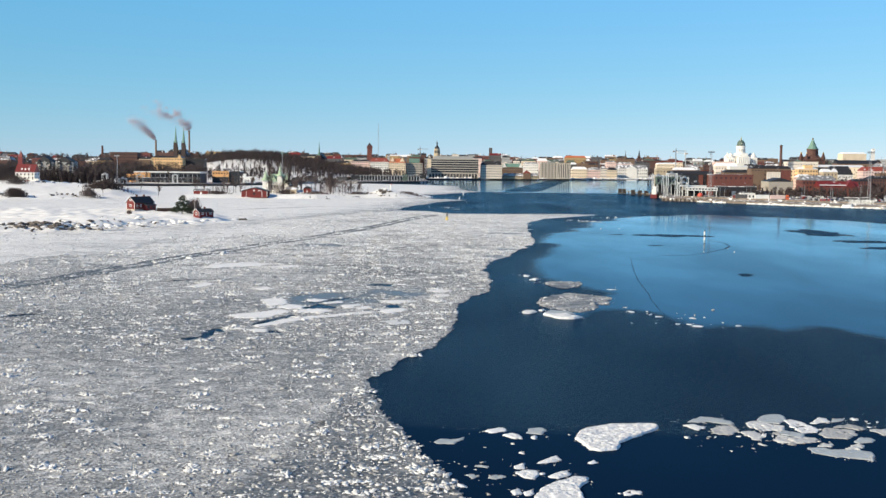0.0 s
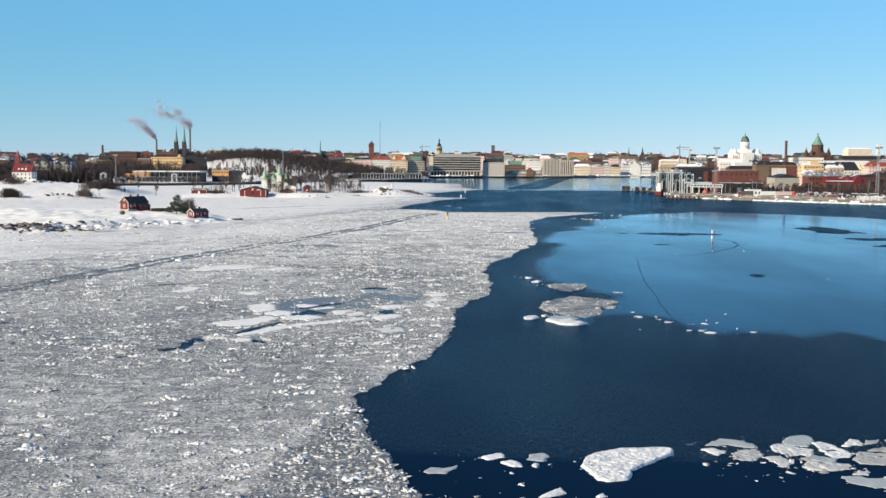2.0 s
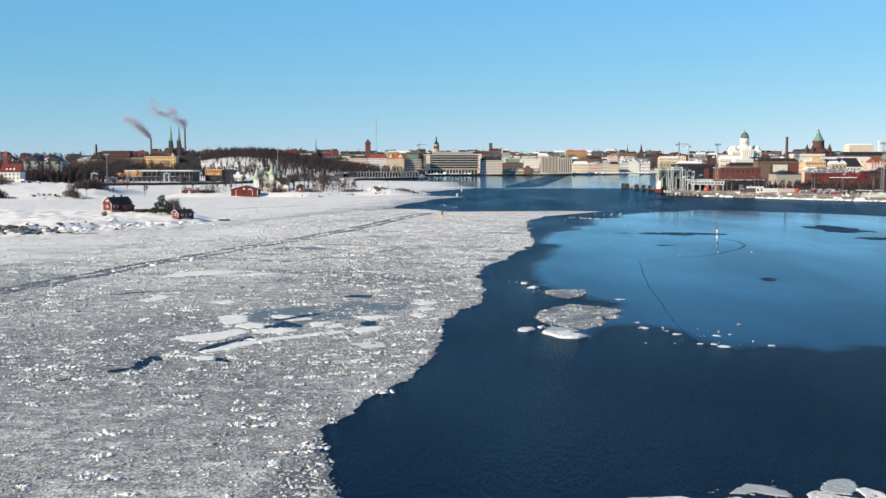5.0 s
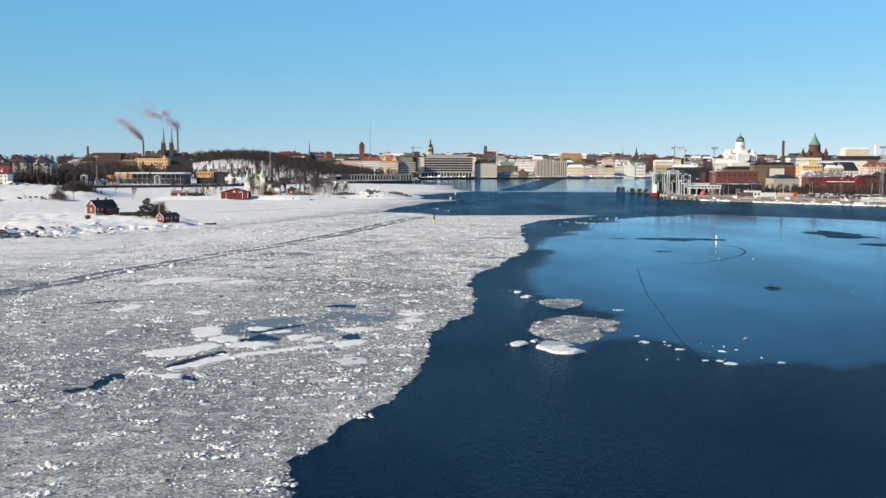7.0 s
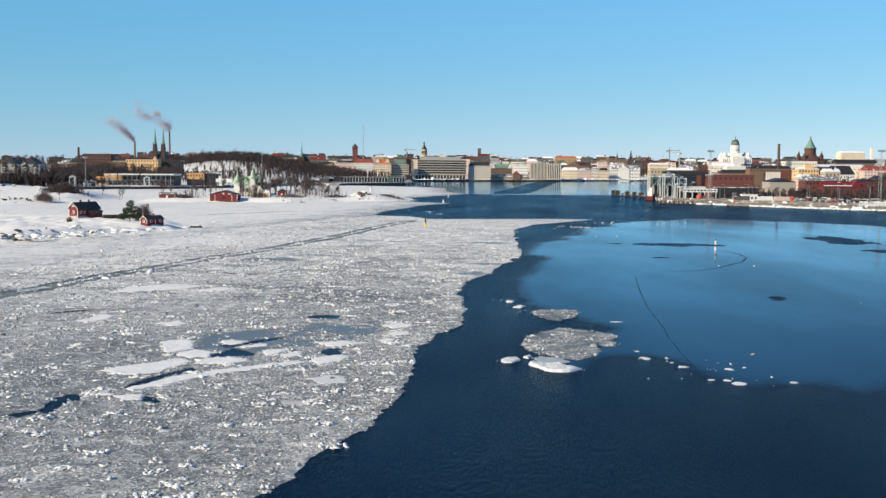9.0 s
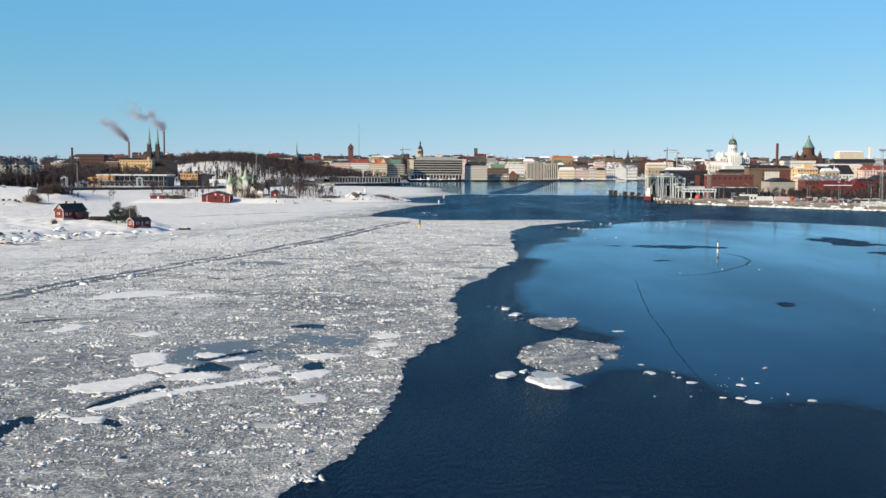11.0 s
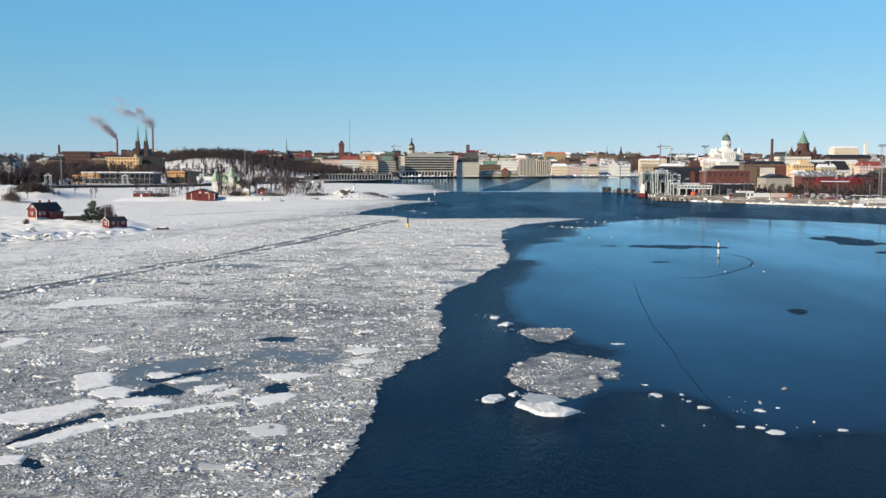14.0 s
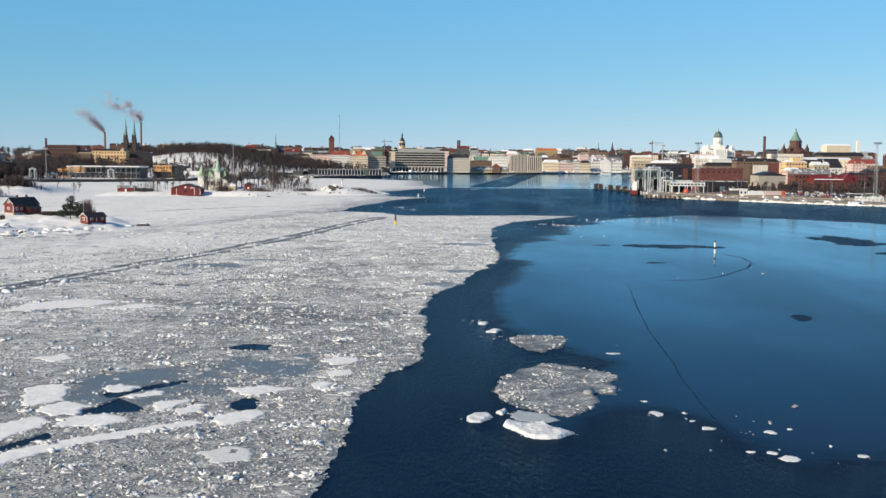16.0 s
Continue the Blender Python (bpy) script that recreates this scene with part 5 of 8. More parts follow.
for k in range(24):
    part("window", Form().box(-36 + k * 3.05, -0.1, 6.4, -33.6 + k * 3.05, 0.05, 9.6), GLASS, b)
    part("window", Form().box(-36 + k * 3.05, -0.1, 1.0, -33.6 + k * 3.05, 0.05, 4.4), GLASS, b)
part("end_block", Form().box(-37.4, -3.8, 4.2, -19.5, 8, 11.3), WALLS["orange"], b, "orange panelled end")
part("roof_slab", Form().box(-38, -4, 11.3, 38, 31, 12.4), WHITE_PAINT, b)
for k in range(11):
    part("column", Form().box(-18 + k * 5.2, -3.9, -0.4, -17.65 + k * 5.2, -3.5, 11.3), GREY_STEEL, b)
w = thing("boarding_bridge", (-352, 1204, 2.3), "long grey covered walkway on steel legs", "boarding bridge", turn=10)
part("gallery", Form().box(-34, 0, 3.4, 34, 3.4, 6.4), WALLS["slate_wall"], w)
part("roof", Form().box(-34.3, -0.3, 6.4, 34.3, 3.7, 6.7), ROOFS["grey"], w)
for k in range(14):
    part("window", Form().box(-33 + k * 4.8, -0.08, 4.4, -30 + k * 4.8, 0.04, 5.7), GLASS, w)
    part("leg", Form().box(-33.4 + k * 4.8, 1.2, -0.3, -33 + k * 4.8, 2.0, 3.4), WHITE_STEEL, w)
building("ferry_terminal", "low orange annexe of the ferry terminal", -394, -383, 1232, 12, 11.5, "orange", "flat", "grey", 1, 1, 3, True, category="terminal")
b = building("ferry_terminal", "orange panelled terminal block with a dark entrance", -301.5, -282.5, 1260, 20, 15.6, "orange", "flat", "snow", 1, 1, 6, True, category="terminal", bottom=9, win=(1.6, 2.0))
part("entrance", Form().box(-9.4, -0.2, -0.5, 9.4, 0.1, 6.5), WALLS["dark"], b)
building("ferry_terminal", "black glazed terminal hall under a snowy roof", -282.3, -269.6, 1262, 22, 15.4, "dark", "flat", "snow", 1, 2, 4, True, category="terminal", win=(2.4, 3.0))
b = thing("boarding_bridge", (-260, 1258, 2.3), "white covered boarding bridge on steel legs", "boarding bridge")
part("gallery", Form().box(-9, 0, 4, 9, 4, 8), WHITE_PAINT, b)
part("stair_tower", Form().box(-6, 1, 0, -2.5, 4, 11), WHITE_PAINT, b)
for px in (-8, -1, 7.5):
    part("leg", Form().box(px, 1, -0.4, px + 0.7, 3, 4), WHITE_STEEL, b)
# the hill houses
building("manor", "yellow house with a long red roof above the park", -312.5, -289.5, 1850, 14, 37.6, "cream", "hip", "deep_red", 5.5, 3, 6)
building("manor", "house with a verdigris roof above the park", -329.7, -314, 1860, 14, 39, "pale", "hip", "green", 4, 3, 4)
building("manor", "pale yellow house with a dark hipped roof", -293, -261, 1840, 14, 36.4, "cream", "hip", "black", 4, 3, 9)
building("apartment_house", "ochre corner house with a dark roof", -232, -203.5, 1820, 14, 26, "ochre", "hip", "black", 4, 4, 7)
building("apartment_house", "pale pink apartment house facing the harbour", -199, -169.5, 1800, 16, 29, "pink", "hip", "black", 3, 6, 9, True, win=(1.3, 1.8))
building("apartment_house", "white apartment house with a red tiled roof", -167.6, -137, 1790, 16, 28.6, "white", "hip", "red", 6, 6, 10, True, win=(1.3, 1.9))
b = building("apartment_house", "pale yellow gabled house with an orange tiled roof", -136.5, -109, 1790, 16, 27.6, "cream", "hip", "rust", 6.5, 6, 9, True, win=(1.3, 1.8))
for px in (-8, 8):
    part("gable", Form().gable(px - 4, -0.4, px + 4, 7, 25.3, 6.5, "y"), WALLS["cream"], b)
b = building("office_building", "grey office block with a green set-back top floor", -108.6, -82, 1800, 18, 26.2, "stone", "flat", "grey", 2, 6, 12, True, win=(1.5, 1.7))
part("top_floor", Form().box(-9, 3, 24, 8, 15, 31), ROOFS["green"], b)
b = building("hotel", "long grey modernist hotel with banded windows on columns", -74.6, 10.4, 1830, 24, 34.0, "stone", "flat", "grey", 1, 0, 0, category="hotel")
for k in range(6):
    part("window_band", Form().box(-41.5, -0.15, 9.3 + k * 3.85, 41.8, 0.05, 11.7 + k * 3.85), GLASS, b)
part("end_wall", Form().box(-42.9, 0.3, 6, -42.45, 24, 31.6), WALLS["cream"], b)
part("end_wall", Form().box(-42.55, -0.3, 6, -36.5, 0.1, 31.6), WALLS["cream"], b)
part("arcade", Form().box(-41, -0.2, 0, 41.5, 0.05, 7), WALLS["dark"], b)
for k in range(17):
    part("column", Form().box(-41 + k * 5.1, -0.7, -0.4, -39.9 + k * 5.1, -0.1, 7), WALLS["pale"], b)
part("penthouse", Form().box(-32, 4, 31.5, 34, 20, 36.4), WALLS["grey"], b)
part("plant_room", Form().box(-2, 8, 36.4, 9, 16, 39.5), WALLS["pale"], b)
building("office_building", "cream office building with a tall dark roof", 14, 49.8, 1838, 18, 25.4, "pale", "hip", "black", 6.5, 5, 11, True, win=(1.4, 2.0))
b = building("office_building", "brick building with a green roof and two pale gables", 51.8, 87.5, 1885, 18, 22, "brown", "hip", "green", 6, 4, 11, True, win=(1.4, 1.8))
for px in (-14, 14):
    part("gable", Form().gable(px - 3.5, -0.5, px + 3.5, 8, 18.5, 7.5, "y"), WALLS["white"], b)
b = building("market_hall", "low striped brick market hall with a central gable", 51, 114, 1852, 14, 7.6, "beige", "hip", "grey", 4, 1, 20, True, category="market hall", win=(1.6, 2.4))
part("entrance_gable", Form().box(4, -1.5, -0.4, 17, 15, 9), WALLS["brown"], b)
part("gable_roof", Form().gable(3.5, -2, 17.5, 15.5, 9, 5, "y"), ROOFS["red"], b)
building("office_building", "white house with a plain gable behind the market hall", 90.8, 118, 1950, 16, 28, "white", "hip", "grey", 3, 5, 8)
b = building("office_building", "pale stone office block with deep window bays", 118.5, 169.5, 1890, 26, 29.4, "stone", "flat", "snow", 1, 7, 9, True, category="office building", win=(1.5, 1.9))
for k in range(8):
    part("pier", Form().box(2 + k * 3.1, -0.9, -0.4, 3.4 + k * 3.1, 0.1, 26), WALLS["pale"], b)
    if k < 7:
        part("window_bay", Form().box(3.5 + k * 3.1, -0.2, 3, 5 + k * 3.1, 0.02, 24.5), GLASS, b)
for xa, xb, zz, wl, rf, lab in ((178, 206, 18.9, "cream", "snow", "cream plastered harbour house"), (206.4, 229, 18.0, "pink", "grey", "pale pink plastered harbour house"),
                                (229.4, 241, 20.4, "pale", "grey", "narrow pale harbour house"), (241.4, 258.8, 18.4, "cream", "black", "cream house with a dark roof")):
    building("harbour_house", lab, xa, xb, 1960, 16, zz, wl, "hip", rf, 4.5, 3, max(4, int((xb - xa) / 3.2)), True, group="market square houses", win=(1.2, 1.8))
b = building("city_hall", "long white city hall with a columned middle", 261, 317, 1985, 20, 21, "white", "hip", "grey", 7, 3, 15, True, category="city hall", win=(1.4, 2.2), z0=2.3)
part("portico", Form().box(-9, -1, -0.3, 9, 0.2, 18), WALLS["white"], b)
part("pediment", Form().gable(-10, -1.3, 10, 4, 18, 5, "y"), WALLS["white"], b)
building("town_block", "pale block behind the market square", 257, 275, 2100, 18, 32.6, "pink", "hip", "grey", 3, 5, 5)
building("town_block", "pale pink block behind the city hall", 278, 307, 2100, 18, 29.6, "pink", "hip", "grey", 3, 4, 9)
building("town_block", "cream block beside the harbour basin", 338, 376, 2010, 20, 29.8, "cream", "hip", "snow", 2.5, 5, 12)
building("town_block", "broad block with an orange roof on the far hill", 203, 249, 2400, 20, 42, "ochre", "hip", "rust", 4, 3, 10)

# the near quay on the other shore
b = building("quay_house", "long beige office house on the quay", 226, 273, 1350, 16, 23.4, "beige", "flat", "snow", 1, 4, 12, True)
building("quay_house", "low grey house with a dark roof", 224, 272, 1250, 16, 18.6, "grey", "gable", "slate", 3.5, 3, 12, True)
building("quay_house", "brown brick house beside the terminal", 236, 262, 1290, 14, 23, "brown", "hip", "snow", 3, 4, 7)
building("warehouse", "low dark roofed hall before a white building", 303, 346, 1325, 16, 20.5, "brown", "hip", "slate", 3.5, 3, 9)
b = building("warehouse", "bright white stepped building", 316, 338, 1350, 18, 27.5, "white", "hip", "snow", 2, 0, 0, False)
part("tower", Form().box(-3, 0.6, 20, 6, 8, 29), WALLS["white"], b)
b = building("warehouse", "large dark red brick warehouse with a black lower storey", 210.5, 244.5, 960, 50, 20.5, "brick", "flat", "grey", 1, 1, 8, True, category="warehouse", bottom=14, win=(1.2, 1.4))
part("loading_hall", Form().box(-17.3, -12, -0.4, 17.3, 0.2, 8.4), WALLS["dark"], b, "black lower storey")
part("roof_edge", Form().box(-17.4, -12.1, 8.4, 17.4, 0.1, 8.9), ROOFS["grey"], b)
for px in (-2, 5, 12):
    part("doorway", Form().box(px - 2, -12.15, -0.2, px + 2, -11.9, 4.6), GREY_STEEL, b)
b = building("warehouse", "dark grey clad terminal block", 189, 210, 988, 30, 20.6, "dark", "flat", "black", 1, 2, 5, True, category="terminal", bottom=8, win=(2.4, 2.2))
part("brick_panel", Form().box(3.5, -0.3, 4, 7.5, 0.1, 18), WALLS["brick"], b)
b = thing("terminal_gallery", (176.5, 990, QUAY), "glazed green-grey passenger gallery on steel legs", "terminal")
part("gallery", Form().box(-10.5, 0, 9.2, 10.5, 9, 16.4), ROOFS["dull_green"], b)
for k in range(8):
    part("window", Form().box(-10 + k * 2.6, -0.1, 11, -8 + k * 2.6, 0.06, 14.6), GLASS, b)
part("back_wall", Form().box(-10.5, 8.4, -0.3, 10.5, 8.8, 9.2), WALLS["dark"], b)
for px in (-9, -3, 3, 9):
    for py in (1, 7):
        part("leg", Form().box(px - 0.25, py, -0.3, px + 0.25, py + 0.6, 9.2), WHITE_STEEL, b)
part("roof", Form().box(-11, -0.5, 16.4, 11, 9.5, 16.8), ROOFS["snow"], b)
b = thing("quay_shed", (187.5, 930, QUAY), "open white-framed loading shed", "shed")
part("back_wall", Form().box(-10.4, 9, -0.3, 10.4, 9.4, 9.0), WALLS["dark"], b)
part("roof", Form().box(-10.7, -0.3, 8.6, 10.7, 9.6, 9.6), WHITE_STEEL, b)
for px in (-10.2, -5.4, -0.5, 4.4, 9.6):
    part("post", Form().box(px, 0, -0.3, px + 0.7, 0.7, 8.6), WHITE_STEEL, b)
part("upper_wall", Form().box(-10.4, -0.1, 5.8, 10.4, 0.3, 8.6), WALLS["pale"], b)
building("site_hut", "white flat-roofed quay hut", 215, 226, 880, 8, 6.6, "white", "flat", "snow", 1, 1, 4, True, category="hut", bottom=0.6)
b = building("apartment_house", "brown brick corner house with a pale columned front", 303.7, 347, 1200, 18, 26, "brown", "hip", "black", 3, 5, 13, True)
part("centre_bay", Form().box(-5, -0.8, -0.4, 10, 0.2, 20), WALLS["pale"], b)
for k in range(6):
    part("pilaster", Form().box(-4.6 + k * 2.7, -1.2, -0.4, -3.9 + k * 2.7, -0.7, 18), WALLS["white"], b)
part("side_bay", Form().box(10.5, -0.5, -0.4, 21, 0.2, 22), WALLS["brick"], b)
part("side_bay", Form().box(-21.5, -0.4, -0.4, -8, 0.2, 21), WALLS["brown"], b)
building("warehouse", "pale gabled warehouse on the quay", 269, 291, 1000, 26, 15.0, "stone", "front_gable", "slate", 3.2, 0, 0, False, category="warehouse")
building("apartment_house", "narrow cream plastered town house", 360, 371, 1262, 14, 24.8, "cream", "hip", "grey", 2, 5, 3)
b = building("apartment_house", "bright yellow house with a raised middle", 369, 391, 1248, 16, 25.6, "yellow", "hip", "snow", 2, 5, 7, True, win=(1.5, 1.8))
part("raised_middle", Form().box(-4, 0.5, 20, 5, 9, 27.6), WALLS["yellow"], b)
building("apartment_house", "house with a huge dark slate roof", 394, 430, 1300, 20, 18.8, "pale", "gable", "slate", 9, 3, 10)
building("apartment_house", "house with a black hipped roof", 424, 452, 1310, 20, 19.5, "white", "hip", "slate", 10, 3, 8, inset=5)
b = building("apartment_house", "bright white house with a pointed gable", 419, 441, 1285, 14, 19.5, "white", "hip", "black", 6, 3, 6, True)
part("pointed_gable", Form().hip(-10.5, -1, -7.5, 2, 12, 15, 1.45), WALLS["white"], b)
building("warehouse", "red brick customs warehouse with a gable", 306, 336.5, 1022, 20, 16, "brick", "gable", "grey", 4.5, 3, 10, True, category="warehouse", win=(1.3, 1.6))
b = building("warehouse", "low red brick hall with a snowy red roof", 315, 351, 1000, 18, 10.6, "brick", "gable", "deep_red", 5, 1, 10, True, category="warehouse", bottom=4)
part("snow_strip", Form().box(-17.5, 0.6, 9.5, 8, 1.8, 10.3), SNOW_ROOF, b)
part("gable", Form().gable(5, -0.4, 15, 8, 8.2, 6.5, "y"), ROOFS["deep_red"], b)
building("apartment_house", "red brick house with many windows", 379, 398, 1100, 18, 14.6, "brick", "hip", "black", 2, 3, 7, True)
building("apartment_house", "dark red brick house with a mansard roof", 398.4, 422, 1105, 18, 17, "dark_brick", "hip", "black", 3, 4, 8, True)
building("apartment_house", "red brick house at the end of the quay street", 423, 452, 1100, 18, 21.5, "brick", "hip", "black", 4, 5, 9, True)
building("apartment_house", "long cream house under a snowy roof", 452, 540, 1520, 24, 28, "cream", "gable", "snow", 3, 3, 16)
building("apartment_house", "house under a broad slate roof on the ridge", 516, 572, 1560, 24, 33, "brown", "gable", "slate", 5, 3, 12)
building("apartment_house", "grey roofed house on the far quay", 500, 520, 1380, 20, 24, "pale", "front_gable", "grey", 9, 4, 5)
building("apartment_house", "brick and plaster house at the edge of the quay", 470, 498, 1330, 18, 24, "pink", "hip", "red", 5, 5, 8)
building("apartment_house", "dark brick block behind the quay street", 520, 580, 1350, 18, 27, "dark_brick", "hip", "black", 5, 5, 14)
building("museum", "flat pale sunlit building above the roofs", 570, 606, 1700, 24, 48.5, "cream", "hip", "snow", 2.5, 2, 8, category="building")
building("tower_block", "slim white tower on the skyline", 614.5, 619, 1700, 5, 56, "white", "flat", "grey", 1, 0, 0, category="tower")
building("apartment_house", "long pale house below the cathedral hill", 428, 470, 1500, 18, 34.2, "pale", "flat", "snow", 1, 5, 12)


def town_row(y, xa, xb, tops, seed, palette, roofs, widths=(16, 42), jitter=40, label="plastered town block with a winter roof"):
    """A street front of town blocks standing shoulder to shoulder."""
    r = random.Random(seed)
    x = xa
    words = {"white": "white", "cream": "cream", "pale": "pale", "yellow": "yellow", "ochre": "ochre", "pink": "pink", "grey": "grey", "stone": "grey stone", "beige": "beige", "brick": "red brick",
             "dark_brick": "dark brick", "brown": "brown", "slate_wall": "blue-grey"}
    tint = {"dull_green": "dark green", "black": "dark", "snow": "snow-covered", "red": "red", "deep_red": "dark red", "green": "green", "grey": "grey", "rust": "orange"}
    while x < xb:
        w = r.uniform(*widths)
        yy = y + r.uniform(-jitter, jitter)
        wl, rf = r.choice(palette), r.choice(roofs)
        top = tops + r.uniform(-4, 4)
        b_ = building("town_block", "%s town block with a %s roof" % (words[wl], tint[rf]), x, x + w, yy, r.uniform(12, 18), top, wl, r.choice(["hip", "gable", "hip", "flat"]), rf, r.uniform(2.5, 5),
                      r.choice([4, 5]), max(3, int(w / 3.6)), y < 1540, group="town blocks")
        for q in range(r.choice([1, 2, 3])):
            chimneys(b_, [(r.uniform(-w / 2.4, w / 2.4), r.uniform(3, 9), top - b_.location.z + 0.5, r.uniform(2.5, 5.5))], WALLS[r.choice(["brick", "white", "brown", "dark"])])
        if r.random() < 0.4:
            a_ = r.uniform(-w / 3, w / 3)
            part("antenna", Form().tube((a_, 6, top - b_.location.z), (a_, 6, top - b_.location.z + r.uniform(6, 12)), 0.3, 0.14, 5), DARK_STEEL, b_)
        if r.random() < 0.35:
            a_ = r.uniform(-w / 3, w / 4)
            part("attic", Form().box(a_, 2, top - b_.location.z, a_ + r.uniform(3, 6), 8, top - b_.location.z + r.uniform(3, 5)), WALLS[wl], b_)
        x += w + (r.uniform(0, 3) if r.random() < 0.7 else r.uniform(6, 22))


LIGHT, WARM, DARK = ["cream", "pale", "brown", "pink", "grey", "dark_brick", "slate_wall", "brown"], ["ochre", "brown", "brick", "brown", "slate_wall", "grey", "dark_brick"], ["brown", "dark_brick", "slate_wall", "brick", "grey", "dark_brick"]
MIXED = ["black", "snow", "black", "black", "deep_red", "dull_green", "black", "snow"]
town_row(1350, -720, -500, 17, 1, DARK, ["black", "grey", "snow"], (14, 26), 25)
town_row(1560, -800, -505, 26, 2, DARK + ["beige"], ["black", "black", "black", "grey"], (16, 34), 30)
town_row(1780, -880, -400, 27, 3, DARK + ["ochre"], ["black", "black", "black", "deep_red", "grey"], (16, 36), 40)
town_row(2020, -980, -620, 32, 4, DARK, ["black", "black", "deep_red", "black"], (12, 30), 40)
town_row(2200, -620, -300, 41, 5, WARM, ["black", "grey", "black"], (12, 30), 40)
town_row(2000, -290, 20, 34, 6, LIGHT, MIXED, (11, 26), 40)
town_row(2220, -300, 60, 41, 7, DARK + WARM, MIXED, (11, 28), 50)
town_row(2480, -420, 900, 38, 8, DARK + WARM, ["black", "snow", "grey", "dull_green", "black", "black"], (12, 30), 60)
town_row(2160, 20, 450, 30, 9, LIGHT, MIXED, (11, 28), 40)
town_row(2320, 40, 820, 33.5, 10, DARK + WARM, ["black", "black", "grey", "dull_green", "black", "snow"], (12, 30), 50)
town_row(2800, -900, 1200, 44, 11, DARK + WARM, ["black", "snow", "black", "black"], (16, 36), 80)
town_row(1750, 360, 480, 30, 12, LIGHT, ["snow", "grey", "black"], (16, 34), 40)
town_row(1520, 300, 430, 25.5, 13, LIGHT, ["snow", "grey", "snow", "black"], (16, 36), 30)
town_row(1430, 262, 400, 22, 14, LIGHT + ["brick"], ["snow", "grey", "black"], (14, 30), 25)
town_row(1900, 400, 760, 27, 15, LIGHT + WARM, ["snow", "grey", "black"], (12, 30), 40)
town_row(1620, 540, 780, 33, 16, WARM, ["black", "grey", "snow"], (18, 36), 40)
town_row(1180, 350, 380, 20, 17, ["beige", "pink"], ["snow"], (12, 18), 8)
town_row(1220, 452, 640, 24, 18, ["brick", "dark_brick", "brown", "beige"], ["black", "grey", "snow"], (16, 30), 20)

# ---- towers, churches, chimneys ----
b = thing("cathedral", (526, 2140, ground(521, 2140) - 1), "white neoclassical cathedral with a green central dome", "cathedral")
cz = 39.5 - float(ground(521, 2140)) + 1
part("stylobate", Form().box(-32, -8, -6, 32, 48, cz - 10), WALLS["white"], b)
part("nave", Form().box(-29, 6, cz - 10, 29, 36, cz + 4), WALLS["white"], b)
part("transept", Form().box(-12, -6, cz - 10, 12, 46, cz + 5), WALLS["white"], b)
part("pediment", Form().gable(-13, -7, 13, 47, cz + 5, 5, "y"), WALLS["white"], b)
part("nave_roof", Form().gable(-29.5, 5, 29.5, 37, cz + 4, 5, "x"), WALLS["white"], b)
for px in (-22, 22):
    part("portico", Form().box(px - 6, 2, cz - 10, px + 6, 6, cz + 3), WALLS["white"], b)
    part("portico_gable", Form().gable(px - 6.5, 1.6, px + 6.5, 7, cz + 3, 3, "y"), WALLS["white"], b)
    for k in range(3):
        part("portico_window", Form().box(px - 4 + k * 3.4, 1.9, cz - 6, px - 2.8 + k * 3.4, 2.1, cz + 1), GLASS, b)
for k in range(6):
    part("column", Form().tube((-10 + k * 4, -7.2, cz - 10), (-10 + k * 4, -7.2, cz + 5), 1.0, 0.85, 8), WALLS["white"], b)
part("drum_base", Form().box(-11, 9, cz + 5, 11, 31, cz + 13), WALLS["white"], b)
part("drum", Form().lathe(0, 20, [(cz + 12, 8.8), (cz + 25, 8.6), (cz + 26, 9.2), (cz + 27.5, 8.4)], 16), WALLS["white"], b)
dome = [(cz + 27.5 + 12.0 * math.sin(t), 7.8 * math.cos(t) + 0.2) for t in [k * math.pi / 16 for k in range(9)]]
part("dome", Form().lathe(0, 20, dome, 16), ROOFS["dull_green"], b, "dark green copper dome", smooth=True)
part("lantern", Form().lathe(0, 20, [(cz + 39.3, 1.3), (cz + 42, 1.1), (cz + 43, 0.5), (cz + 46.5, 0.15)], 8), GOLD, b)
for px in (-22, 22):
    for py in (8, 34):
        part("turret", Form().lathe(px, py, [(cz - 2, 4.2), (cz + 8, 4.0), (cz + 8.4, 4.6), (cz + 10, 4.0), (cz + 12, 2.6), (cz + 13, 0.9), (cz + 15.5, 0.2)], 12), WALLS["white"], b)
for k in range(5):
    a = radians(-90 + (k - 2) * 26)
    part("drum_window", Form().tube((8.5 * math.cos(a), 20 + 8.5 * math.sin(a), cz + 16), (8.5 * math.cos(a), 20 + 8.5 * math.sin(a), cz + 21), 0.55, 0.55, 6), GLASS, b)

b = thing("orthodox_cathedral", (508.5, 1637, 23.5), "red brick cathedral with green pyramid dome and gilded tips", "cathedral")
part("nave", Form().box(-15, 0, -6, 15, 34, 14), WALLS["dark_brick"], b)
part("apse", Form().box(-19, 6, -6, 19, 26, 9), WALLS["dark_brick"], b)
part("roof", Form().hip(-15.4, -0.4, 15.4, 34, 14, 7, 9), WALLS["dark_brick"], b)
for sx in (-1, 1):
    part("side_roof", Form().hip(sx * 20 - 6, 2, sx * 20 + 6, 28, 8, 6, 5), ROOFS["dull_green"], b)
    part("side_aisle", Form().box(sx * 20 - 5.6, 2.4, -6, sx * 20 + 5.6, 27.6, 8), WALLS["dark_brick"], b)
part("drum", Form().lathe(0, 15, [(14, 12), (20, 11), (20.5, 8.6), (29, 8.0), (29.5, 8.8), (31, 8.4)], 12), WALLS["dark_brick"], b)
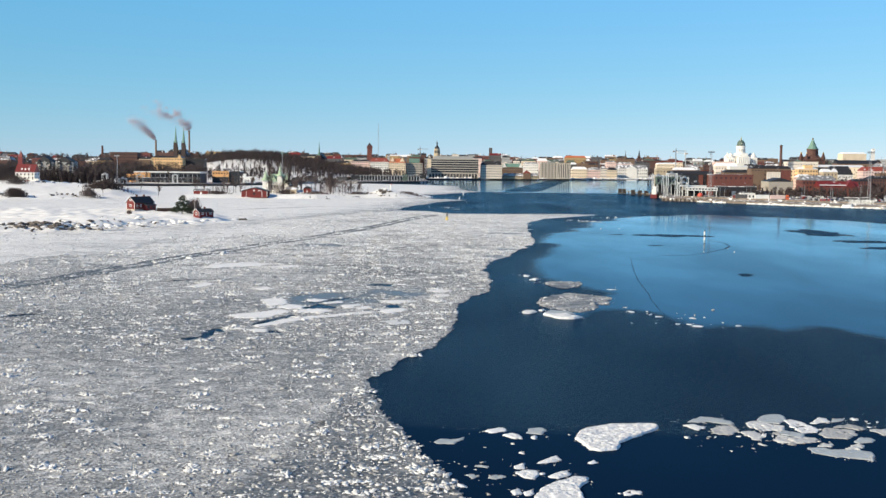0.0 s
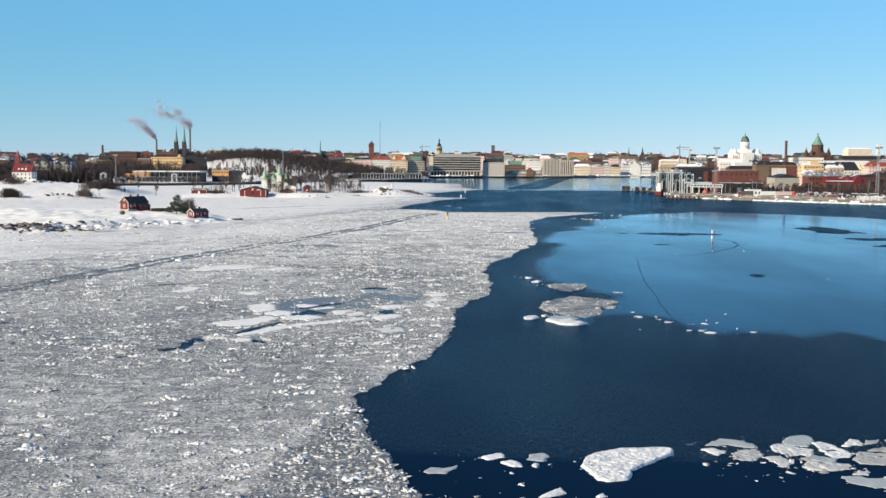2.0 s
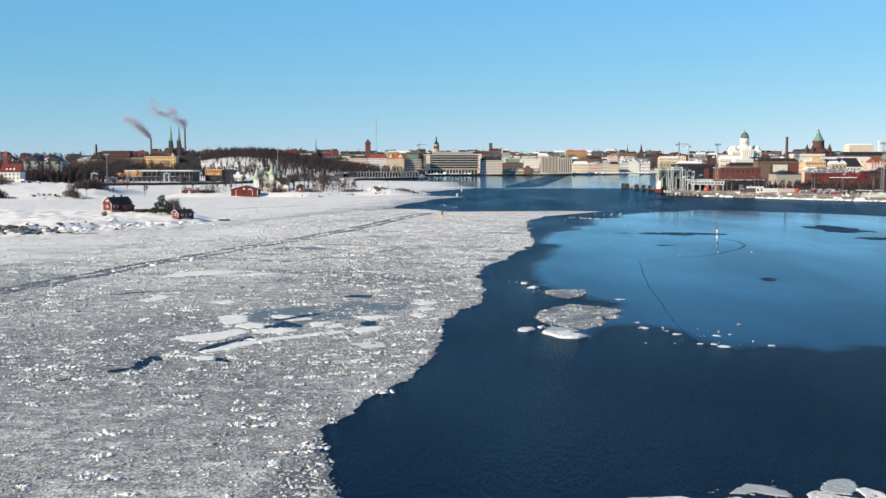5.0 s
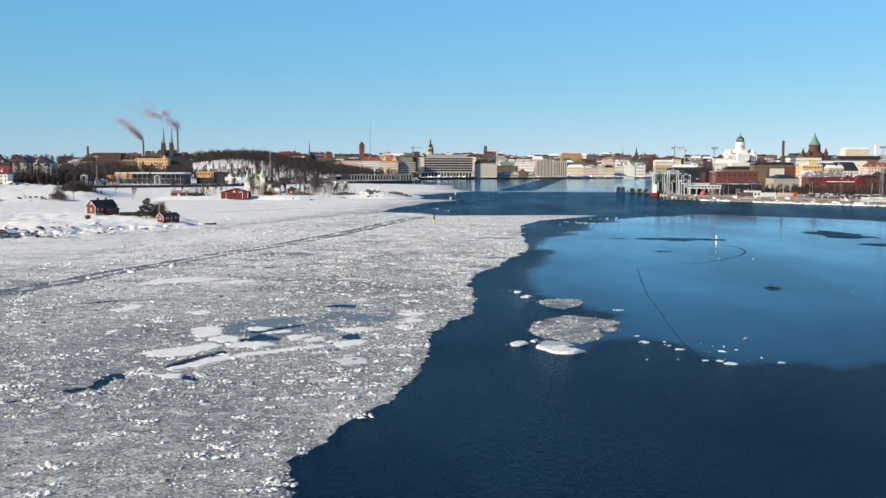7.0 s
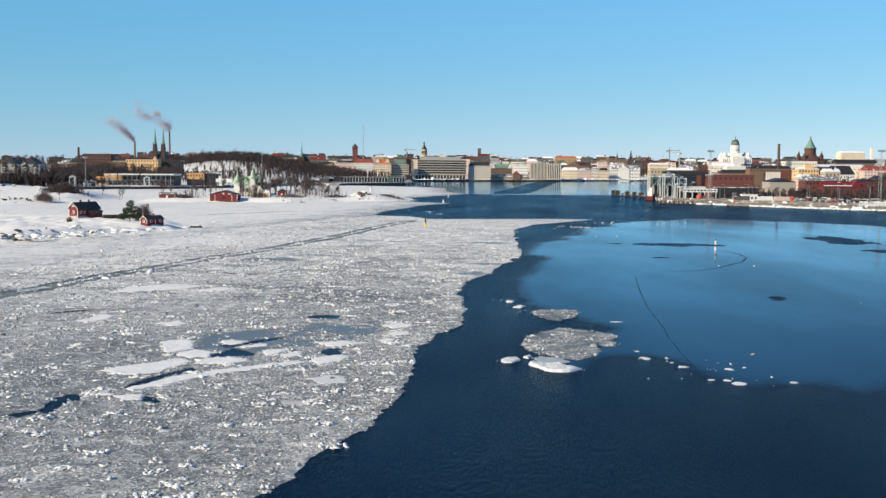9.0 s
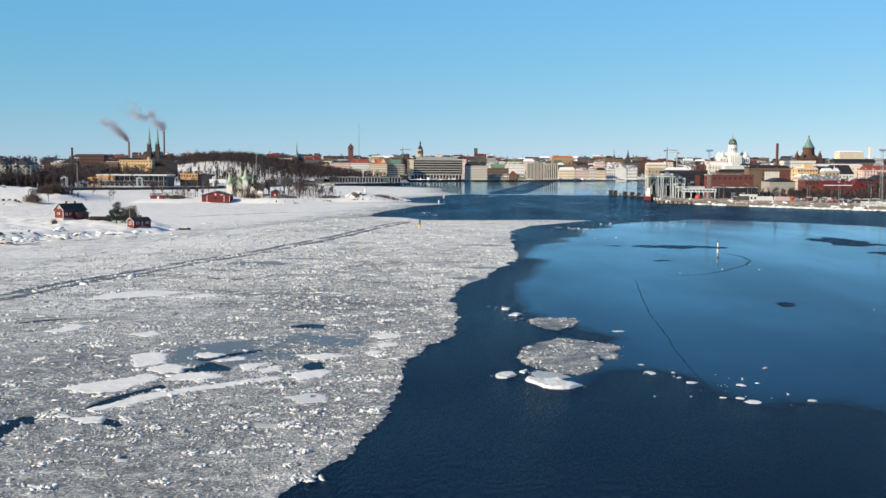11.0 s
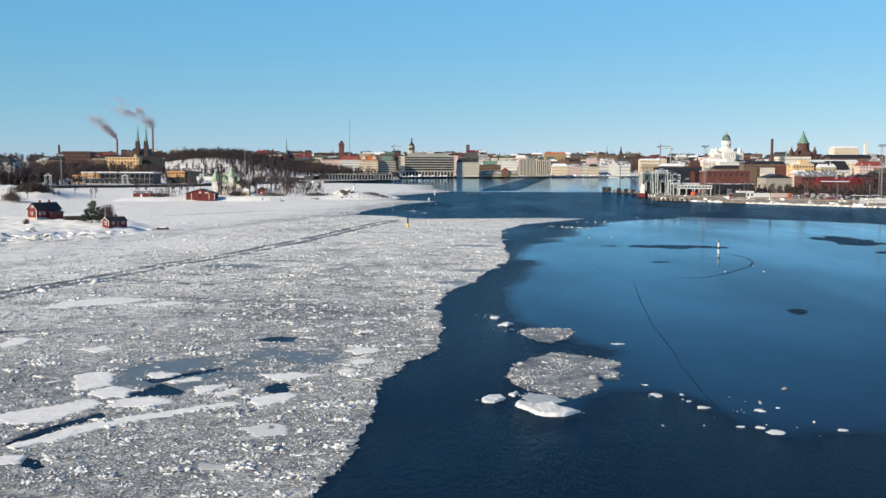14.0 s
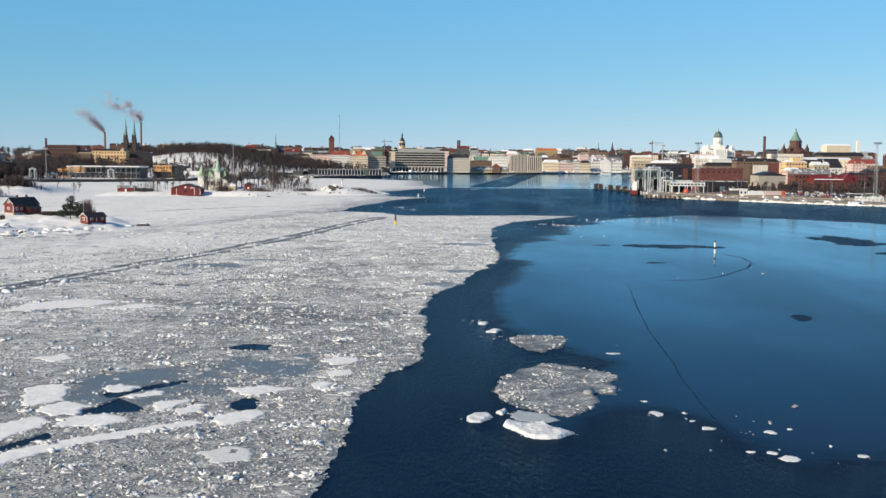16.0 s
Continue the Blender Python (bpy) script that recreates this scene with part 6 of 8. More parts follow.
part("spire", Form().lathe(0, 15, [(31, 8.2), (34, 6.2), (37.5, 4.4), (41, 2.8), (43, 1.9), (44.5, 1.3)], 12), ROOFS["green"], b, "verdigris spire roof")
part("cupola", Form().lathe(0, 15, [(44.5, 0.8), (46, 1.2), (47, 0.8), (48.5, 0.2)], 10), GOLD, b)
for px, py in ((-12, 3), (12, 3), (-12, 28), (12, 28), (-17, 15), (17, 15)):
    tu = part("turret", Form().lathe(px, py, [(8, 2.6), (18, 2.4), (18.4, 2.9), (21, 1.6), (24, 0.5)], 8), WALLS["dark_brick"], b)
    part("tip", Form().lathe(px, py, [(23.6, 0.5), (25, 0.9), (26.5, 0.2)], 8), GOLD, tu)

b = thing("twin_spired_church", (-552, 2050, ground(-552, 2050) - 1), "dark brick church with two green copper spires", "church")
gz = 51.4 - b.location.z
part("nave", Form().box(-9, 6, -2, 9, 50, gz - 13), WALLS["church"], b)
part("roof", Form().gable(-9.5, 5.5, 9.5, 50, gz - 13, 9, "y"), ROOFS["black"], b)
for px in (-7.5, 7.5):
    tw = part("tower", Form().box(px - 3.6, 0, -2, px + 3.6, 7.2, gz + 3), WALLS["church"], b)
    for dx in (-3.0, 3.0):
        part("pinnacle", Form().lathe(px + dx, 1, [(gz + 3, 0.8), (gz + 6, 0.7), (gz + 13, 0.1)], 6), WALLS["church"], tw)
    part("belfry", Form().lathe(px, 3.6, [(gz + 3, 3.6), (gz + 9, 3.3)], 8), WALLS["church"], tw)
    part("spire", Form().lathe(px, 3.6, [(gz + 9, 3.4), (gz + 14, 2.4), (gz + 39, 0.2)], 8), ROOFS["green"], tw, "verdigris spire")


def chimney(x, y, top, r, mat, label):
    z = float(ground(x, y))
    t = thing("factory_chimney", (x, y, z - 1), label, "chimney")
    h = top - z + 1
    part("shaft", Form().lathe(0, 0, [(0, r * 1.3), (h * 0.97, r), (h * 0.97, r * 1.12), (h, r * 1.12)], 12), mat, t)
    part("flue", Form().lathe(0, 0, [(h, r * 0.8), (h + 0.4, r * 0.8)], 10), WALLS["dark"], t)
    return t


chimney(-599, 2060, 65, 1.6, WALLS["brown"], "short dark factory chimney with smoke")
chimney(-558.7, 2150, 86, 1.6, WALLS["brown"], "tall brown brick chimney with smoke")
chimney(-647, 1900, 51.5, 1.7, WALLS["dark_brick"], "dark chimney above the roofs")
chimney(416.6, 1490, 56.8, 1.6, WALLS["dark_brick"], "dark red brick chimney")


def steeple(name, x, y, z1, top, w, wall, roofing, label, stages=0.45):
    z = float(ground(x, y)) - 1
    t = thing(name, (x, y, z), label, "tower")
    part("tower", Form().box(-w, -w, 0, w, w, z1 - z), WALLS[wall], t)
    part("cornice", Form().box(-w - 0.4, -w - 0.4, z1 - z - 0.8, w + 0.4, w + 0.4, z1 - z), WALLS[wall], t)
    part("spire", Form().lathe(0, 0, [(z1 - z, w * 1.05), (z1 - z + (top - z1) * 0.12, w * stages), (top - z, 0.12)], 8), ROOFS[roofing], t)
    part("window", Form().box(-w * 0.4, -w - 0.1, z1 - z - 6, w * 0.4, -w + 0.1, z1 - z - 2), GLASS, t)
    return t


t = steeple("church_spire", -245.6, 1750, 38, 61, 2.8, "dark_brick", "green", "slim dark church spire", 0.5)
part("nave", Form().gable(-9, 3, 9, 30, 20, 9, "y"), ROOFS["black"], t)
part("nave_wall", Form().box(-8.6, 3, 0, 8.6, 30, 20), WALLS["dark_brick"], t)
t = steeple("watch_tower", -201.7, 2150, 60, 66, 4.6, "brick", "black", "square red brick watch tower", 0.9)
part("gallery", Form().box(-5.6, -5.6, 56 - t.location.z, 5.6, 5.6, 57.5 - t.location.z), WALLS["brick"], t)
t = thing("domed_tower", (-67.5, 2100, ground(-67, 2100) - 1), "pale round tower with a dark cupola and lantern", "tower")
dz = 40.4 - t.location.z
part("drum", Form().lathe(0, 0, [(0, 6.5), (dz + 5, 6.2), (dz + 13, 5.6), (dz + 14, 6.0), (dz + 14.4, 5.2)], 14), WALLS["beige"], t)
part("dome", Form().lathe(0, 0, [(dz + 14.4, 5.0), (dz + 17, 4.0), (dz + 19.5, 2.4), (dz + 20.5, 1.5), (dz + 24, 1.2), (dz + 24.6, 1.6), (dz + 30, 0.1)], 14), ROOFS["black"], t)
for k in range(5):
    part("window", Form().box(-4.6 + k * 2.1, -6.1, dz + 6, -3.6 + k * 2.1, -4, dz + 11), GLASS, t)
part("body", Form().box(-20, 2, 0, 20, 22, dz - 1), WALLS["pale"], t)
building("tower_block", "tall dark tower on the skyline", 38.5, 46, 2500, 7, 62, "slate_wall", "flat", "black", 1, 0, 0, category="tower")
steeple("church_spire", 349, 2500, 46, 61, 2.6, "brown", "black", "dark pointed spire on the skyline")
steeple("church_spire", 372, 2450, 47, 61, 3.0, "dark_brick", "black", "dark red pointed spire on the skyline", 0.75)


def mast(name, x, y, z0, top, w, label, arms=True, legs=3, heads=True):
    """A lattice mast with a ring of lamps."""
    t = thing(name, (x, y, z0), label, "mast")
    h = top - z0
    corner = [(w * math.cos(a), w * math.sin(a)) for a in [2 * math.pi * k / legs + 0.4 for k in range(legs)]]
    for cx, cy in corner:
        part("leg", Form().tube((cx, cy, -0.3), (cx * 0.6, cy * 0.6, h), 0.13, 0.1, 5), GREY_STEEL, t)
    f = Form()
    steps = max(6, int(h / 2.2))
    for k in range(steps):
        for i in range(legs):
            a, b_ = corner[i], corner[(i + 1) % legs]
            s0, s1 = 1 - 0.4 * k / steps, 1 - 0.4 * (k + 1) / steps
            f.tube((a[0] * s0, a[1] * s0, h * k / steps), (b_[0] * s1, b_[1] * s1, h * (k + 1) / steps), 0.06, 0.06, 4, False)
    part("bracing", f, GREY_STEEL, t, kind="stuff")
    if heads:
        part("platform", Form().box(-2.6, -0.6, h - 0.2, 2.6, 0.6, h + 0.2), GREY_STEEL, t)
        for k in range(5):
            part("floodlight", Form().box(-2.5 + k * 1.1, -0.9, h + 0.2, -1.8 + k * 1.1, -0.4, h + 1.2), GREY_STEEL, t)
    return t


mast("light_mast", 195.6, 905, QUAY, 39.5, 1.4, "tall steel lattice light mast on the quay")
mast("light_mast", 298.5, 830, QUAY, 39.5, 1.4, "tall steel lattice light mast on the quay")
mast("light_mast", -252.8, 1450, level(-252.8, 1450), 40, 0.6, "slim steel light mast by the port")
mast("light_mast", -380, 1160, QUAY, 32, 0.55, "slim steel light mast by the port")
mast("radio_mast", -163.3, 1900, ground(-163, 1900), 95, 1.1, "very tall thin radio mast", heads=False)
mast("light_mast", 560, 1900, ground(560, 1900), 44, 1.2, "light mast behind the cathedral")


def tower_crane(x, y, z0, top, reach, turn, label):
    t = thing("tower_crane", (x, y, z0), label, "crane", turn=turn)
    h = top - z0
    part("tower", Form().box(-0.7, -0.7, 0, 0.7, 0.7, h), GREY_STEEL, t)
    part("jib", Form().box(-reach * 0.3, -0.5, h, reach, 0.5, h + 1.0), GREY_STEEL, t)
    part("apex", Form().hip(-0.8, -0.8, 0.8, 0.8, h + 1, 5, 0.75), GREY_STEEL, t)
    part("counterweight", Form().box(-reach * 0.3, -0.9, h - 1.6, -reach * 0.3 + 3, 0.9, h), CONCRETE, t)
    part("cab", Form().box(0.8, -0.8, h - 2, 2.4, 0.8, h), WHITE_PAINT, t)


tower_crane(318, 1720, ground(318, 1720), 50, 16, 5, "distant tower crane above the roofs")
tower_crane(336, 1735, ground(336, 1735), 47, 12, 160, "distant tower crane with a short jib")
tower_crane(-98, 2060, ground(-98, 2060), 53, 15, 5, "distant tower crane over the town")


def plume(name, points, count, seed, label):
    """Smoke from a chimney: a drift of countless small flecks, thick at the flue and thin at its end."""
    r = np.random.RandomState(seed)
    q = np.array(points, float)
    u = np.sort(r.uniform(0, len(q) - 1.001, count * 3))
    i, f = u.astype(int), u - u.astype(int)
    c = q[i] * (1 - f)[:, None] + q[i + 1] * f[:, None]
    off = r.normal(0, 0.46, (len(u), 3)) * c[:, 3:]
    x, y, z = c[:, 0] + off[:, 0], c[:, 1] + off[:, 1], c[:, 2] + off[:, 2]
    ok = (fbm(x, z, 11, 4) + 0.30 - 0.10 * u + r.uniform(-0.25, 0.25, len(u))) > 0
    x, y, z = x[ok][:count * 2], y[ok][:count * 2], z[ok][:count * 2]
    ob = lumps(name, x, y, z, r.uniform(0.25, 0.6, len(x)), np.full(len(x), 0.5), SMOKE, seed)
    return tagged(ob, label, "smoke", kind="stuff")


plume("chimney_smoke", [(-559, 2150, 88, 3), (-565, 2150, 98, 11), (-576, 2150, 110, 15), (-590, 2150, 117, 12), (-612, 2150, 121, 15), (-632, 2150, 134, 15), (-648, 2150, 140, 12)], 9000, 3, "thin lilac-grey smoke drifting from a tall chimney")
plume("chimney_smoke", [(-600, 2060, 66, 2.5), (-607, 2060, 74, 6), (-618, 2060, 84, 8), (-630, 2060, 95, 12), (-648, 2060, 101, 14), (-668, 2060, 103, 13)], 4200, 4, "thin grey smoke drifting from a short chimney")

# ---- trees ----
def branch(f, a, d, length, rad, depth, r, spread, pale=None):
    b_ = (a[0] + d[0] * length, a[1] + d[1] * length, a[2] + d[2] * length)
    f.tube(a, b_, rad, rad * 0.6, 4 if depth > 1 else 3, False)
    if depth == 0:
        return
    for k in range(r.choice([2, 3, 3]) if depth > 1 else 3):
        t = r.uniform(0.4, 1.0)
        p = tuple(a[i] + (b_[i] - a[i]) * t for i in range(3))
        q = Vector((d[0] + r.uniform(-spread, spread), d[1] + r.uniform(-spread, spread), d[2] + r.uniform(-0.25, 0.35))).normalized()
        branch(f, p, tuple(q), length * r.uniform(0.5, 0.8), max(rad * 0.6, 0.06), depth - 1, r, spread)


def bare_tree(name, height, seed, mat, spread=0.6, depth=4):
    """A leafless tree: trunk, and a crown of limbs and twigs. Returns meshes."""
    r = random.Random(seed)
    trunk, crown = Form(), Form()
    trunk.tube((0, 0, -0.4), (r.uniform(-.2, .2), r.uniform(-.2, .2), height * 0.45), height * 0.022, height * 0.014, 6)
    trunk.tube((0, 0, height * 0.44), (r.uniform(-.4, .4), r.uniform(-.4, .4), height * 0.8), height * 0.014, height * 0.006, 5)
    for k in range(9):
        z = height * r.uniform(0.3, 0.75)
        a = r.uniform(0, 6.28)
        branch(crown, (0, 0, z), tuple(Vector((math.cos(a) * spread, math.sin(a) * spread, 1.0)).normalized()), height * r.uniform(0.16, 0.28), height * 0.009, depth - 1, r, 0.7)
    return trunk.mesh("trunk", mat), crown.mesh("crown", mat)


TREE_KINDS = [bare_tree("t", 9, 11, PALE_BARK), bare_tree("t", 10, 12, BARK), bare_tree("t", 8, 13, PALE_BARK, 0.45), bare_tree("t", 9, 14, BARK, 0.8)]


def plant(x, y, kind, scale, label, group):
    t = thing("bare_tree", (x, y, level(x, y) - 0.1), label, "tree", group)
    t.scale = (scale, scale, scale)
    t.rotation_euler = (0, 0, (x * 7.3 + y) % 6.28)
    trunk, crown = TREE_KINDS[kind]
    part("trunk", trunk, None, t)
    part("crown", crown, None, t)
    return t


r = random.Random(5)
for k in range(84):
    x = r.uniform(-172, -92) if k < 72 else r.uniform(-225, -185)
    y = r.uniform(868, 950)
    s = r.choice([0.8, 1.0, 1.2, 1.4, 1.6]) * (1.0 if x < -104 else 0.6)
    if abs(x + 134) < 6 and y < 904:      # kept open before the hut
        continue
    plant(x, y, r.choice([0, 2, 0, 2, 1]), s, "leafless birch standing in the island's snow" if s > 0.7 else "small leafless birch on the snowy island", "island birches")
for x, y, s in ((-232, 800, 0.7), (-270, 790, 0.8), (-280, 840, 0.9), (-262, 855, 0.7), (-345, 780, 0.5), (-284, 812, 0.7), (-252, 870, 0.8)):
    plant(x, y, 1, s, "leafless tree on the snowy islet", "islet trees")


def bush(name, cx, cy, wide, deep, high, seed, mat, label, n=160):
    """A tangle of bare stems."""
    r_ = random.Random(seed)
    f = Form()
    z = level(cx, cy)
    for k in range(n):
        a, b_ = r_.gauss(0, 0.4) * wide / 2, r_.gauss(0, 0.4) * deep / 2
        h = high * r_.uniform(0.4, 1.0) * max(0.35, 1 - abs(a) / wide)
        zz = level(cx + a, cy + b_) - z
        f.tube((a, b_, zz - 0.2), (a + r_.uniform(-.5, .5) * h * 0.6, b_ + r_.uniform(-.5, .5) * h * 0.6, zz + h), 0.09, 0.04, 3, False)
        for j in range(3):
            u = r_.uniform(0.3, 0.8)
            f.tube((a, b_, zz + h * u), (a + r_.uniform(-.6, .6) * h * 0.5, b_ + r_.uniform(-.6, .6) * h * 0.5, zz + h * r_.uniform(0.7, 1.05)), 0.06, 0.03, 3, False)
    ob = part(name, f, mat)
    ob.location = (cx, cy, z)
    return tagged(ob, label, "bush")


bush("bush", -137.5, 533, 7, 4, 8.0, 1, PALE_BARK, "tall bare brown bush beside the spruce", 260)
bush("bush", -154, 540, 10, 4, 2.2, 2, BARK, "low dark bush beside the cottage")
bush("bush", -164, 515, 3, 2, 3.0, 3, PALE_BARK, "thin bare bush in the snow", 40)
bush("bush", -200, 850, 22, 8, 3.6, 4, BARK, "bare shrubs round the small red shed", 260)
bush("bush", -125, 872, 36, 8, 3.0, 5, PALE_BARK, "bare shrubs along the island ridge", 300)
bush("bush", -92, 880, 26, 8, 2.6, 6, PALE_BARK, "bare shrubs on the island point", 240)
bush("bush", -52, 896, 28, 8, 2.6, 7, PALE_BARK, "low bare shrubs on the snowy point", 300)
bush("bush", -281, 792, 15, 8, 7.0, 8, PALE_BARK, "bare thicket on the snowy islet", 240)
bush("bush", -325, 768, 18, 6, 7.5, 9, BARK, "dense dark thicket on the islet shore", 500)
bush("bush", -284, 836, 36, 12, 8, 10, BARK, "dark bare thicket on the islet", 700)
bush("bush", -148, 866, 16, 6, 5, 11, BARK, "bare shrubs by the pale shed", 200)
bush("bush", -418, 984, 30, 8, 8.0, 13, BARK, "bare trees and shrubs before the villa", 220)
bush("bush", -405, 960, 26, 10, 6.0, 14, BARK, "dark shrubs on the islet ridge", 200)
bush("bush", -340, 800, 16, 8, 2.4, 12, BARK, "thin bare shrubs on the snow slope", 50)

for k, (cx, cy, wd, n, h) in enumerate([(-166, 905, 22, 80, 12), (-116, 900, 26, 60, 13), (-100, 895, 30, 40, 11), (-160, 890, 20, 50, 11), (-205, 880, 26, 50, 9), (-118, 925, 50, 50, 12)]):
    bush("thicket", cx, cy, wd, 24, h, 70 + k, PALE_BARK if k % 2 else BARK, "tall bare birch thicket on the snowy island", n)["kind"] = "stuff"
sp = thing("spruce", (-143, 531, level(-143, 531)), "dark green bushy spruce in the snow", "tree")
part("trunk", Form().tube((0, 0, -0.4), (0, 0, 7.4), 0.22, 0.05, 6), BARK, sp)
f = Form()
r = random.Random(8)
for cx, cy, cz_, rad, n in ((0, 0, 2.6, 2.4, 420), (-2.0, 0.3, 1.8, 1.7, 260), (2.0, -0.3, 2.0, 1.8, 280), (0.6, 0.2, 4.8, 1.9, 300), (-0.7, 0, 4.3, 1.6, 220), (0.1, 0.1, 6.6, 1.2, 160), (-3.2, 0, 1.0, 1.2, 120), (0.5, 0, 7.7, 0.6, 60)):
    for k in range(n):
        d = Vector((r.gauss(0, 1), r.gauss(0, 1), r.gauss(0, 1))).normalized() * rad * r.uniform(0.3, 1.0) ** 0.5
        x, y, z = cx + d.x, cy + d.y, max(0.1, cz_ + d.z * 0.8)
        l = r.uniform(0.35, 0.8)
        f.tube((x, y, z), (x + d.x / rad * l, y + d.y / rad * l, z + r.uniform(-0.1, 0.4)), 0.13, 0.02, 3)
part("crown", f, NEEDLES, sp)
sp.scale = (1.35, 1.2, 1.12)


def woods(name, spots, seed, label, mat=WOODS):
    """Far leafless woods as one mesh of many stems and twigs."""
    r_ = random.Random(seed)
    f = Form()
    for cx, cy, sx, sy, n, high in spots:
        for k in range(n):
            x_, y_ = r_.gauss(cx, sx), r_.gauss(cy, sy)
            if abs(x_ + 340) < 36 + 12 * math.sin(y_ * 0.07) and 1490 < y_ < 1592 and r_.random() < 0.78:      # the open snow slope
                continue
            if float(inside(np.array([x_]), np.array([y_]), MAINLAND)[0]) < 6:
                continue
            z, h = float(ground(x_, y_)), high * r_.uniform(0.55, 1.1)
            f.tube((x_, y_, z - 0.5), (x_ + r_.uniform(-.6, .6), y_, z + h), 0.4, 0.12, 3, False)
            for j in range(34):
                u = r_.uniform(0.25, 0.9)
                a, l = r_.uniform(0, 6.28), h * r_.uniform(0.12, 0.30)
                p = (x_ + r_.uniform(-.1, .1) * h, y_ + r_.uniform(-.1, .1) * h, z + h * u)
                f.tube(p, (p[0] + math.cos(a) * l * 0.8, p[1] + math.sin(a) * l * 0.8, p[2] + l * r_.uniform(0.3, 0.9)), 0.22, 0.08, 3, False)
    ob = part(name, f, mat)
    return tagged(ob, label, "trees", kind="stuff")


woods("hill_woods", [(-330, 1660, 85, 52, 800, 14), (-250, 1700, 50, 45, 330, 13), (-430, 1740, 60, 50, 220, 13)], 1, "dark leafless woods on the park hill")
woods("park_trees", [(-240, 1560, 40, 60, 230, 14), (-205, 1640, 30, 40, 170, 15), (-175, 1700, 30, 30, 120, 14), (-310, 1480, 30, 30, 60, 9), (-140, 1770, 40, 8, 40, 11)], 2, "bare park trees below the hill")
woods("street_trees", [(-560, 1340, 90, 40, 150, 20), (-470, 1425, 45, 20, 170, 21), (-600, 1260, 110, 40, 170, 20), (-415, 1410, 35, 25, 110, 17), (-458, 1176, 24, 6, 90, 8), (-420, 1190, 20, 8, 60, 12), (-490, 1200, 60, 18, 200, 19), (-560, 1185, 80, 14, 200, 18), (-400, 1215, 20, 10, 30, 9), (-310, 1520, 30, 25, 60, 9), (-370, 1440, 40, 25, 80, 12), (-445, 1168, 30, 8, 90, 13), (-330, 1320, 40, 16, 60, 9), (-452, 1462, 9, 6, 40, 15), (-384, 1470, 10, 6, 40, 14), (-490, 1462, 16, 6, 60, 17)], 3, "bare street trees among the houses")
woods("hillside_trees", [(-600, 1690, 130, 40, 130, 17), (-700, 1480, 90, 20, 120, 20), (-680, 1890, 140, 14, 170, 14), (-430, 2080, 70, 14, 110, 12), (-240, 1880, 60, 12, 80, 13), (-440, 1300, 40, 20, 60, 9)], 7, "bare trees between hillside houses")
woods("far_trees", [(60, 2440, 40, 20, 70, 16), (-150, 2130, 70, 12, 110, 16), (40, 2120, 60, 12, 60, 15), (160, 2080, 50, 12, 90, 16), (330, 2080, 60, 12, 90, 15), (420, 1880, 40, 10, 50, 12), (-60, 1950, 60, 8, 40, 13), (420, 2400, 60, 30, 30, 12), (0, 2290, 120, 15, 120, 17), (260, 2290, 140, 15, 160, 17), (480, 2290, 60, 15, 50, 15), (620, 2050, 60, 20, 60, 13)], 4, "bare trees among far roofs")
woods("quarter_trees", [(262, 938, 26, 9, 60, 6), (310, 905, 30, 10, 90, 6.5), (345, 900, 30, 14, 60, 7), (238, 950, 8, 5, 20, 7), (560, 1620, 60, 20, 60, 12), (515, 1580, 60, 20, 50, 10), (285, 985, 16, 5, 40, 8), (330, 985, 22, 5, 40, 7), (390, 1085, 30, 4, 60, 10), (300, 1180, 20, 6, 40, 10), (350, 1230, 30, 6, 40, 12), (262, 1120, 14, 8, 40, 12), (395, 1240, 40, 8, 60, 13), (460, 1270, 60, 10, 90, 14), (300, 1420, 50, 8, 60, 14), (430, 1420, 60, 10, 80, 15)], 6, "bare trees among the quay houses")


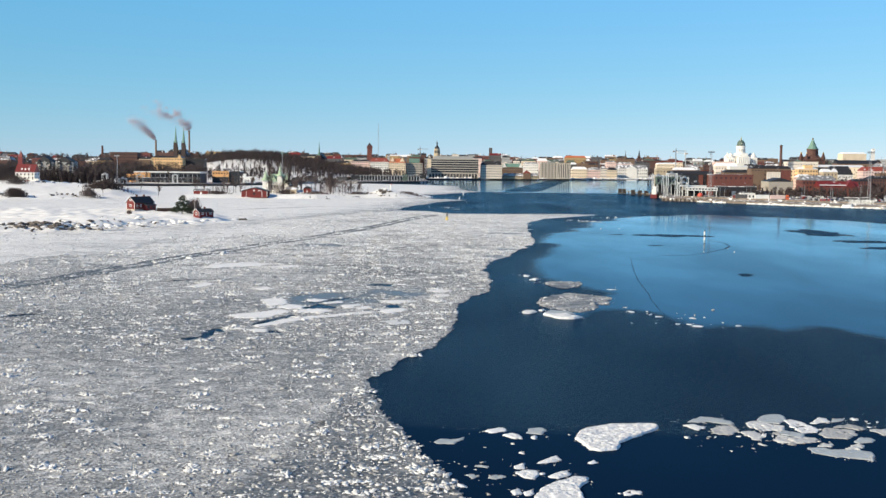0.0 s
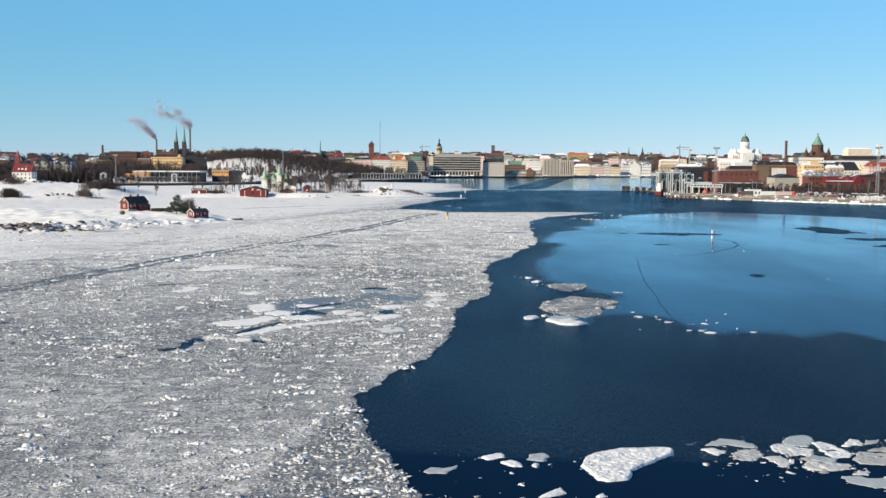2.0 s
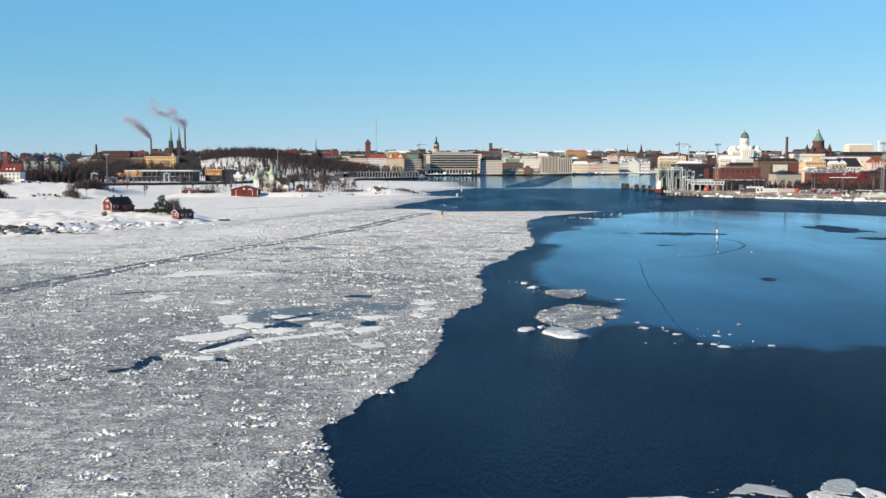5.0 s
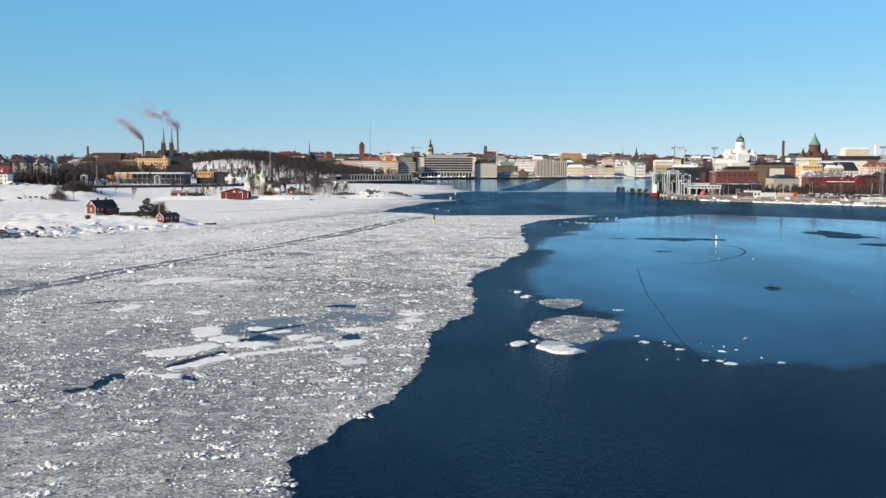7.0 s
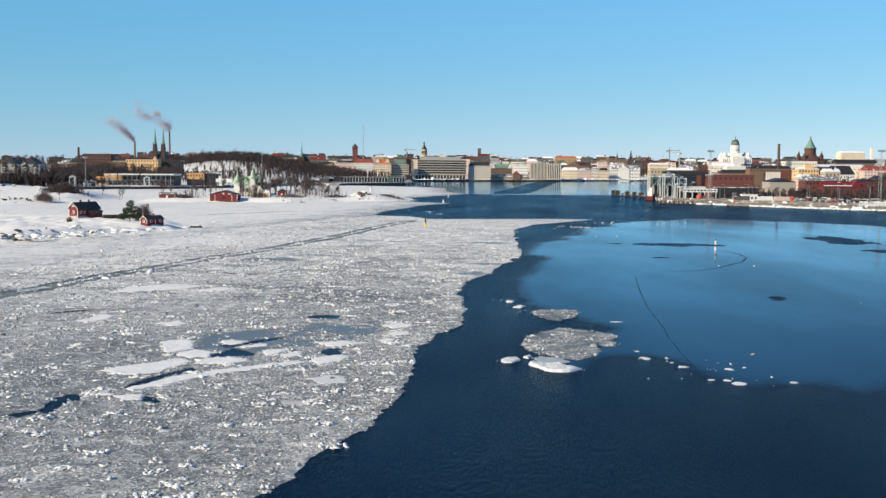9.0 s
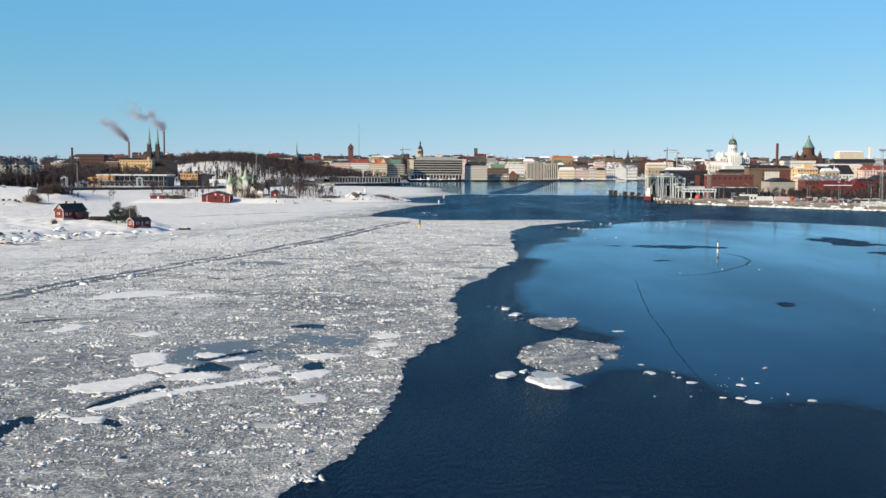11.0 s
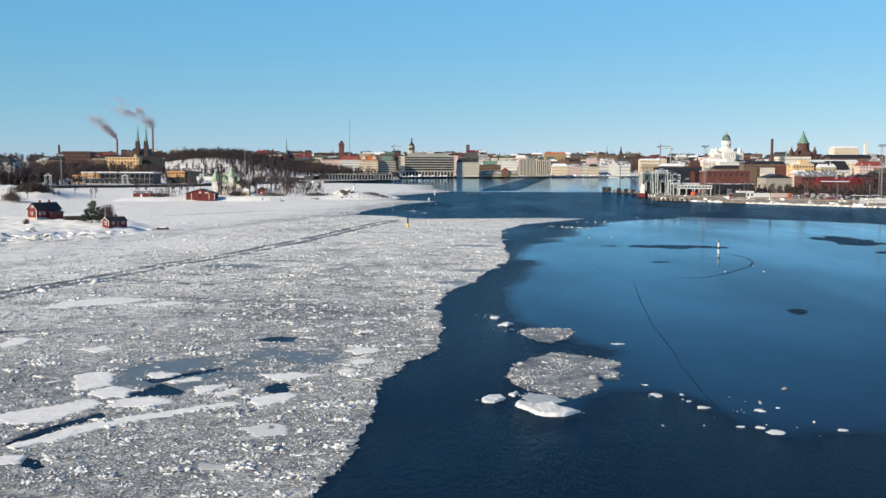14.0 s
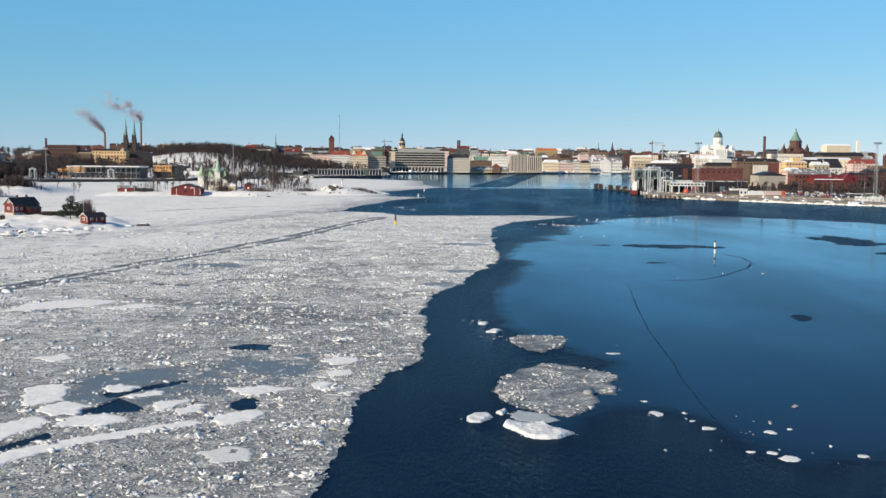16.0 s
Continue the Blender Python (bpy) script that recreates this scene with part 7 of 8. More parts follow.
# ---- islet cottages ----
def cottage(x, y, turn):
    z = level(x, y)
    t = thing("cottage", (x, y, z), "red boarded cottage with white trim and a black gabled roof", "cottage", turn=turn)
    part("plinth", Form().box(-4.4, -3.4, -1.2, 10.4, 3.4, 0.35), WALLS["stone"], t)
    body = part("wall", Form().box(-4.3, -3.3, 0.3, 10.3, 3.3, 4.4).gable(-4.3, -3.3, 10.3, 3.3, 4.4, 2.9, "x"), WALLS["red_wood"], t)
    roof = Form()
    for s in (-1, 1):
        roof.add([(-4.8, 0, 7.55), (10.8, 0, 7.55), (10.8, s * 4.0, 4.05), (-4.8, s * 4.0, 4.05), (-4.8, 0, 7.3), (10.8, 0, 7.3), (10.8, s * 4.0, 3.8), (-4.8, s * 4.0, 3.8)],
                 [(0, 1, 2, 3), (7, 6, 5, 4), (3, 2, 6, 7), (0, 3, 7, 4), (1, 5, 6, 2)])
    part("roof", roof, ROOFS["slate"], t)
    for s in (-1, 1):
        part("barge_board", Form().add([(-4.86, 0, 7.6), (-4.86, s * 4.05, 4.05), (-4.86, s * 4.05, 3.75), (-4.86, 0, 7.28), (-4.8, 0, 7.6), (-4.8, s * 4.05, 4.05), (-4.8, s * 4.05, 3.75), (-4.8, 0, 7.28)],
                                       [(0, 1, 2, 3), (7, 6, 5, 4), (0, 4, 5, 1), (2, 6, 7, 3)]), WHITE_PAINT, t)
    for px, py in ((-4.35, -3.35), (-4.35, 3.15), (10.15, -3.35)):
        part("corner_board", Form().box(px, py, 0.3, px + 0.22, py + 0.22, 4.4), WHITE_PAINT, t)
    for py, pz in ((0, 5.0), (0, 1.6)):
        w = part("window", Form().box(-4.42, py - 0.75, pz, -4.28, py + 0.75, pz + (1.5 if pz < 3 else 1.0)), WHITE_PAINT, t, "white window frame")
        part("pane", Form().box(-4.46, py - 0.5, pz + 0.2, -4.4, py + 0.5, pz + (1.3 if pz < 3 else 0.8)), GLASS, w)
    for px in (-2.2, 0.4):
        w = part("window", Form().box(px - 0.6, -3.42, 1.6, px + 0.6, -3.28, 3.0), WHITE_PAINT, t, "white window frame")
        part("pane", Form().box(px - 0.4, -3.46, 1.8, px + 0.4, -3.4, 2.8), GLASS, w)
    for px in (0.5, 6.0):
        part("chimney", Form().box(px - 0.4, -0.4, 6.6, px + 0.4, 0.4, 8.6), WALLS["dark_brick"], t)
    porch = part("porch", Form().box(2.0, -6.4, -0.8, 9.4, -3.3, 2.5), WALLS["red_wood"], t)
    part("porch_roof", Form().add([(1.6, -6.8, 2.5), (9.8, -6.8, 2.5), (9.8, -3.2, 3.9), (1.6, -3.2, 3.9), (1.6, -6.8, 2.3), (9.8, -6.8, 2.3), (9.8, -3.2, 3.7), (1.6, -3.2, 3.7)],
                                  [(0, 1, 2, 3), (7, 6, 5, 4), (0, 4, 5, 1), (1, 5, 6, 2), (3, 7, 4, 0)]), ROOFS["slate"], t)
    for px in (3.6, 7.4):
        part("porch_window", Form().box(px - 0.8, -6.46, 0.8, px + 0.8, -6.36, 2.0), GLASS, t)
    return t


cottage(-169.5, 543.4, 60).scale = (0.86, 0.86, 0.86)
t = thing("cottage", (-127.8, 512, level(-127.8, 512) - 0.1), "small red cottage with white corners and a black roof", "cottage", turn=52)
part("wall", Form().box(-4.6, -2.4, -1.0, 4.6, 2.4, 2.2).gable(-4.6, -2.4, 4.6, 2.4, 2.2, 1.5, "x"), WALLS["red_wood"], t)
roof = Form()
for s in (-1, 1):
    roof.add([(-4.9, 0, 3.85), (4.9, 0, 3.85), (4.9, s * 2.9, 2.0), (-4.9, s * 2.9, 2.0), (-4.9, 0, 3.7), (4.9, 0, 3.7), (4.9, s * 2.9, 1.85), (-4.9, s * 2.9, 1.85)], [(0, 1, 2, 3), (7, 6, 5, 4), (3, 2, 6, 7), (0, 3, 7, 4), (1, 5, 6, 2)])
part("roof", roof, ROOFS["slate"], t)
part("chimney", Form().box(0.4, -0.35, 3.4, 1.1, 0.35, 4.7), WALLS["brick"], t)
for px, py in ((-4.66, -2.46), (-4.66, 2.26), (4.46, -2.46), (-0.1, -2.46)):
    part("corner_board", Form().box(px, py, 0, px + 0.2, py + 0.2, 2.2), WHITE_PAINT, t)
w = part("window", Form().box(-4.7, -0.8, 0.6, -4.58, 0.8, 1.9), WHITE_PAINT, t, "white window frame")
part("pane", Form().box(-4.74, -0.55, 0.8, -4.69, 0.55, 1.7), GLASS, w)
for px in (-2.4, 2.6):
    w = part("window", Form().box(px - 0.6, -2.5, 0.7, px + 0.6, -2.38, 1.8), WHITE_PAINT, t, "white window frame")
    part("pane", Form().box(px - 0.4, -2.54, 0.85, px + 0.4, -2.49, 1.65), GLASS, w)
for s in (-1, 1):
    part("barge_board", Form().add([(-4.96, 0, 3.9), (-4.96, s * 2.95, 2.0), (-4.96, s * 2.95, 1.75), (-4.96, 0, 3.62), (-4.9, 0, 3.9), (-4.9, s * 2.95, 2.0), (-4.9, s * 2.95, 1.75), (-4.9, 0, 3.62)],
                                   [(0, 1, 2, 3), (7, 6, 5, 4), (0, 4, 5, 1), (2, 6, 7, 3)]), WHITE_PAINT, t)
t.scale = (0.92, 0.92, 0.9)
t = thing("garden_wall", (-151, 544, level(-151, 544)), "low dark timber wall beside the cottage", "wall", turn=5)
part("boards", Form().box(-8, -0.3, -1.0, 8, 0.3, 1.4), TIMBER, t)
part("snow_cap", Form().box(-8.1, -0.45, 1.4, 8.1, 0.45, 1.6), SNOW, t)
t = thing("rowing_boat", (-113, 528, 0.3), "upturned boat under snow on the shore", "boat", turn=15)
part("hull", Form().add([(-3.2, 0, 0), (-2, -1, 0), (1.6, -1.05, 0), (3, 0, 0), (1.6, 1.05, 0), (-2, 1, 0), (-2.2, 0, 0.9), (1.8, 0, 0.95)], [(0, 1, 6), (1, 2, 7, 6), (2, 3, 7), (3, 4, 7), (4, 5, 6, 7), (5, 0, 6)]), TIMBER, t)
part("snow_cap", Form().hip(-1.8, -0.6, 1.4, 0.6, 0.75, 0.35, 0.4), SNOW, t)
t = thing("flagpole", (-134, 520, level(-134, 520)), "thin white flagpole beside the cottage", "flagpole")
part("pole", Form().tube((0, 0, -0.3), (0, 0, 8.5), 0.08, 0.05, 6), WHITE_PAINT, t)

# ---- the wooded island ----
t = thing("boathouse", (-168.6, 837, level(-168.6, 840) - 0.2), "broad red boathouse with white boards and a grey roof", "boathouse")
part("wall", Form().box(-10, 0, -0.6, 10, 12, 5.2).gable(-10, 0, 10, 12, 5.2, 3.2, "y"), WALLS["red_wood"], t)
roof = Form()
for s in (-1, 1):
    roof.add([(0, -0.5, 8.75), (s * 10.6, -0.5, 5.3), (s * 10.6, 12.5, 5.3), (0, 12.5, 8.75), (0, -0.5, 8.5), (s * 10.6, -0.5, 5.05), (s * 10.6, 12.5, 5.05), (0, 12.5, 8.5)], [(0, 1, 2, 3), (7, 6, 5, 4), (0, 4, 5, 1), (1, 5, 6, 2)])
part("roof", roof, ROOFS["black"], t)
for px in (-10.05, -6.2, 6.0, 9.85):
    part("board", Form().box(px, -0.08, 0, px + 0.3, 0.06, 5.2), WHITE_PAINT, t)
part("hatch", Form().box(-0.6, -0.1, 5.4, 0.6, 0.05, 6.6), WHITE_PAINT, t)
part("sign_board", Form().box(3.2, -0.12, 5.4, 5.6, 0.02, 6.0), WHITE_PAINT, t)
part("window", Form().box(-1.0, -0.1, 2.2, 1.0, 0.05, 3.8), GLASS, t)
t.scale = (1, 1, 0.86)
t = thing("island_villa", (-163.5, 902, level(-163, 902)), "white wooden villa with pale green roofs and turrets", "villa")
part("wall", Form().box(-9, 0, -1, 9, 12, 7.5), WALLS["white"], t)
part("roof", Form().hip(-9.5, -0.5, 9.5, 12.5, 7.5, 4.6, 5), ROOFS["pale_green"], t)
for px, s, hh in ((-7, 3.0, 12.5), (3.0, 2.4, 15.5), (8, 2.6, 11)):
    tw = part("turret", Form().box(px - s / 1.5, -1.2, -1, px + s / 1.5, 2.6, hh - 4.5), WALLS["white"], t)
    part("turret_roof", Form().lathe(px, 0.7, [(hh - 4.5, s * 1.15), (hh - 2.6, s * 0.55), (hh + 2.4, 0.1)], 8), ROOFS["pale_green"], tw)
part("gable", Form().gable(-4.5, -1.0, 1.0, 6, 7.2, 4.6, "y"), ROOFS["pale_green"], t)
for px in (-8, -5.6, -3, -0.6, 5.6, 8.2):
    part("window", Form().box(px - 0.5, -0.08, 2.6, px + 0.5, 0.05, 4.8), GLASS, t)
t.scale = (1.2, 1.2, 1.25)


def hut(x, y, w, d, h, rise, wall, roofing, label, along="y"):
    t_ = thing("hut", (x, y, level(x, y) - 0.1), label, "hut")
    part("wall", Form().box(-w / 2, 0, -0.6, w / 2, d, h).gable(-w / 2, 0, w / 2, d, h, rise, along), WALLS[wall], t_)
    part("roof", Form().gable(-w / 2, 0.1, w / 2, d + 0.3, h + 0.12, rise, along, 0.3), ROOFS[roofing], t_)
    part("door", Form().box(-0.6, -0.06, 0, 0.6, 0.06, 2.0), WHITE_PAINT, t_)
    part("trim", Form().box(-w / 2 - 0.05, -0.07, 0, -w / 2 + 0.2, 0.05, h), WHITE_PAINT, t_)
    part("trim", Form().box(w / 2 - 0.2, -0.07, 0, w / 2 + 0.05, 0.05, h), WHITE_PAINT, t_)
    return t_


hut(-136.3, 896, 6.4, 6, 3.6, 1.9, "red_wood", "black", "small red hut with white trim")
hut(-147, 880, 8.4, 6, 3.4, 2.4, "beige", "grey", "pale timber shed with a grey roof", "x")
hut(-213, 850, 12, 6, 2.6, 1.6, "red_wood", "grey", "low red shed among bare shrubs", "x")
hut(-323.5, 945, 11, 8, 4.0, 3.0, "white", "grey", "small white house with a grey roof", "x")
t = thing("harbour_beacon", (-66.5, 889, level(-66.5, 889) - 0.1), "small white beacon with a red top on a snowy knoll", "beacon")
part("tower", Form().lathe(0, 0, [(-0.5, 0.9), (3.4, 0.6)], 10), WHITE_PAINT, t)
part("lantern", Form().lathe(0, 0, [(3.4, 0.65), (3.5, 0.65), (3.5, 0.4), (4.1, 0.4), (4.6, 0.1)], 10), RED_PAINT, t)

# ---- sea marks ----
t = thing("spar_buoy", (-13.5, 554, -0.5), "black and yellow spar buoy standing in the broken ice", "buoy")
part("float", Form().lathe(0, 0, [(-0.4, 0.7), (1.4, 0.7), (2.0, 0.5), (2.3, 0.42)], 12), BUOY_YELLOW, t, "yellow lower body")
part("top", Form().lathe(0, 0, [(2.3, 0.45), (4.5, 0.36), (4.6, 0.2)], 10), DARK_STEEL, t, "black upper half")
for x, y, h, lab in ((-10.6, 858, 2.6, "slim white spar buoy leaning in the water"), (-8.4, 985, 3.4, "slim white spar buoy in the water")):
    t = thing("spar_buoy", (x, y, -0.3), lab, "buoy", "white spar buoys", turn=0)
    t.rotation_euler = (0, radians(4), 0)
    part("spar", Form().lathe(0, 0, [(-0.4, 0.55), (h, 0.5), (h + 0.1, 0.3)], 10), WHITE_PAINT, t)
t = thing("spar_buoy", (90.2, 428, -0.2), "white and dark banded spar buoy in new ice", "buoy")
part("spar", Form().lathe(0, 0, [(-0.3, 0.34), (3.6, 0.3)], 10), WHITE_PAINT, t)
part("band", Form().lathe(0, 0, [(1.5, 0.37), (2.2, 0.37)], 10), DARK_STEEL, t)
part("top_mark", Form().lathe(0, 0, [(3.6, 0.25), (4.2, 0.2)], 8), DARK_STEEL, t)

# ---- the far quay ----
r = random.Random(12)
for k, (x, y) in enumerate([(147.5, 1096), (150.4, 1087), (154, 1052), (157.5, 1032), (160.5, 1014), (162.5, 990), (164, 962)]):
    t = thing("mooring_dolphin", (x, y, 0), "dark timber mooring dolphin in the water", "dolphin", "mooring dolphins")
    for dx, dy in ((-1.3, -1.3), (1.3, -1.3), (1.3, 1.3), (-1.3, 1.3)):
        part("pile", Form().tube((dx, dy, -1.5), (dx * 0.8, dy * 0.8, 4.4 + r.uniform(0, 0.4)), 0.6, 0.55, 6), TIMBER, t)
    part("cap", Form().box(-1.7, -1.7, 0.3, 1.7, 1.7, 4.7), TIMBER, t)
t = thing("pier", (159, 1034, 0), "narrow concrete mooring pier on piles", "pier", turn=6.4)
part("deck", Form().box(-1.2, -55, 1.8, 1.2, 52, 2.6), CONCRETE, t)
for k in range(9):
    part("pile", Form().tube((0, -50 + k * 12, -1.5), (0, -50 + k * 12, 1.9), 0.5, 0.5, 8), TIMBER, t)
t = thing("apron", (184, 900, 0), "low concrete loading apron at the water", "quay", turn=-24)
part("deck", Form().box(-21, -32, 0.2, 20, 30, 2.6), CONCRETE, t)
for k in range(12):
    part("fender", Form().box(-20 + k * 3.4, -32.5, -0.6, -18.8 + k * 3.4, -31.9, 2.2), TIMBER, t)


def gantry(x, y, turn, w, h, label, mat=WHITE_STEEL, z=QUAY, stout=1.0):
    t_ = thing("linkspan_gantry", (x, y, z), label, "gantry", "loading gantries", turn)
    for sx in (-w / 2, w / 2):
        for sy in (-2.2, 2.2):
            part("leg", Form().box(sx - 0.5 * stout, sy - 0.4 * stout, -0.3, sx + 0.5 * stout, sy + 0.4 * stout, h), mat, t_)
        part("side_beam", Form().box(sx - 0.45, -2.2, h - 1.1, sx + 0.45, 2.2, h - 0.1), mat, t_)
    part("cross_beam", Form().box(-w / 2 - 0.8, -0.8 * stout, h - 0.9 * stout, w / 2 + 0.8, 0.8 * stout, h + 0.2), mat, t_)
    part("brace", Form().tube((-w / 2, 0, h * 0.3), (w / 2, 0, h * 0.85), 0.24 * stout, 0.24 * stout, 6), mat, t_)
    part("winch_house", Form().box(-1.2, -1.0, h + 0.2, 1.0, 1.0, h + 1.5), GREY_STEEL, t_)
    return t_


gantry(163, 966, 10, 9, 18, "white steel linkspan gantry with a winch house", z=1.8, stout=0.6)
gantry(171, 944, 10, 8, 19.5, "white steel linkspan gantry with a winch house", stout=0.65)
gantry(177, 925, 10, 7, 12, "low white steel linkspan gantry", stout=0.5)
gantry(183, 950, 10, 6, 16, "white steel gangway frame", stout=0.45)
gantry(190.5, 940, 10, 5, 12, "low slim dark gangway frame", DARK_STEEL, stout=0.5)
t = thing("passenger_gangway", (192, 921, QUAY), "white covered gangway on steel legs over the quay", "gangway", turn=-12)
part("gallery", Form().box(-13, 0, 5.4, 13, 3, 7.9), WHITE_STEEL, t)
part("roof", Form().box(-13.3, -0.3, 7.9, 13.3, 3.3, 8.2), ROOFS["snow"], t)
for k in range(10):
    part("window", Form().box(-12.6 + k * 2.55, -0.06, 6.2, -10.9 + k * 2.55, 0.03, 7.3), GLASS, t)
for px in (-12, -6, 0, 6, 12):
    part("leg", Form().box(px - 0.3, 0.5, -0.3, px + 0.3, 2.5, 5.4), WHITE_STEEL, t)
gantry(-364, 1188, 0, 7, 9.5, "grey loading gantry at the ferry berth", GREY_STEEL, stout=0.5)
gantry(-326, 1190, 5, 5, 10, "white loading gantry at the ferry berth", stout=0.6)
gantry(-396, 1168, 0, 5, 10.5, "white loading gantry at the ferry berth", stout=0.7)
gantry(-378, 1172, 20, 8, 6, "low grey loading gantry", GREY_STEEL)
t = thing("tug_boat", (159.5, 962, -0.2), "white and red work boat bow at the berth", "boat", turn=75)
part("hull", Form().add([(-8, -2.6, 0), (5, -2.6, 0), (9, 0, 0.5), (5, 2.6, 0), (-8, 2.6, 0), (-8, -3, 3.2), (6, -3, 3.6), (10.5, 0, 4.4), (6, 3, 3.6), (-8, 3, 3.2)],
                        [(0, 1, 6, 5), (1, 2, 7, 6), (2, 3, 8, 7), (3, 4, 9, 8), (4, 0, 5, 9), (5, 6, 7, 8, 9), (4, 3, 2, 1, 0)]), ROOFS["deep_red"], t)
part("wheelhouse", Form().box(-3, -1.8, 3.2, 4, 1.8, 7.6), WHITE_PAINT, t)
part("upper_house", Form().box(-1, -1.4, 7.6, 3, 1.4, 10.2), WHITE_PAINT, t)
t = thing("white_boat", (275, 1890, -0.2), "white passenger boat moored by the market", "boat")
part("hull", Form().add([(-9, -2.4, 0), (8, -2.4, 0), (11, 0, 0.4), (8, 2.4, 0), (-9, 2.4, 0), (-9, -2.8, 2.2), (9, -2.8, 2.6), (12.5, 0, 3), (9, 2.8, 2.6), (-9, 2.8, 2.2)],
                        [(0, 1, 6, 5), (1, 2, 7, 6), (2, 3, 8, 7), (3, 4, 9, 8), (4, 0, 5, 9), (5, 6, 7, 8, 9), (4, 3, 2, 1, 0)]), WHITE_PAINT, t)
part("cabin", Form().box(-7, -2, 2.2, 5, 2, 4.8), WHITE_PAINT, t)
part("window_band", Form().box(-6.6, -2.06, 3.0, 4.6, -1.98, 4.2), GLASS, t)
t = thing("harbour_buoy", (186, 897, 2.6), "round orange-red buoy stored on the quay", "buoy")
part("body", Form().lathe(0, 0, [(-0.1, 1.2), (0.6, 2.1), (1.8, 2.4), (3.0, 2.0), (3.8, 1.0), (4.0, 0.4)], 14), RED_PAINT, t, smooth=True)
part("ring", Form().lathe(0, 0, [(4.0, 0.35), (4.4, 0.3)], 8), DARK_STEEL, t)


def wheels(t_, spots, rad=0.5):
    for px, py in spots:
        w_ = part("wheel", Form().tube((px, py - 0.15, rad), (px, py + 0.15, rad), rad, rad, 10), DARK_STEEL, t_)
        part("hub", Form().tube((px, py - 0.18, rad), (px, py - 0.14, rad), rad * 0.45, rad * 0.45, 8), GREY_STEEL, w_)


def trailer(x, y, length, mat, label):
    t_ = thing("lorry_trailer", (x, y, QUAY), label, "trailer", "parked trailers")
    part("box_body", Form().box(-length / 2, 0, 1.1, length / 2, 2.5, 4.1), mat, t_)
    part("chassis", Form().box(-length / 2 + 0.4, 0.5, 0.7, length / 2 - 0.4, 2.0, 1.1), DARK_STEEL, t_)
    wheels(t_, [(length / 2 - 1.2, 0.2), (length / 2 - 2.5, 0.2), (length / 2 - 3.8, 0.2)])
    part("support_leg", Form().box(-length / 2 + 2, 0.4, 0, -length / 2 + 2.3, 0.7, 1.0), DARK_STEEL, t_)


PINK_BOX = material("pale_pink_box_body", (0.66, 0.5, 0.46), 0.5, 0.12, 2.0)
trailer(226.7, 860, 10.6, WHITE_PAINT, "white box trailer parked on the quay")
t = thing("lorry", (239, 857, QUAY), "articulated lorry with pale pink box and orange cab", "lorry")
part("box_body", Form().box(-6.6, 0, 1.1, 4.6, 2.5, 4.1), PINK_BOX, t)
part("chassis", Form().box(-6.4, 0.5, 0.7, 7.4, 2.0, 1.1), DARK_STEEL, t)
c = part("cab", Form().box(5.0, 0, 0.7, 7.6, 2.5, 3.3).hip(5.0, 0, 7.6, 2.5, 3.3, 0.9, 0.5), ORANGE_PAINT, t, "orange cab")
part("windscreen", Form().box(7.56, 0.2, 2.1, 7.66, 2.3, 3.1), GLASS, c)
part("side_window", Form().box(6.2, -0.05, 2.1, 7.3, 0.04, 3.0), GLASS, c)
wheels(t, [(-5.4, 0.2), (-4.1, 0.2), (4.2, 0.2), (6.6, 0.2)])
trailer(212, 866, 9, WALLS["slate_wall"], "blue-grey container trailer on the quay")
trailer(312, 815, 9, WHITE_PAINT, "white van body parked by the light mast")


def car_kind(paint):
    return Form().box(-2.1, -0.85, 0.35, 2.1, 0.85, 0.95).hip(-1.5, -0.8, 1.2, 0.8, 0.95, 0.55, 0.4).mesh("body", paint)


CAR_PAINTS = [car_kind(material("car_paint_" + n, c, 0.35, 0.1, 2.0, bump=0, coat=0.5)) for n, c in
              (("silver", (0.4, 0.41, 0.42)), ("white", (0.7, 0.7, 0.7)), ("black", (0.03, 0.03, 0.035)), ("red", (0.3, 0.03, 0.03)), ("blue", (0.05, 0.08, 0.18)))]
CAR_GLASS = Form().box(-1.0, -0.82, 1.0, 0.8, 0.82, 1.32).mesh("glass_cabin", GLASS)
TYRE = Form().tube((0, -0.1, 0.32), (0, 0.1, 0.32), 0.32, 0.32, 8).mesh("wheel", DARK_STEEL)
r = random.Random(3)
names = ("silver", "white", "black", "dark red", "dark blue")
for k in range(174):
    kind = r.choice([0, 1, 2, 2, 2, 4, 2, 3, 0, 0])
    x = 268 + (k % 29) * 2.75 + r.uniform(-0.5, 0.5)
    y = 858 + (k // 29) * 13 - (x - 268) * 0.42 + r.uniform(-1.5, 1.5)
    if k > 167:
        x, y = -428 + (k - 167) * 7.5, 985 + (k % 2) * 4
    t = thing("parked_car", (x, y, level(x, y) if x < 0 else QUAY), names[kind] + (" car parked on the snowy quay" if x > 0 else " car parked before the villa"), "car", "parked cars", r.choice([70, 75, 250]))
    part("body", CAR_PAINTS[kind], None, t)
    part("glass_cabin", CAR_GLASS, None, t)
    for px in (-1.3, 1.3):
        for py in (-0.8, 0.8):
            part("wheel", TYRE, None, t).location = (px, py, 0)
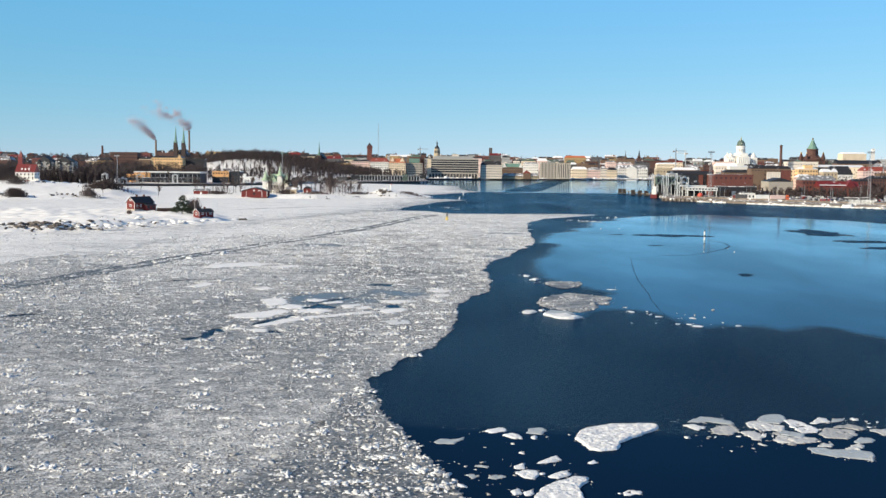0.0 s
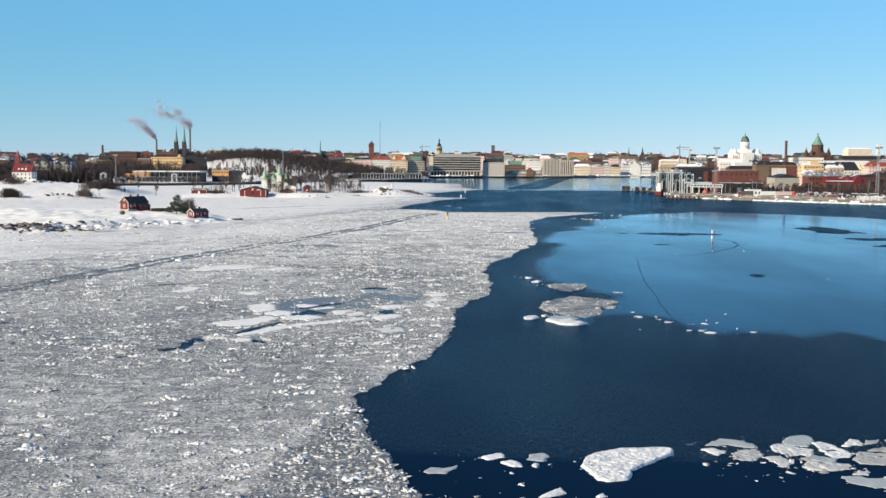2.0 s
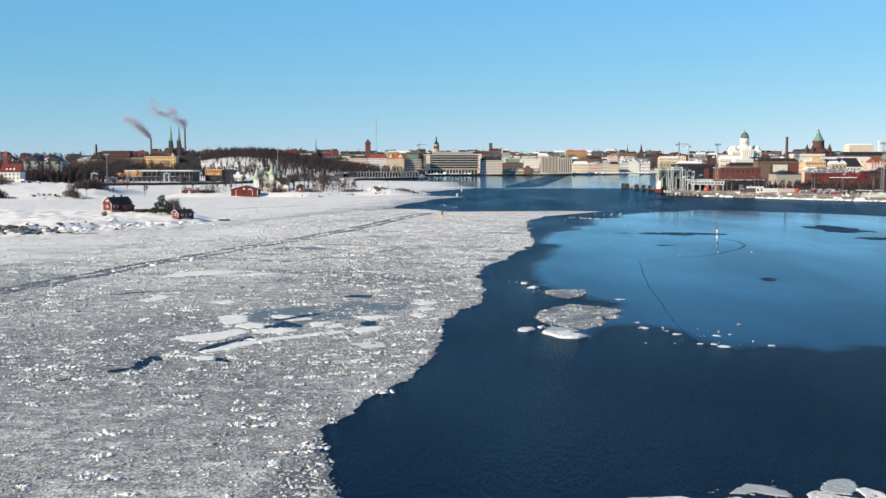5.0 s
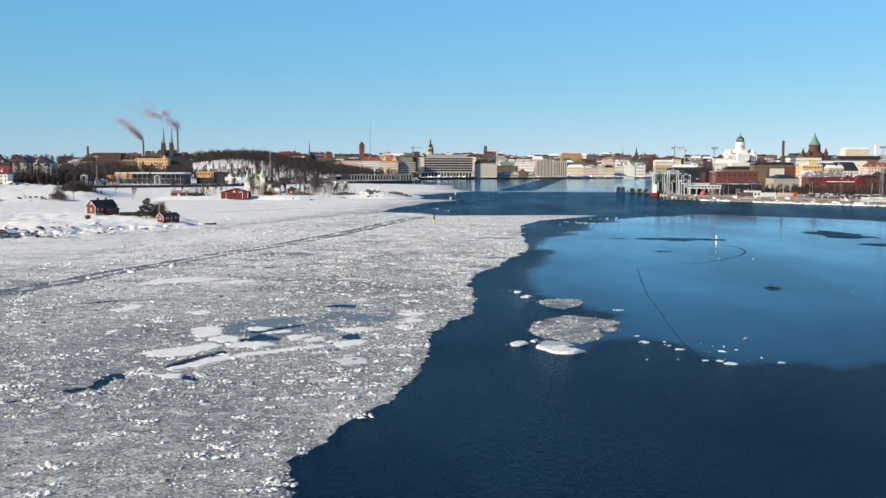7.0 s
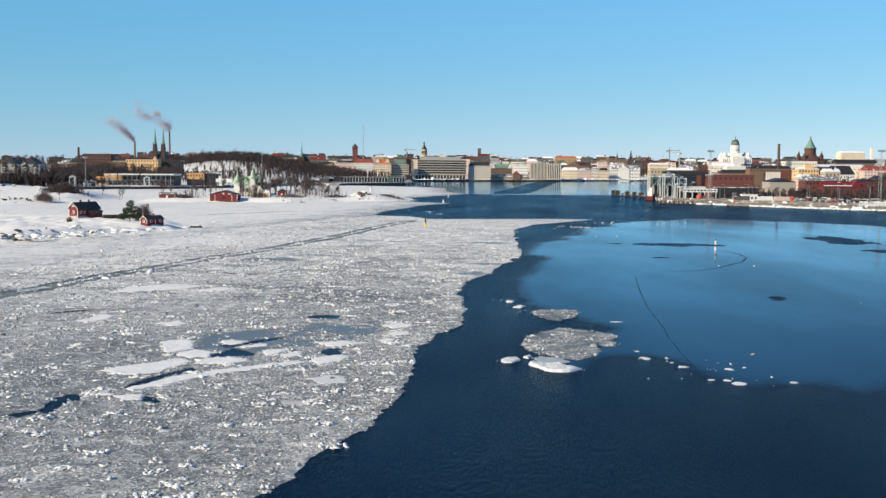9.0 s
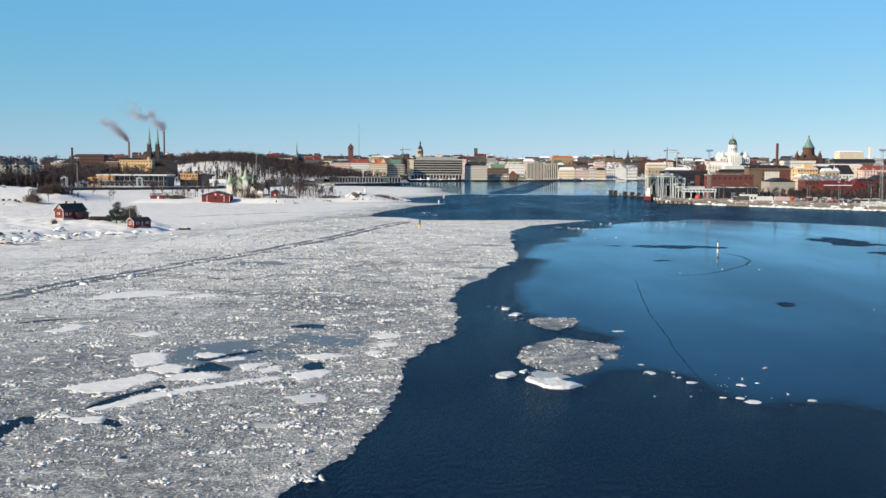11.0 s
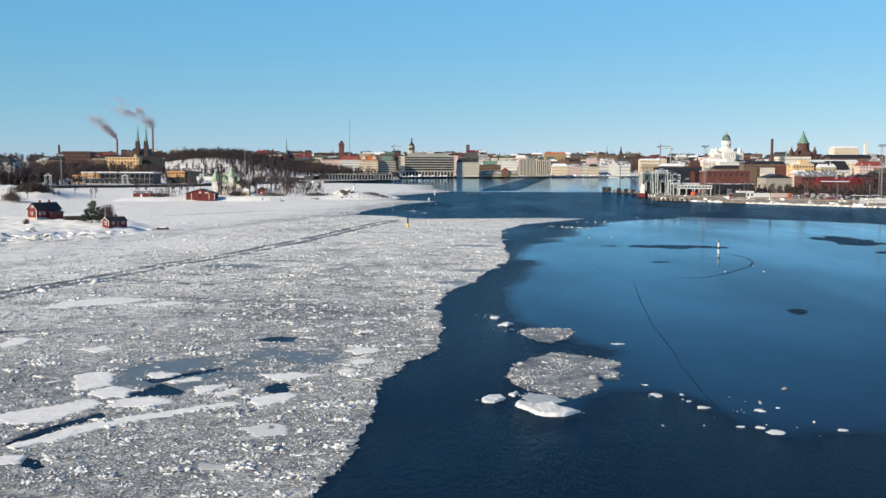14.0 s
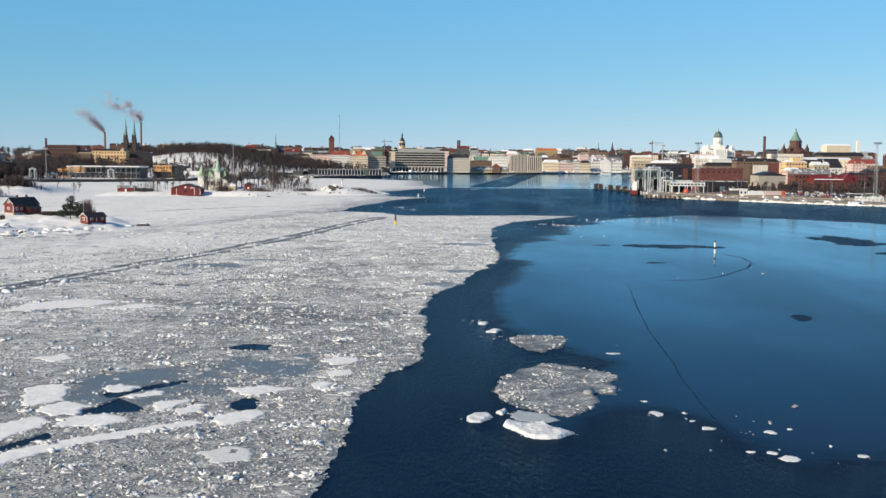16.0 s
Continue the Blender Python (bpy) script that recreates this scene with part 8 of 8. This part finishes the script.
for k in range(26):
    kind = r.randrange(5)
    x = r.uniform(-60, 20) if k < 14 else r.uniform(120, 260)
    t = thing("parked_car", (x, (1838 + (x - 14) * 0.55 + 10) if x > 14 else 1838 + (x - 14) * 0.6 + 12, QUAY), names[kind] + " car on the far harbour street", "car", "harbour street cars", r.choice([0, 30]))
    part("body", CAR_PAINTS[kind], None, t)
    part("glass_cabin", CAR_GLASS, None, t)
    for px in (-1.3, 1.3):
        for py in (-0.8, 0.8):
            part("wheel", TYRE, None, t).location = (px, py, 0)


def run_of(name, a, b_, z0, z1, thick, mat, label, kind="structure"):
    dx, dy = b_[0] - a[0], b_[1] - a[1]
    l = math.hypot(dx, dy)
    ob = part(name, Form().box(0, -thick / 2, z0, l, thick / 2, z1), mat)
    ob.matrix_basis = pose(a[0], a[1], 0, 0, 0, math.degrees(math.atan2(dy, dx)))
    return tagged(ob, label, "wall", kind=kind)


EDGE = [(166, 884), (202, 844), (235, 809), (287, 766), (330, 746), (420, 720)]
for k, (a, b_) in enumerate(zip(EDGE, EDGE[1:])):
    run_of("quay_wall_%d" % (k + 1), a, b_, -1.5, 1.5, 2.0, CONCRETE, "weathered pale concrete quay wall")
    run_of("upper_wall_%d" % (k + 1), (a[0] + 8, a[1] + 22), (b_[0] + 8, b_[1] + 22), 2.0, 3.5, 1.0, CONCRETE, "low concrete wall behind the quay")
run_of("berth_wall_1", (-420, 1146), (-380, 1147), -0.5, 2.7, 1.6, WALLS["dark"], "dark quay edge of the ferry berth")
run_of("berth_wall_2", (-380, 1147), (-284, 1203), -0.5, 2.7, 1.6, WALLS["dark"], "dark quay edge of the ferry berth")
run_of("berth_wall_3", (-283, 1205), (-228, 1306), -0.5, 2.7, 1.6, WALLS["dark"], "dark quay edge of the ferry berth")
slab("harbour_pier", [(-186, 1462), (-150, 1424), (-74, 1524), (-62, 1560), (-78, 1770), (-120, 1650)], -2.0, 2.3, ASPHALT, "snow-dusted pier before the harbour houses")
run_of("pier_wall_1", (-150, 1423), (-74, 1523), -1.2, 2.7, 1.6, WALLS["dark"], "dark edge of the harbour pier")
b = thing("harbour_terminal", (-118, 1560, 2.3), "long low dark glazed terminal with white mullions", "terminal", turn=6)
part("hall", Form().box(-46, 0, -0.3, 44, 18, 6.6), WALLS["dark"], b)
part("roof", Form().box(-47, -1.5, 6.6, 45, 19, 7.2), WALLS["grey"], b)
part("end_block", Form().box(18, -0.4, -0.3, 26, 6, 9.0), ROOFS["dull_green"], b, "dark green end block")
for k in range(23):
    part("mullion", Form().box(-45.6 + k * 4, -0.3, -0.2, -45.0 + k * 4, 0.05, 6.6), WHITE_STEEL, b)
for k in range(22):
    part("window", Form().box(-44.6 + k * 4, -0.12, 0.8, -42.0 + k * 4, 0.04, 5.4), GLASS, b)
run_of("shore_quay_1", (-79, 1776), (14, 1834), -1.5, 2.6, 2.0, WALLS["dark"], "dark quay edge of the inner harbour")
run_of("shore_quay_2", (14, 1834), (338, 1983), -1.5, 2.0, 2.0, CONCRETE, "stone quay edge of the market square")
t = thing("quay_fence", (277, 785, 2.6), "white mesh fence on the quay", "fence", turn=-38)
for k in range(8):
    part("post", Form().box(-9 + k * 2.5, -0.1, -0.4, -8.8 + k * 2.5, 0.1, 3.0), WHITE_STEEL, t)
for z in (0.2, 1.0, 1.8, 2.6):
    part("rail", Form().box(-9, -0.05, z, 8.7, 0.05, z + 0.35), WHITE_STEEL, t)
r = random.Random(21)
for k in range(16):
    x = 60 + k * 13
    t = thing("market_stall", (x, 1868 + (x - 60) * 0.42, QUAY), "small market stall with a pale canopy", "stall", "market stalls")
    part("canopy", Form().hip(-2, -1.5, 2, 1.5, 2.2, 0.9, 1.2), [WHITE_PAINT, ORANGE_PAINT, WHITE_PAINT][k % 3], t)
    for sx in (-1.8, 1.8):
        part("leg", Form().box(sx - 0.06, -1.3, 0, sx + 0.06, -1.2, 2.2), WHITE_STEEL, t)
for k in range(12):
    x = -240 + k * 14
    y = 1330 + (x + 228) * 3.0 + 25 if x < -181 else 1500 + (x + 181) * 2.75
    building("port_shed", "low dark port shed with a snowy roof", x, x + 12, y, 10, 6 + (k % 3) * 1.5, "dark" if k % 2 else "slate_wall", "flat", "snow", 1, 1, 4, True, category="shed", group="port sheds", bottom=1)

r = np.random.RandomState(61)
n = 420
k = r.randint(0, len(EDGE) - 1, n)
u = r.uniform(0, 1, n)
e = np.array(EDGE, float)
x, y = e[k, 0] + (e[k + 1, 0] - e[k, 0]) * u + 1.2, e[k, 1] + (e[k + 1, 1] - e[k, 1]) * u + 2.6 + np.abs(r.normal(0, 1.5, n))
ok = fbm(x, y, 14, 2) > -0.12
x, y = x[ok], y[ok]
tagged(lumps("snow_bank", x, y, np.full(len(x), 1.9), 0.8 * np.exp(r.normal(0, 0.4, len(x))), r.uniform(0.25, 0.45, len(x)), SNOW, 62), "ploughed snow heaped along the quay edge", "snow", kind="stuff")

r = np.random.RandomState(63)
n = 1500
k = r.randint(0, len(EDGE) - 1, n)
u = r.uniform(0, 1, n)
x, y = e[k, 0] + (e[k + 1, 0] - e[k, 0]) * u - 1.4 + r.normal(0, 0.5, n), e[k, 1] + (e[k + 1, 1] - e[k, 1]) * u - 2.0 + r.normal(0, 0.5, n)
ok = fbm(x, y, 22, 3) > -0.16
x, y = x[ok], y[ok]
tagged(lumps("ice_foot", x, y, np.full(len(x), -0.1), 1.3 * np.exp(r.normal(0, 0.35, len(x))), r.uniform(0.2, 0.45, len(x)), SNOW, 68), "white ice foot frozen along the quay wall", "ice", kind="stuff")

r = np.random.RandomState(64)
n = 700
u = r.uniform(0, 1, n)
x = np.where(u < 0.3, -79 + 93 * u / 0.3, 14 + 324 * (u - 0.3) / 0.7)
y = np.where(u < 0.3, 1776 + 58 * u / 0.3, 1834 + 149 * (u - 0.3) / 0.7) + 4 + np.abs(r.normal(0, 3, n))
tagged(lumps("snow_bank", x, y, np.full(n, 2.2), 1.8 * np.exp(r.normal(0, 0.4, n)), r.uniform(0.3, 0.6, n), SNOW, 65), "ploughed snow along the market quay", "snow", kind="stuff")


# ---- quay clutter ----
def street_lamp(x, y, h):
    t_ = thing("street_lamp", (x, y, QUAY), "tall thin grey street lamp on the quay", "street lamp", "quay lamps")
    part("pole", Form().tube((0, 0, -0.2), (0, 0, h), 0.16, 0.09, 6), GREY_STEEL, t_)
    part("arm", Form().tube((0, 0, h - 0.1), (-1.6, 0, h + 0.3), 0.07, 0.06, 5), GREY_STEEL, t_)
    part("lamp_head", Form().box(-2.3, -0.2, h + 0.2, -1.4, 0.2, h + 0.4), GREY_STEEL, t_)


r = random.Random(31)
for k in range(16):
    x = 206 + k * 9.5
    street_lamp(x, 915 - (x - 206) * 0.62 + (k % 2) * 30, 10 + (k % 3))
CRATES = [("rusty red", ROOFS["deep_red"]), ("blue-grey", WALLS["slate_wall"]), ("white", WHITE_PAINT), ("dark", WALLS["dark"]), ("grey", WALLS["grey"])]
for k in range(22):
    x = 214 + r.uniform(0, 120)
    y = 905 - (x - 206) * 0.55 + r.uniform(0, 30)
    word, mat = CRATES[k % 5]
    t = thing("cargo_container", (x, y, QUAY), word + " cargo container on the snowy quay", "container", "quay containers", r.choice([0, 90, -38]))
    l = r.choice([3.0, 6.1])
    part("body", Form().box(-l / 2, -1.2, 0, l / 2, 1.2, 2.6), mat, t)
    part("door", Form().box(l / 2, -1.1, 0.15, l / 2 + 0.06, 1.1, 2.5), GREY_STEEL, t)
    part("snow_cap", Form().hip(-l / 2, -1.2, l / 2, 1.2, 2.6, 0.25, 0.5), SNOW, t)
for k in range(10):
    x = 300 + k * 8 + r.uniform(-2, 2)
    t = thing("bare_tree", (x, 990 - (k % 2) * 10, QUAY), "leafless street tree before the brick warehouse", "tree", "quay trees")
    t.scale = (0.9, 0.9, 0.9)
    t.rotation_euler = (0, 0, k * 1.3)
    trunk, crown = TREE_KINDS[k % 4]
    part("trunk", trunk, None, t)
    part("crown", crown, None, t)
n = 220
r = np.random.RandomState(66)
x = r.uniform(205, 345, n)
y = 905 - (x - 206) * 0.58 + r.uniform(-12, 60, n)
ok = fbm(x, y, 18, 3) > 0.02
x, y = x[ok], y[ok]
tagged(lumps("snow_heaps", x, y, np.full(len(x), QUAY - 0.1), 1.4 * np.exp(r.normal(0, 0.4, len(x))), r.uniform(0.1, 0.22, len(x)), SNOW, 67), "low heaps of ploughed snow across the quay", "snow", kind="stuff")
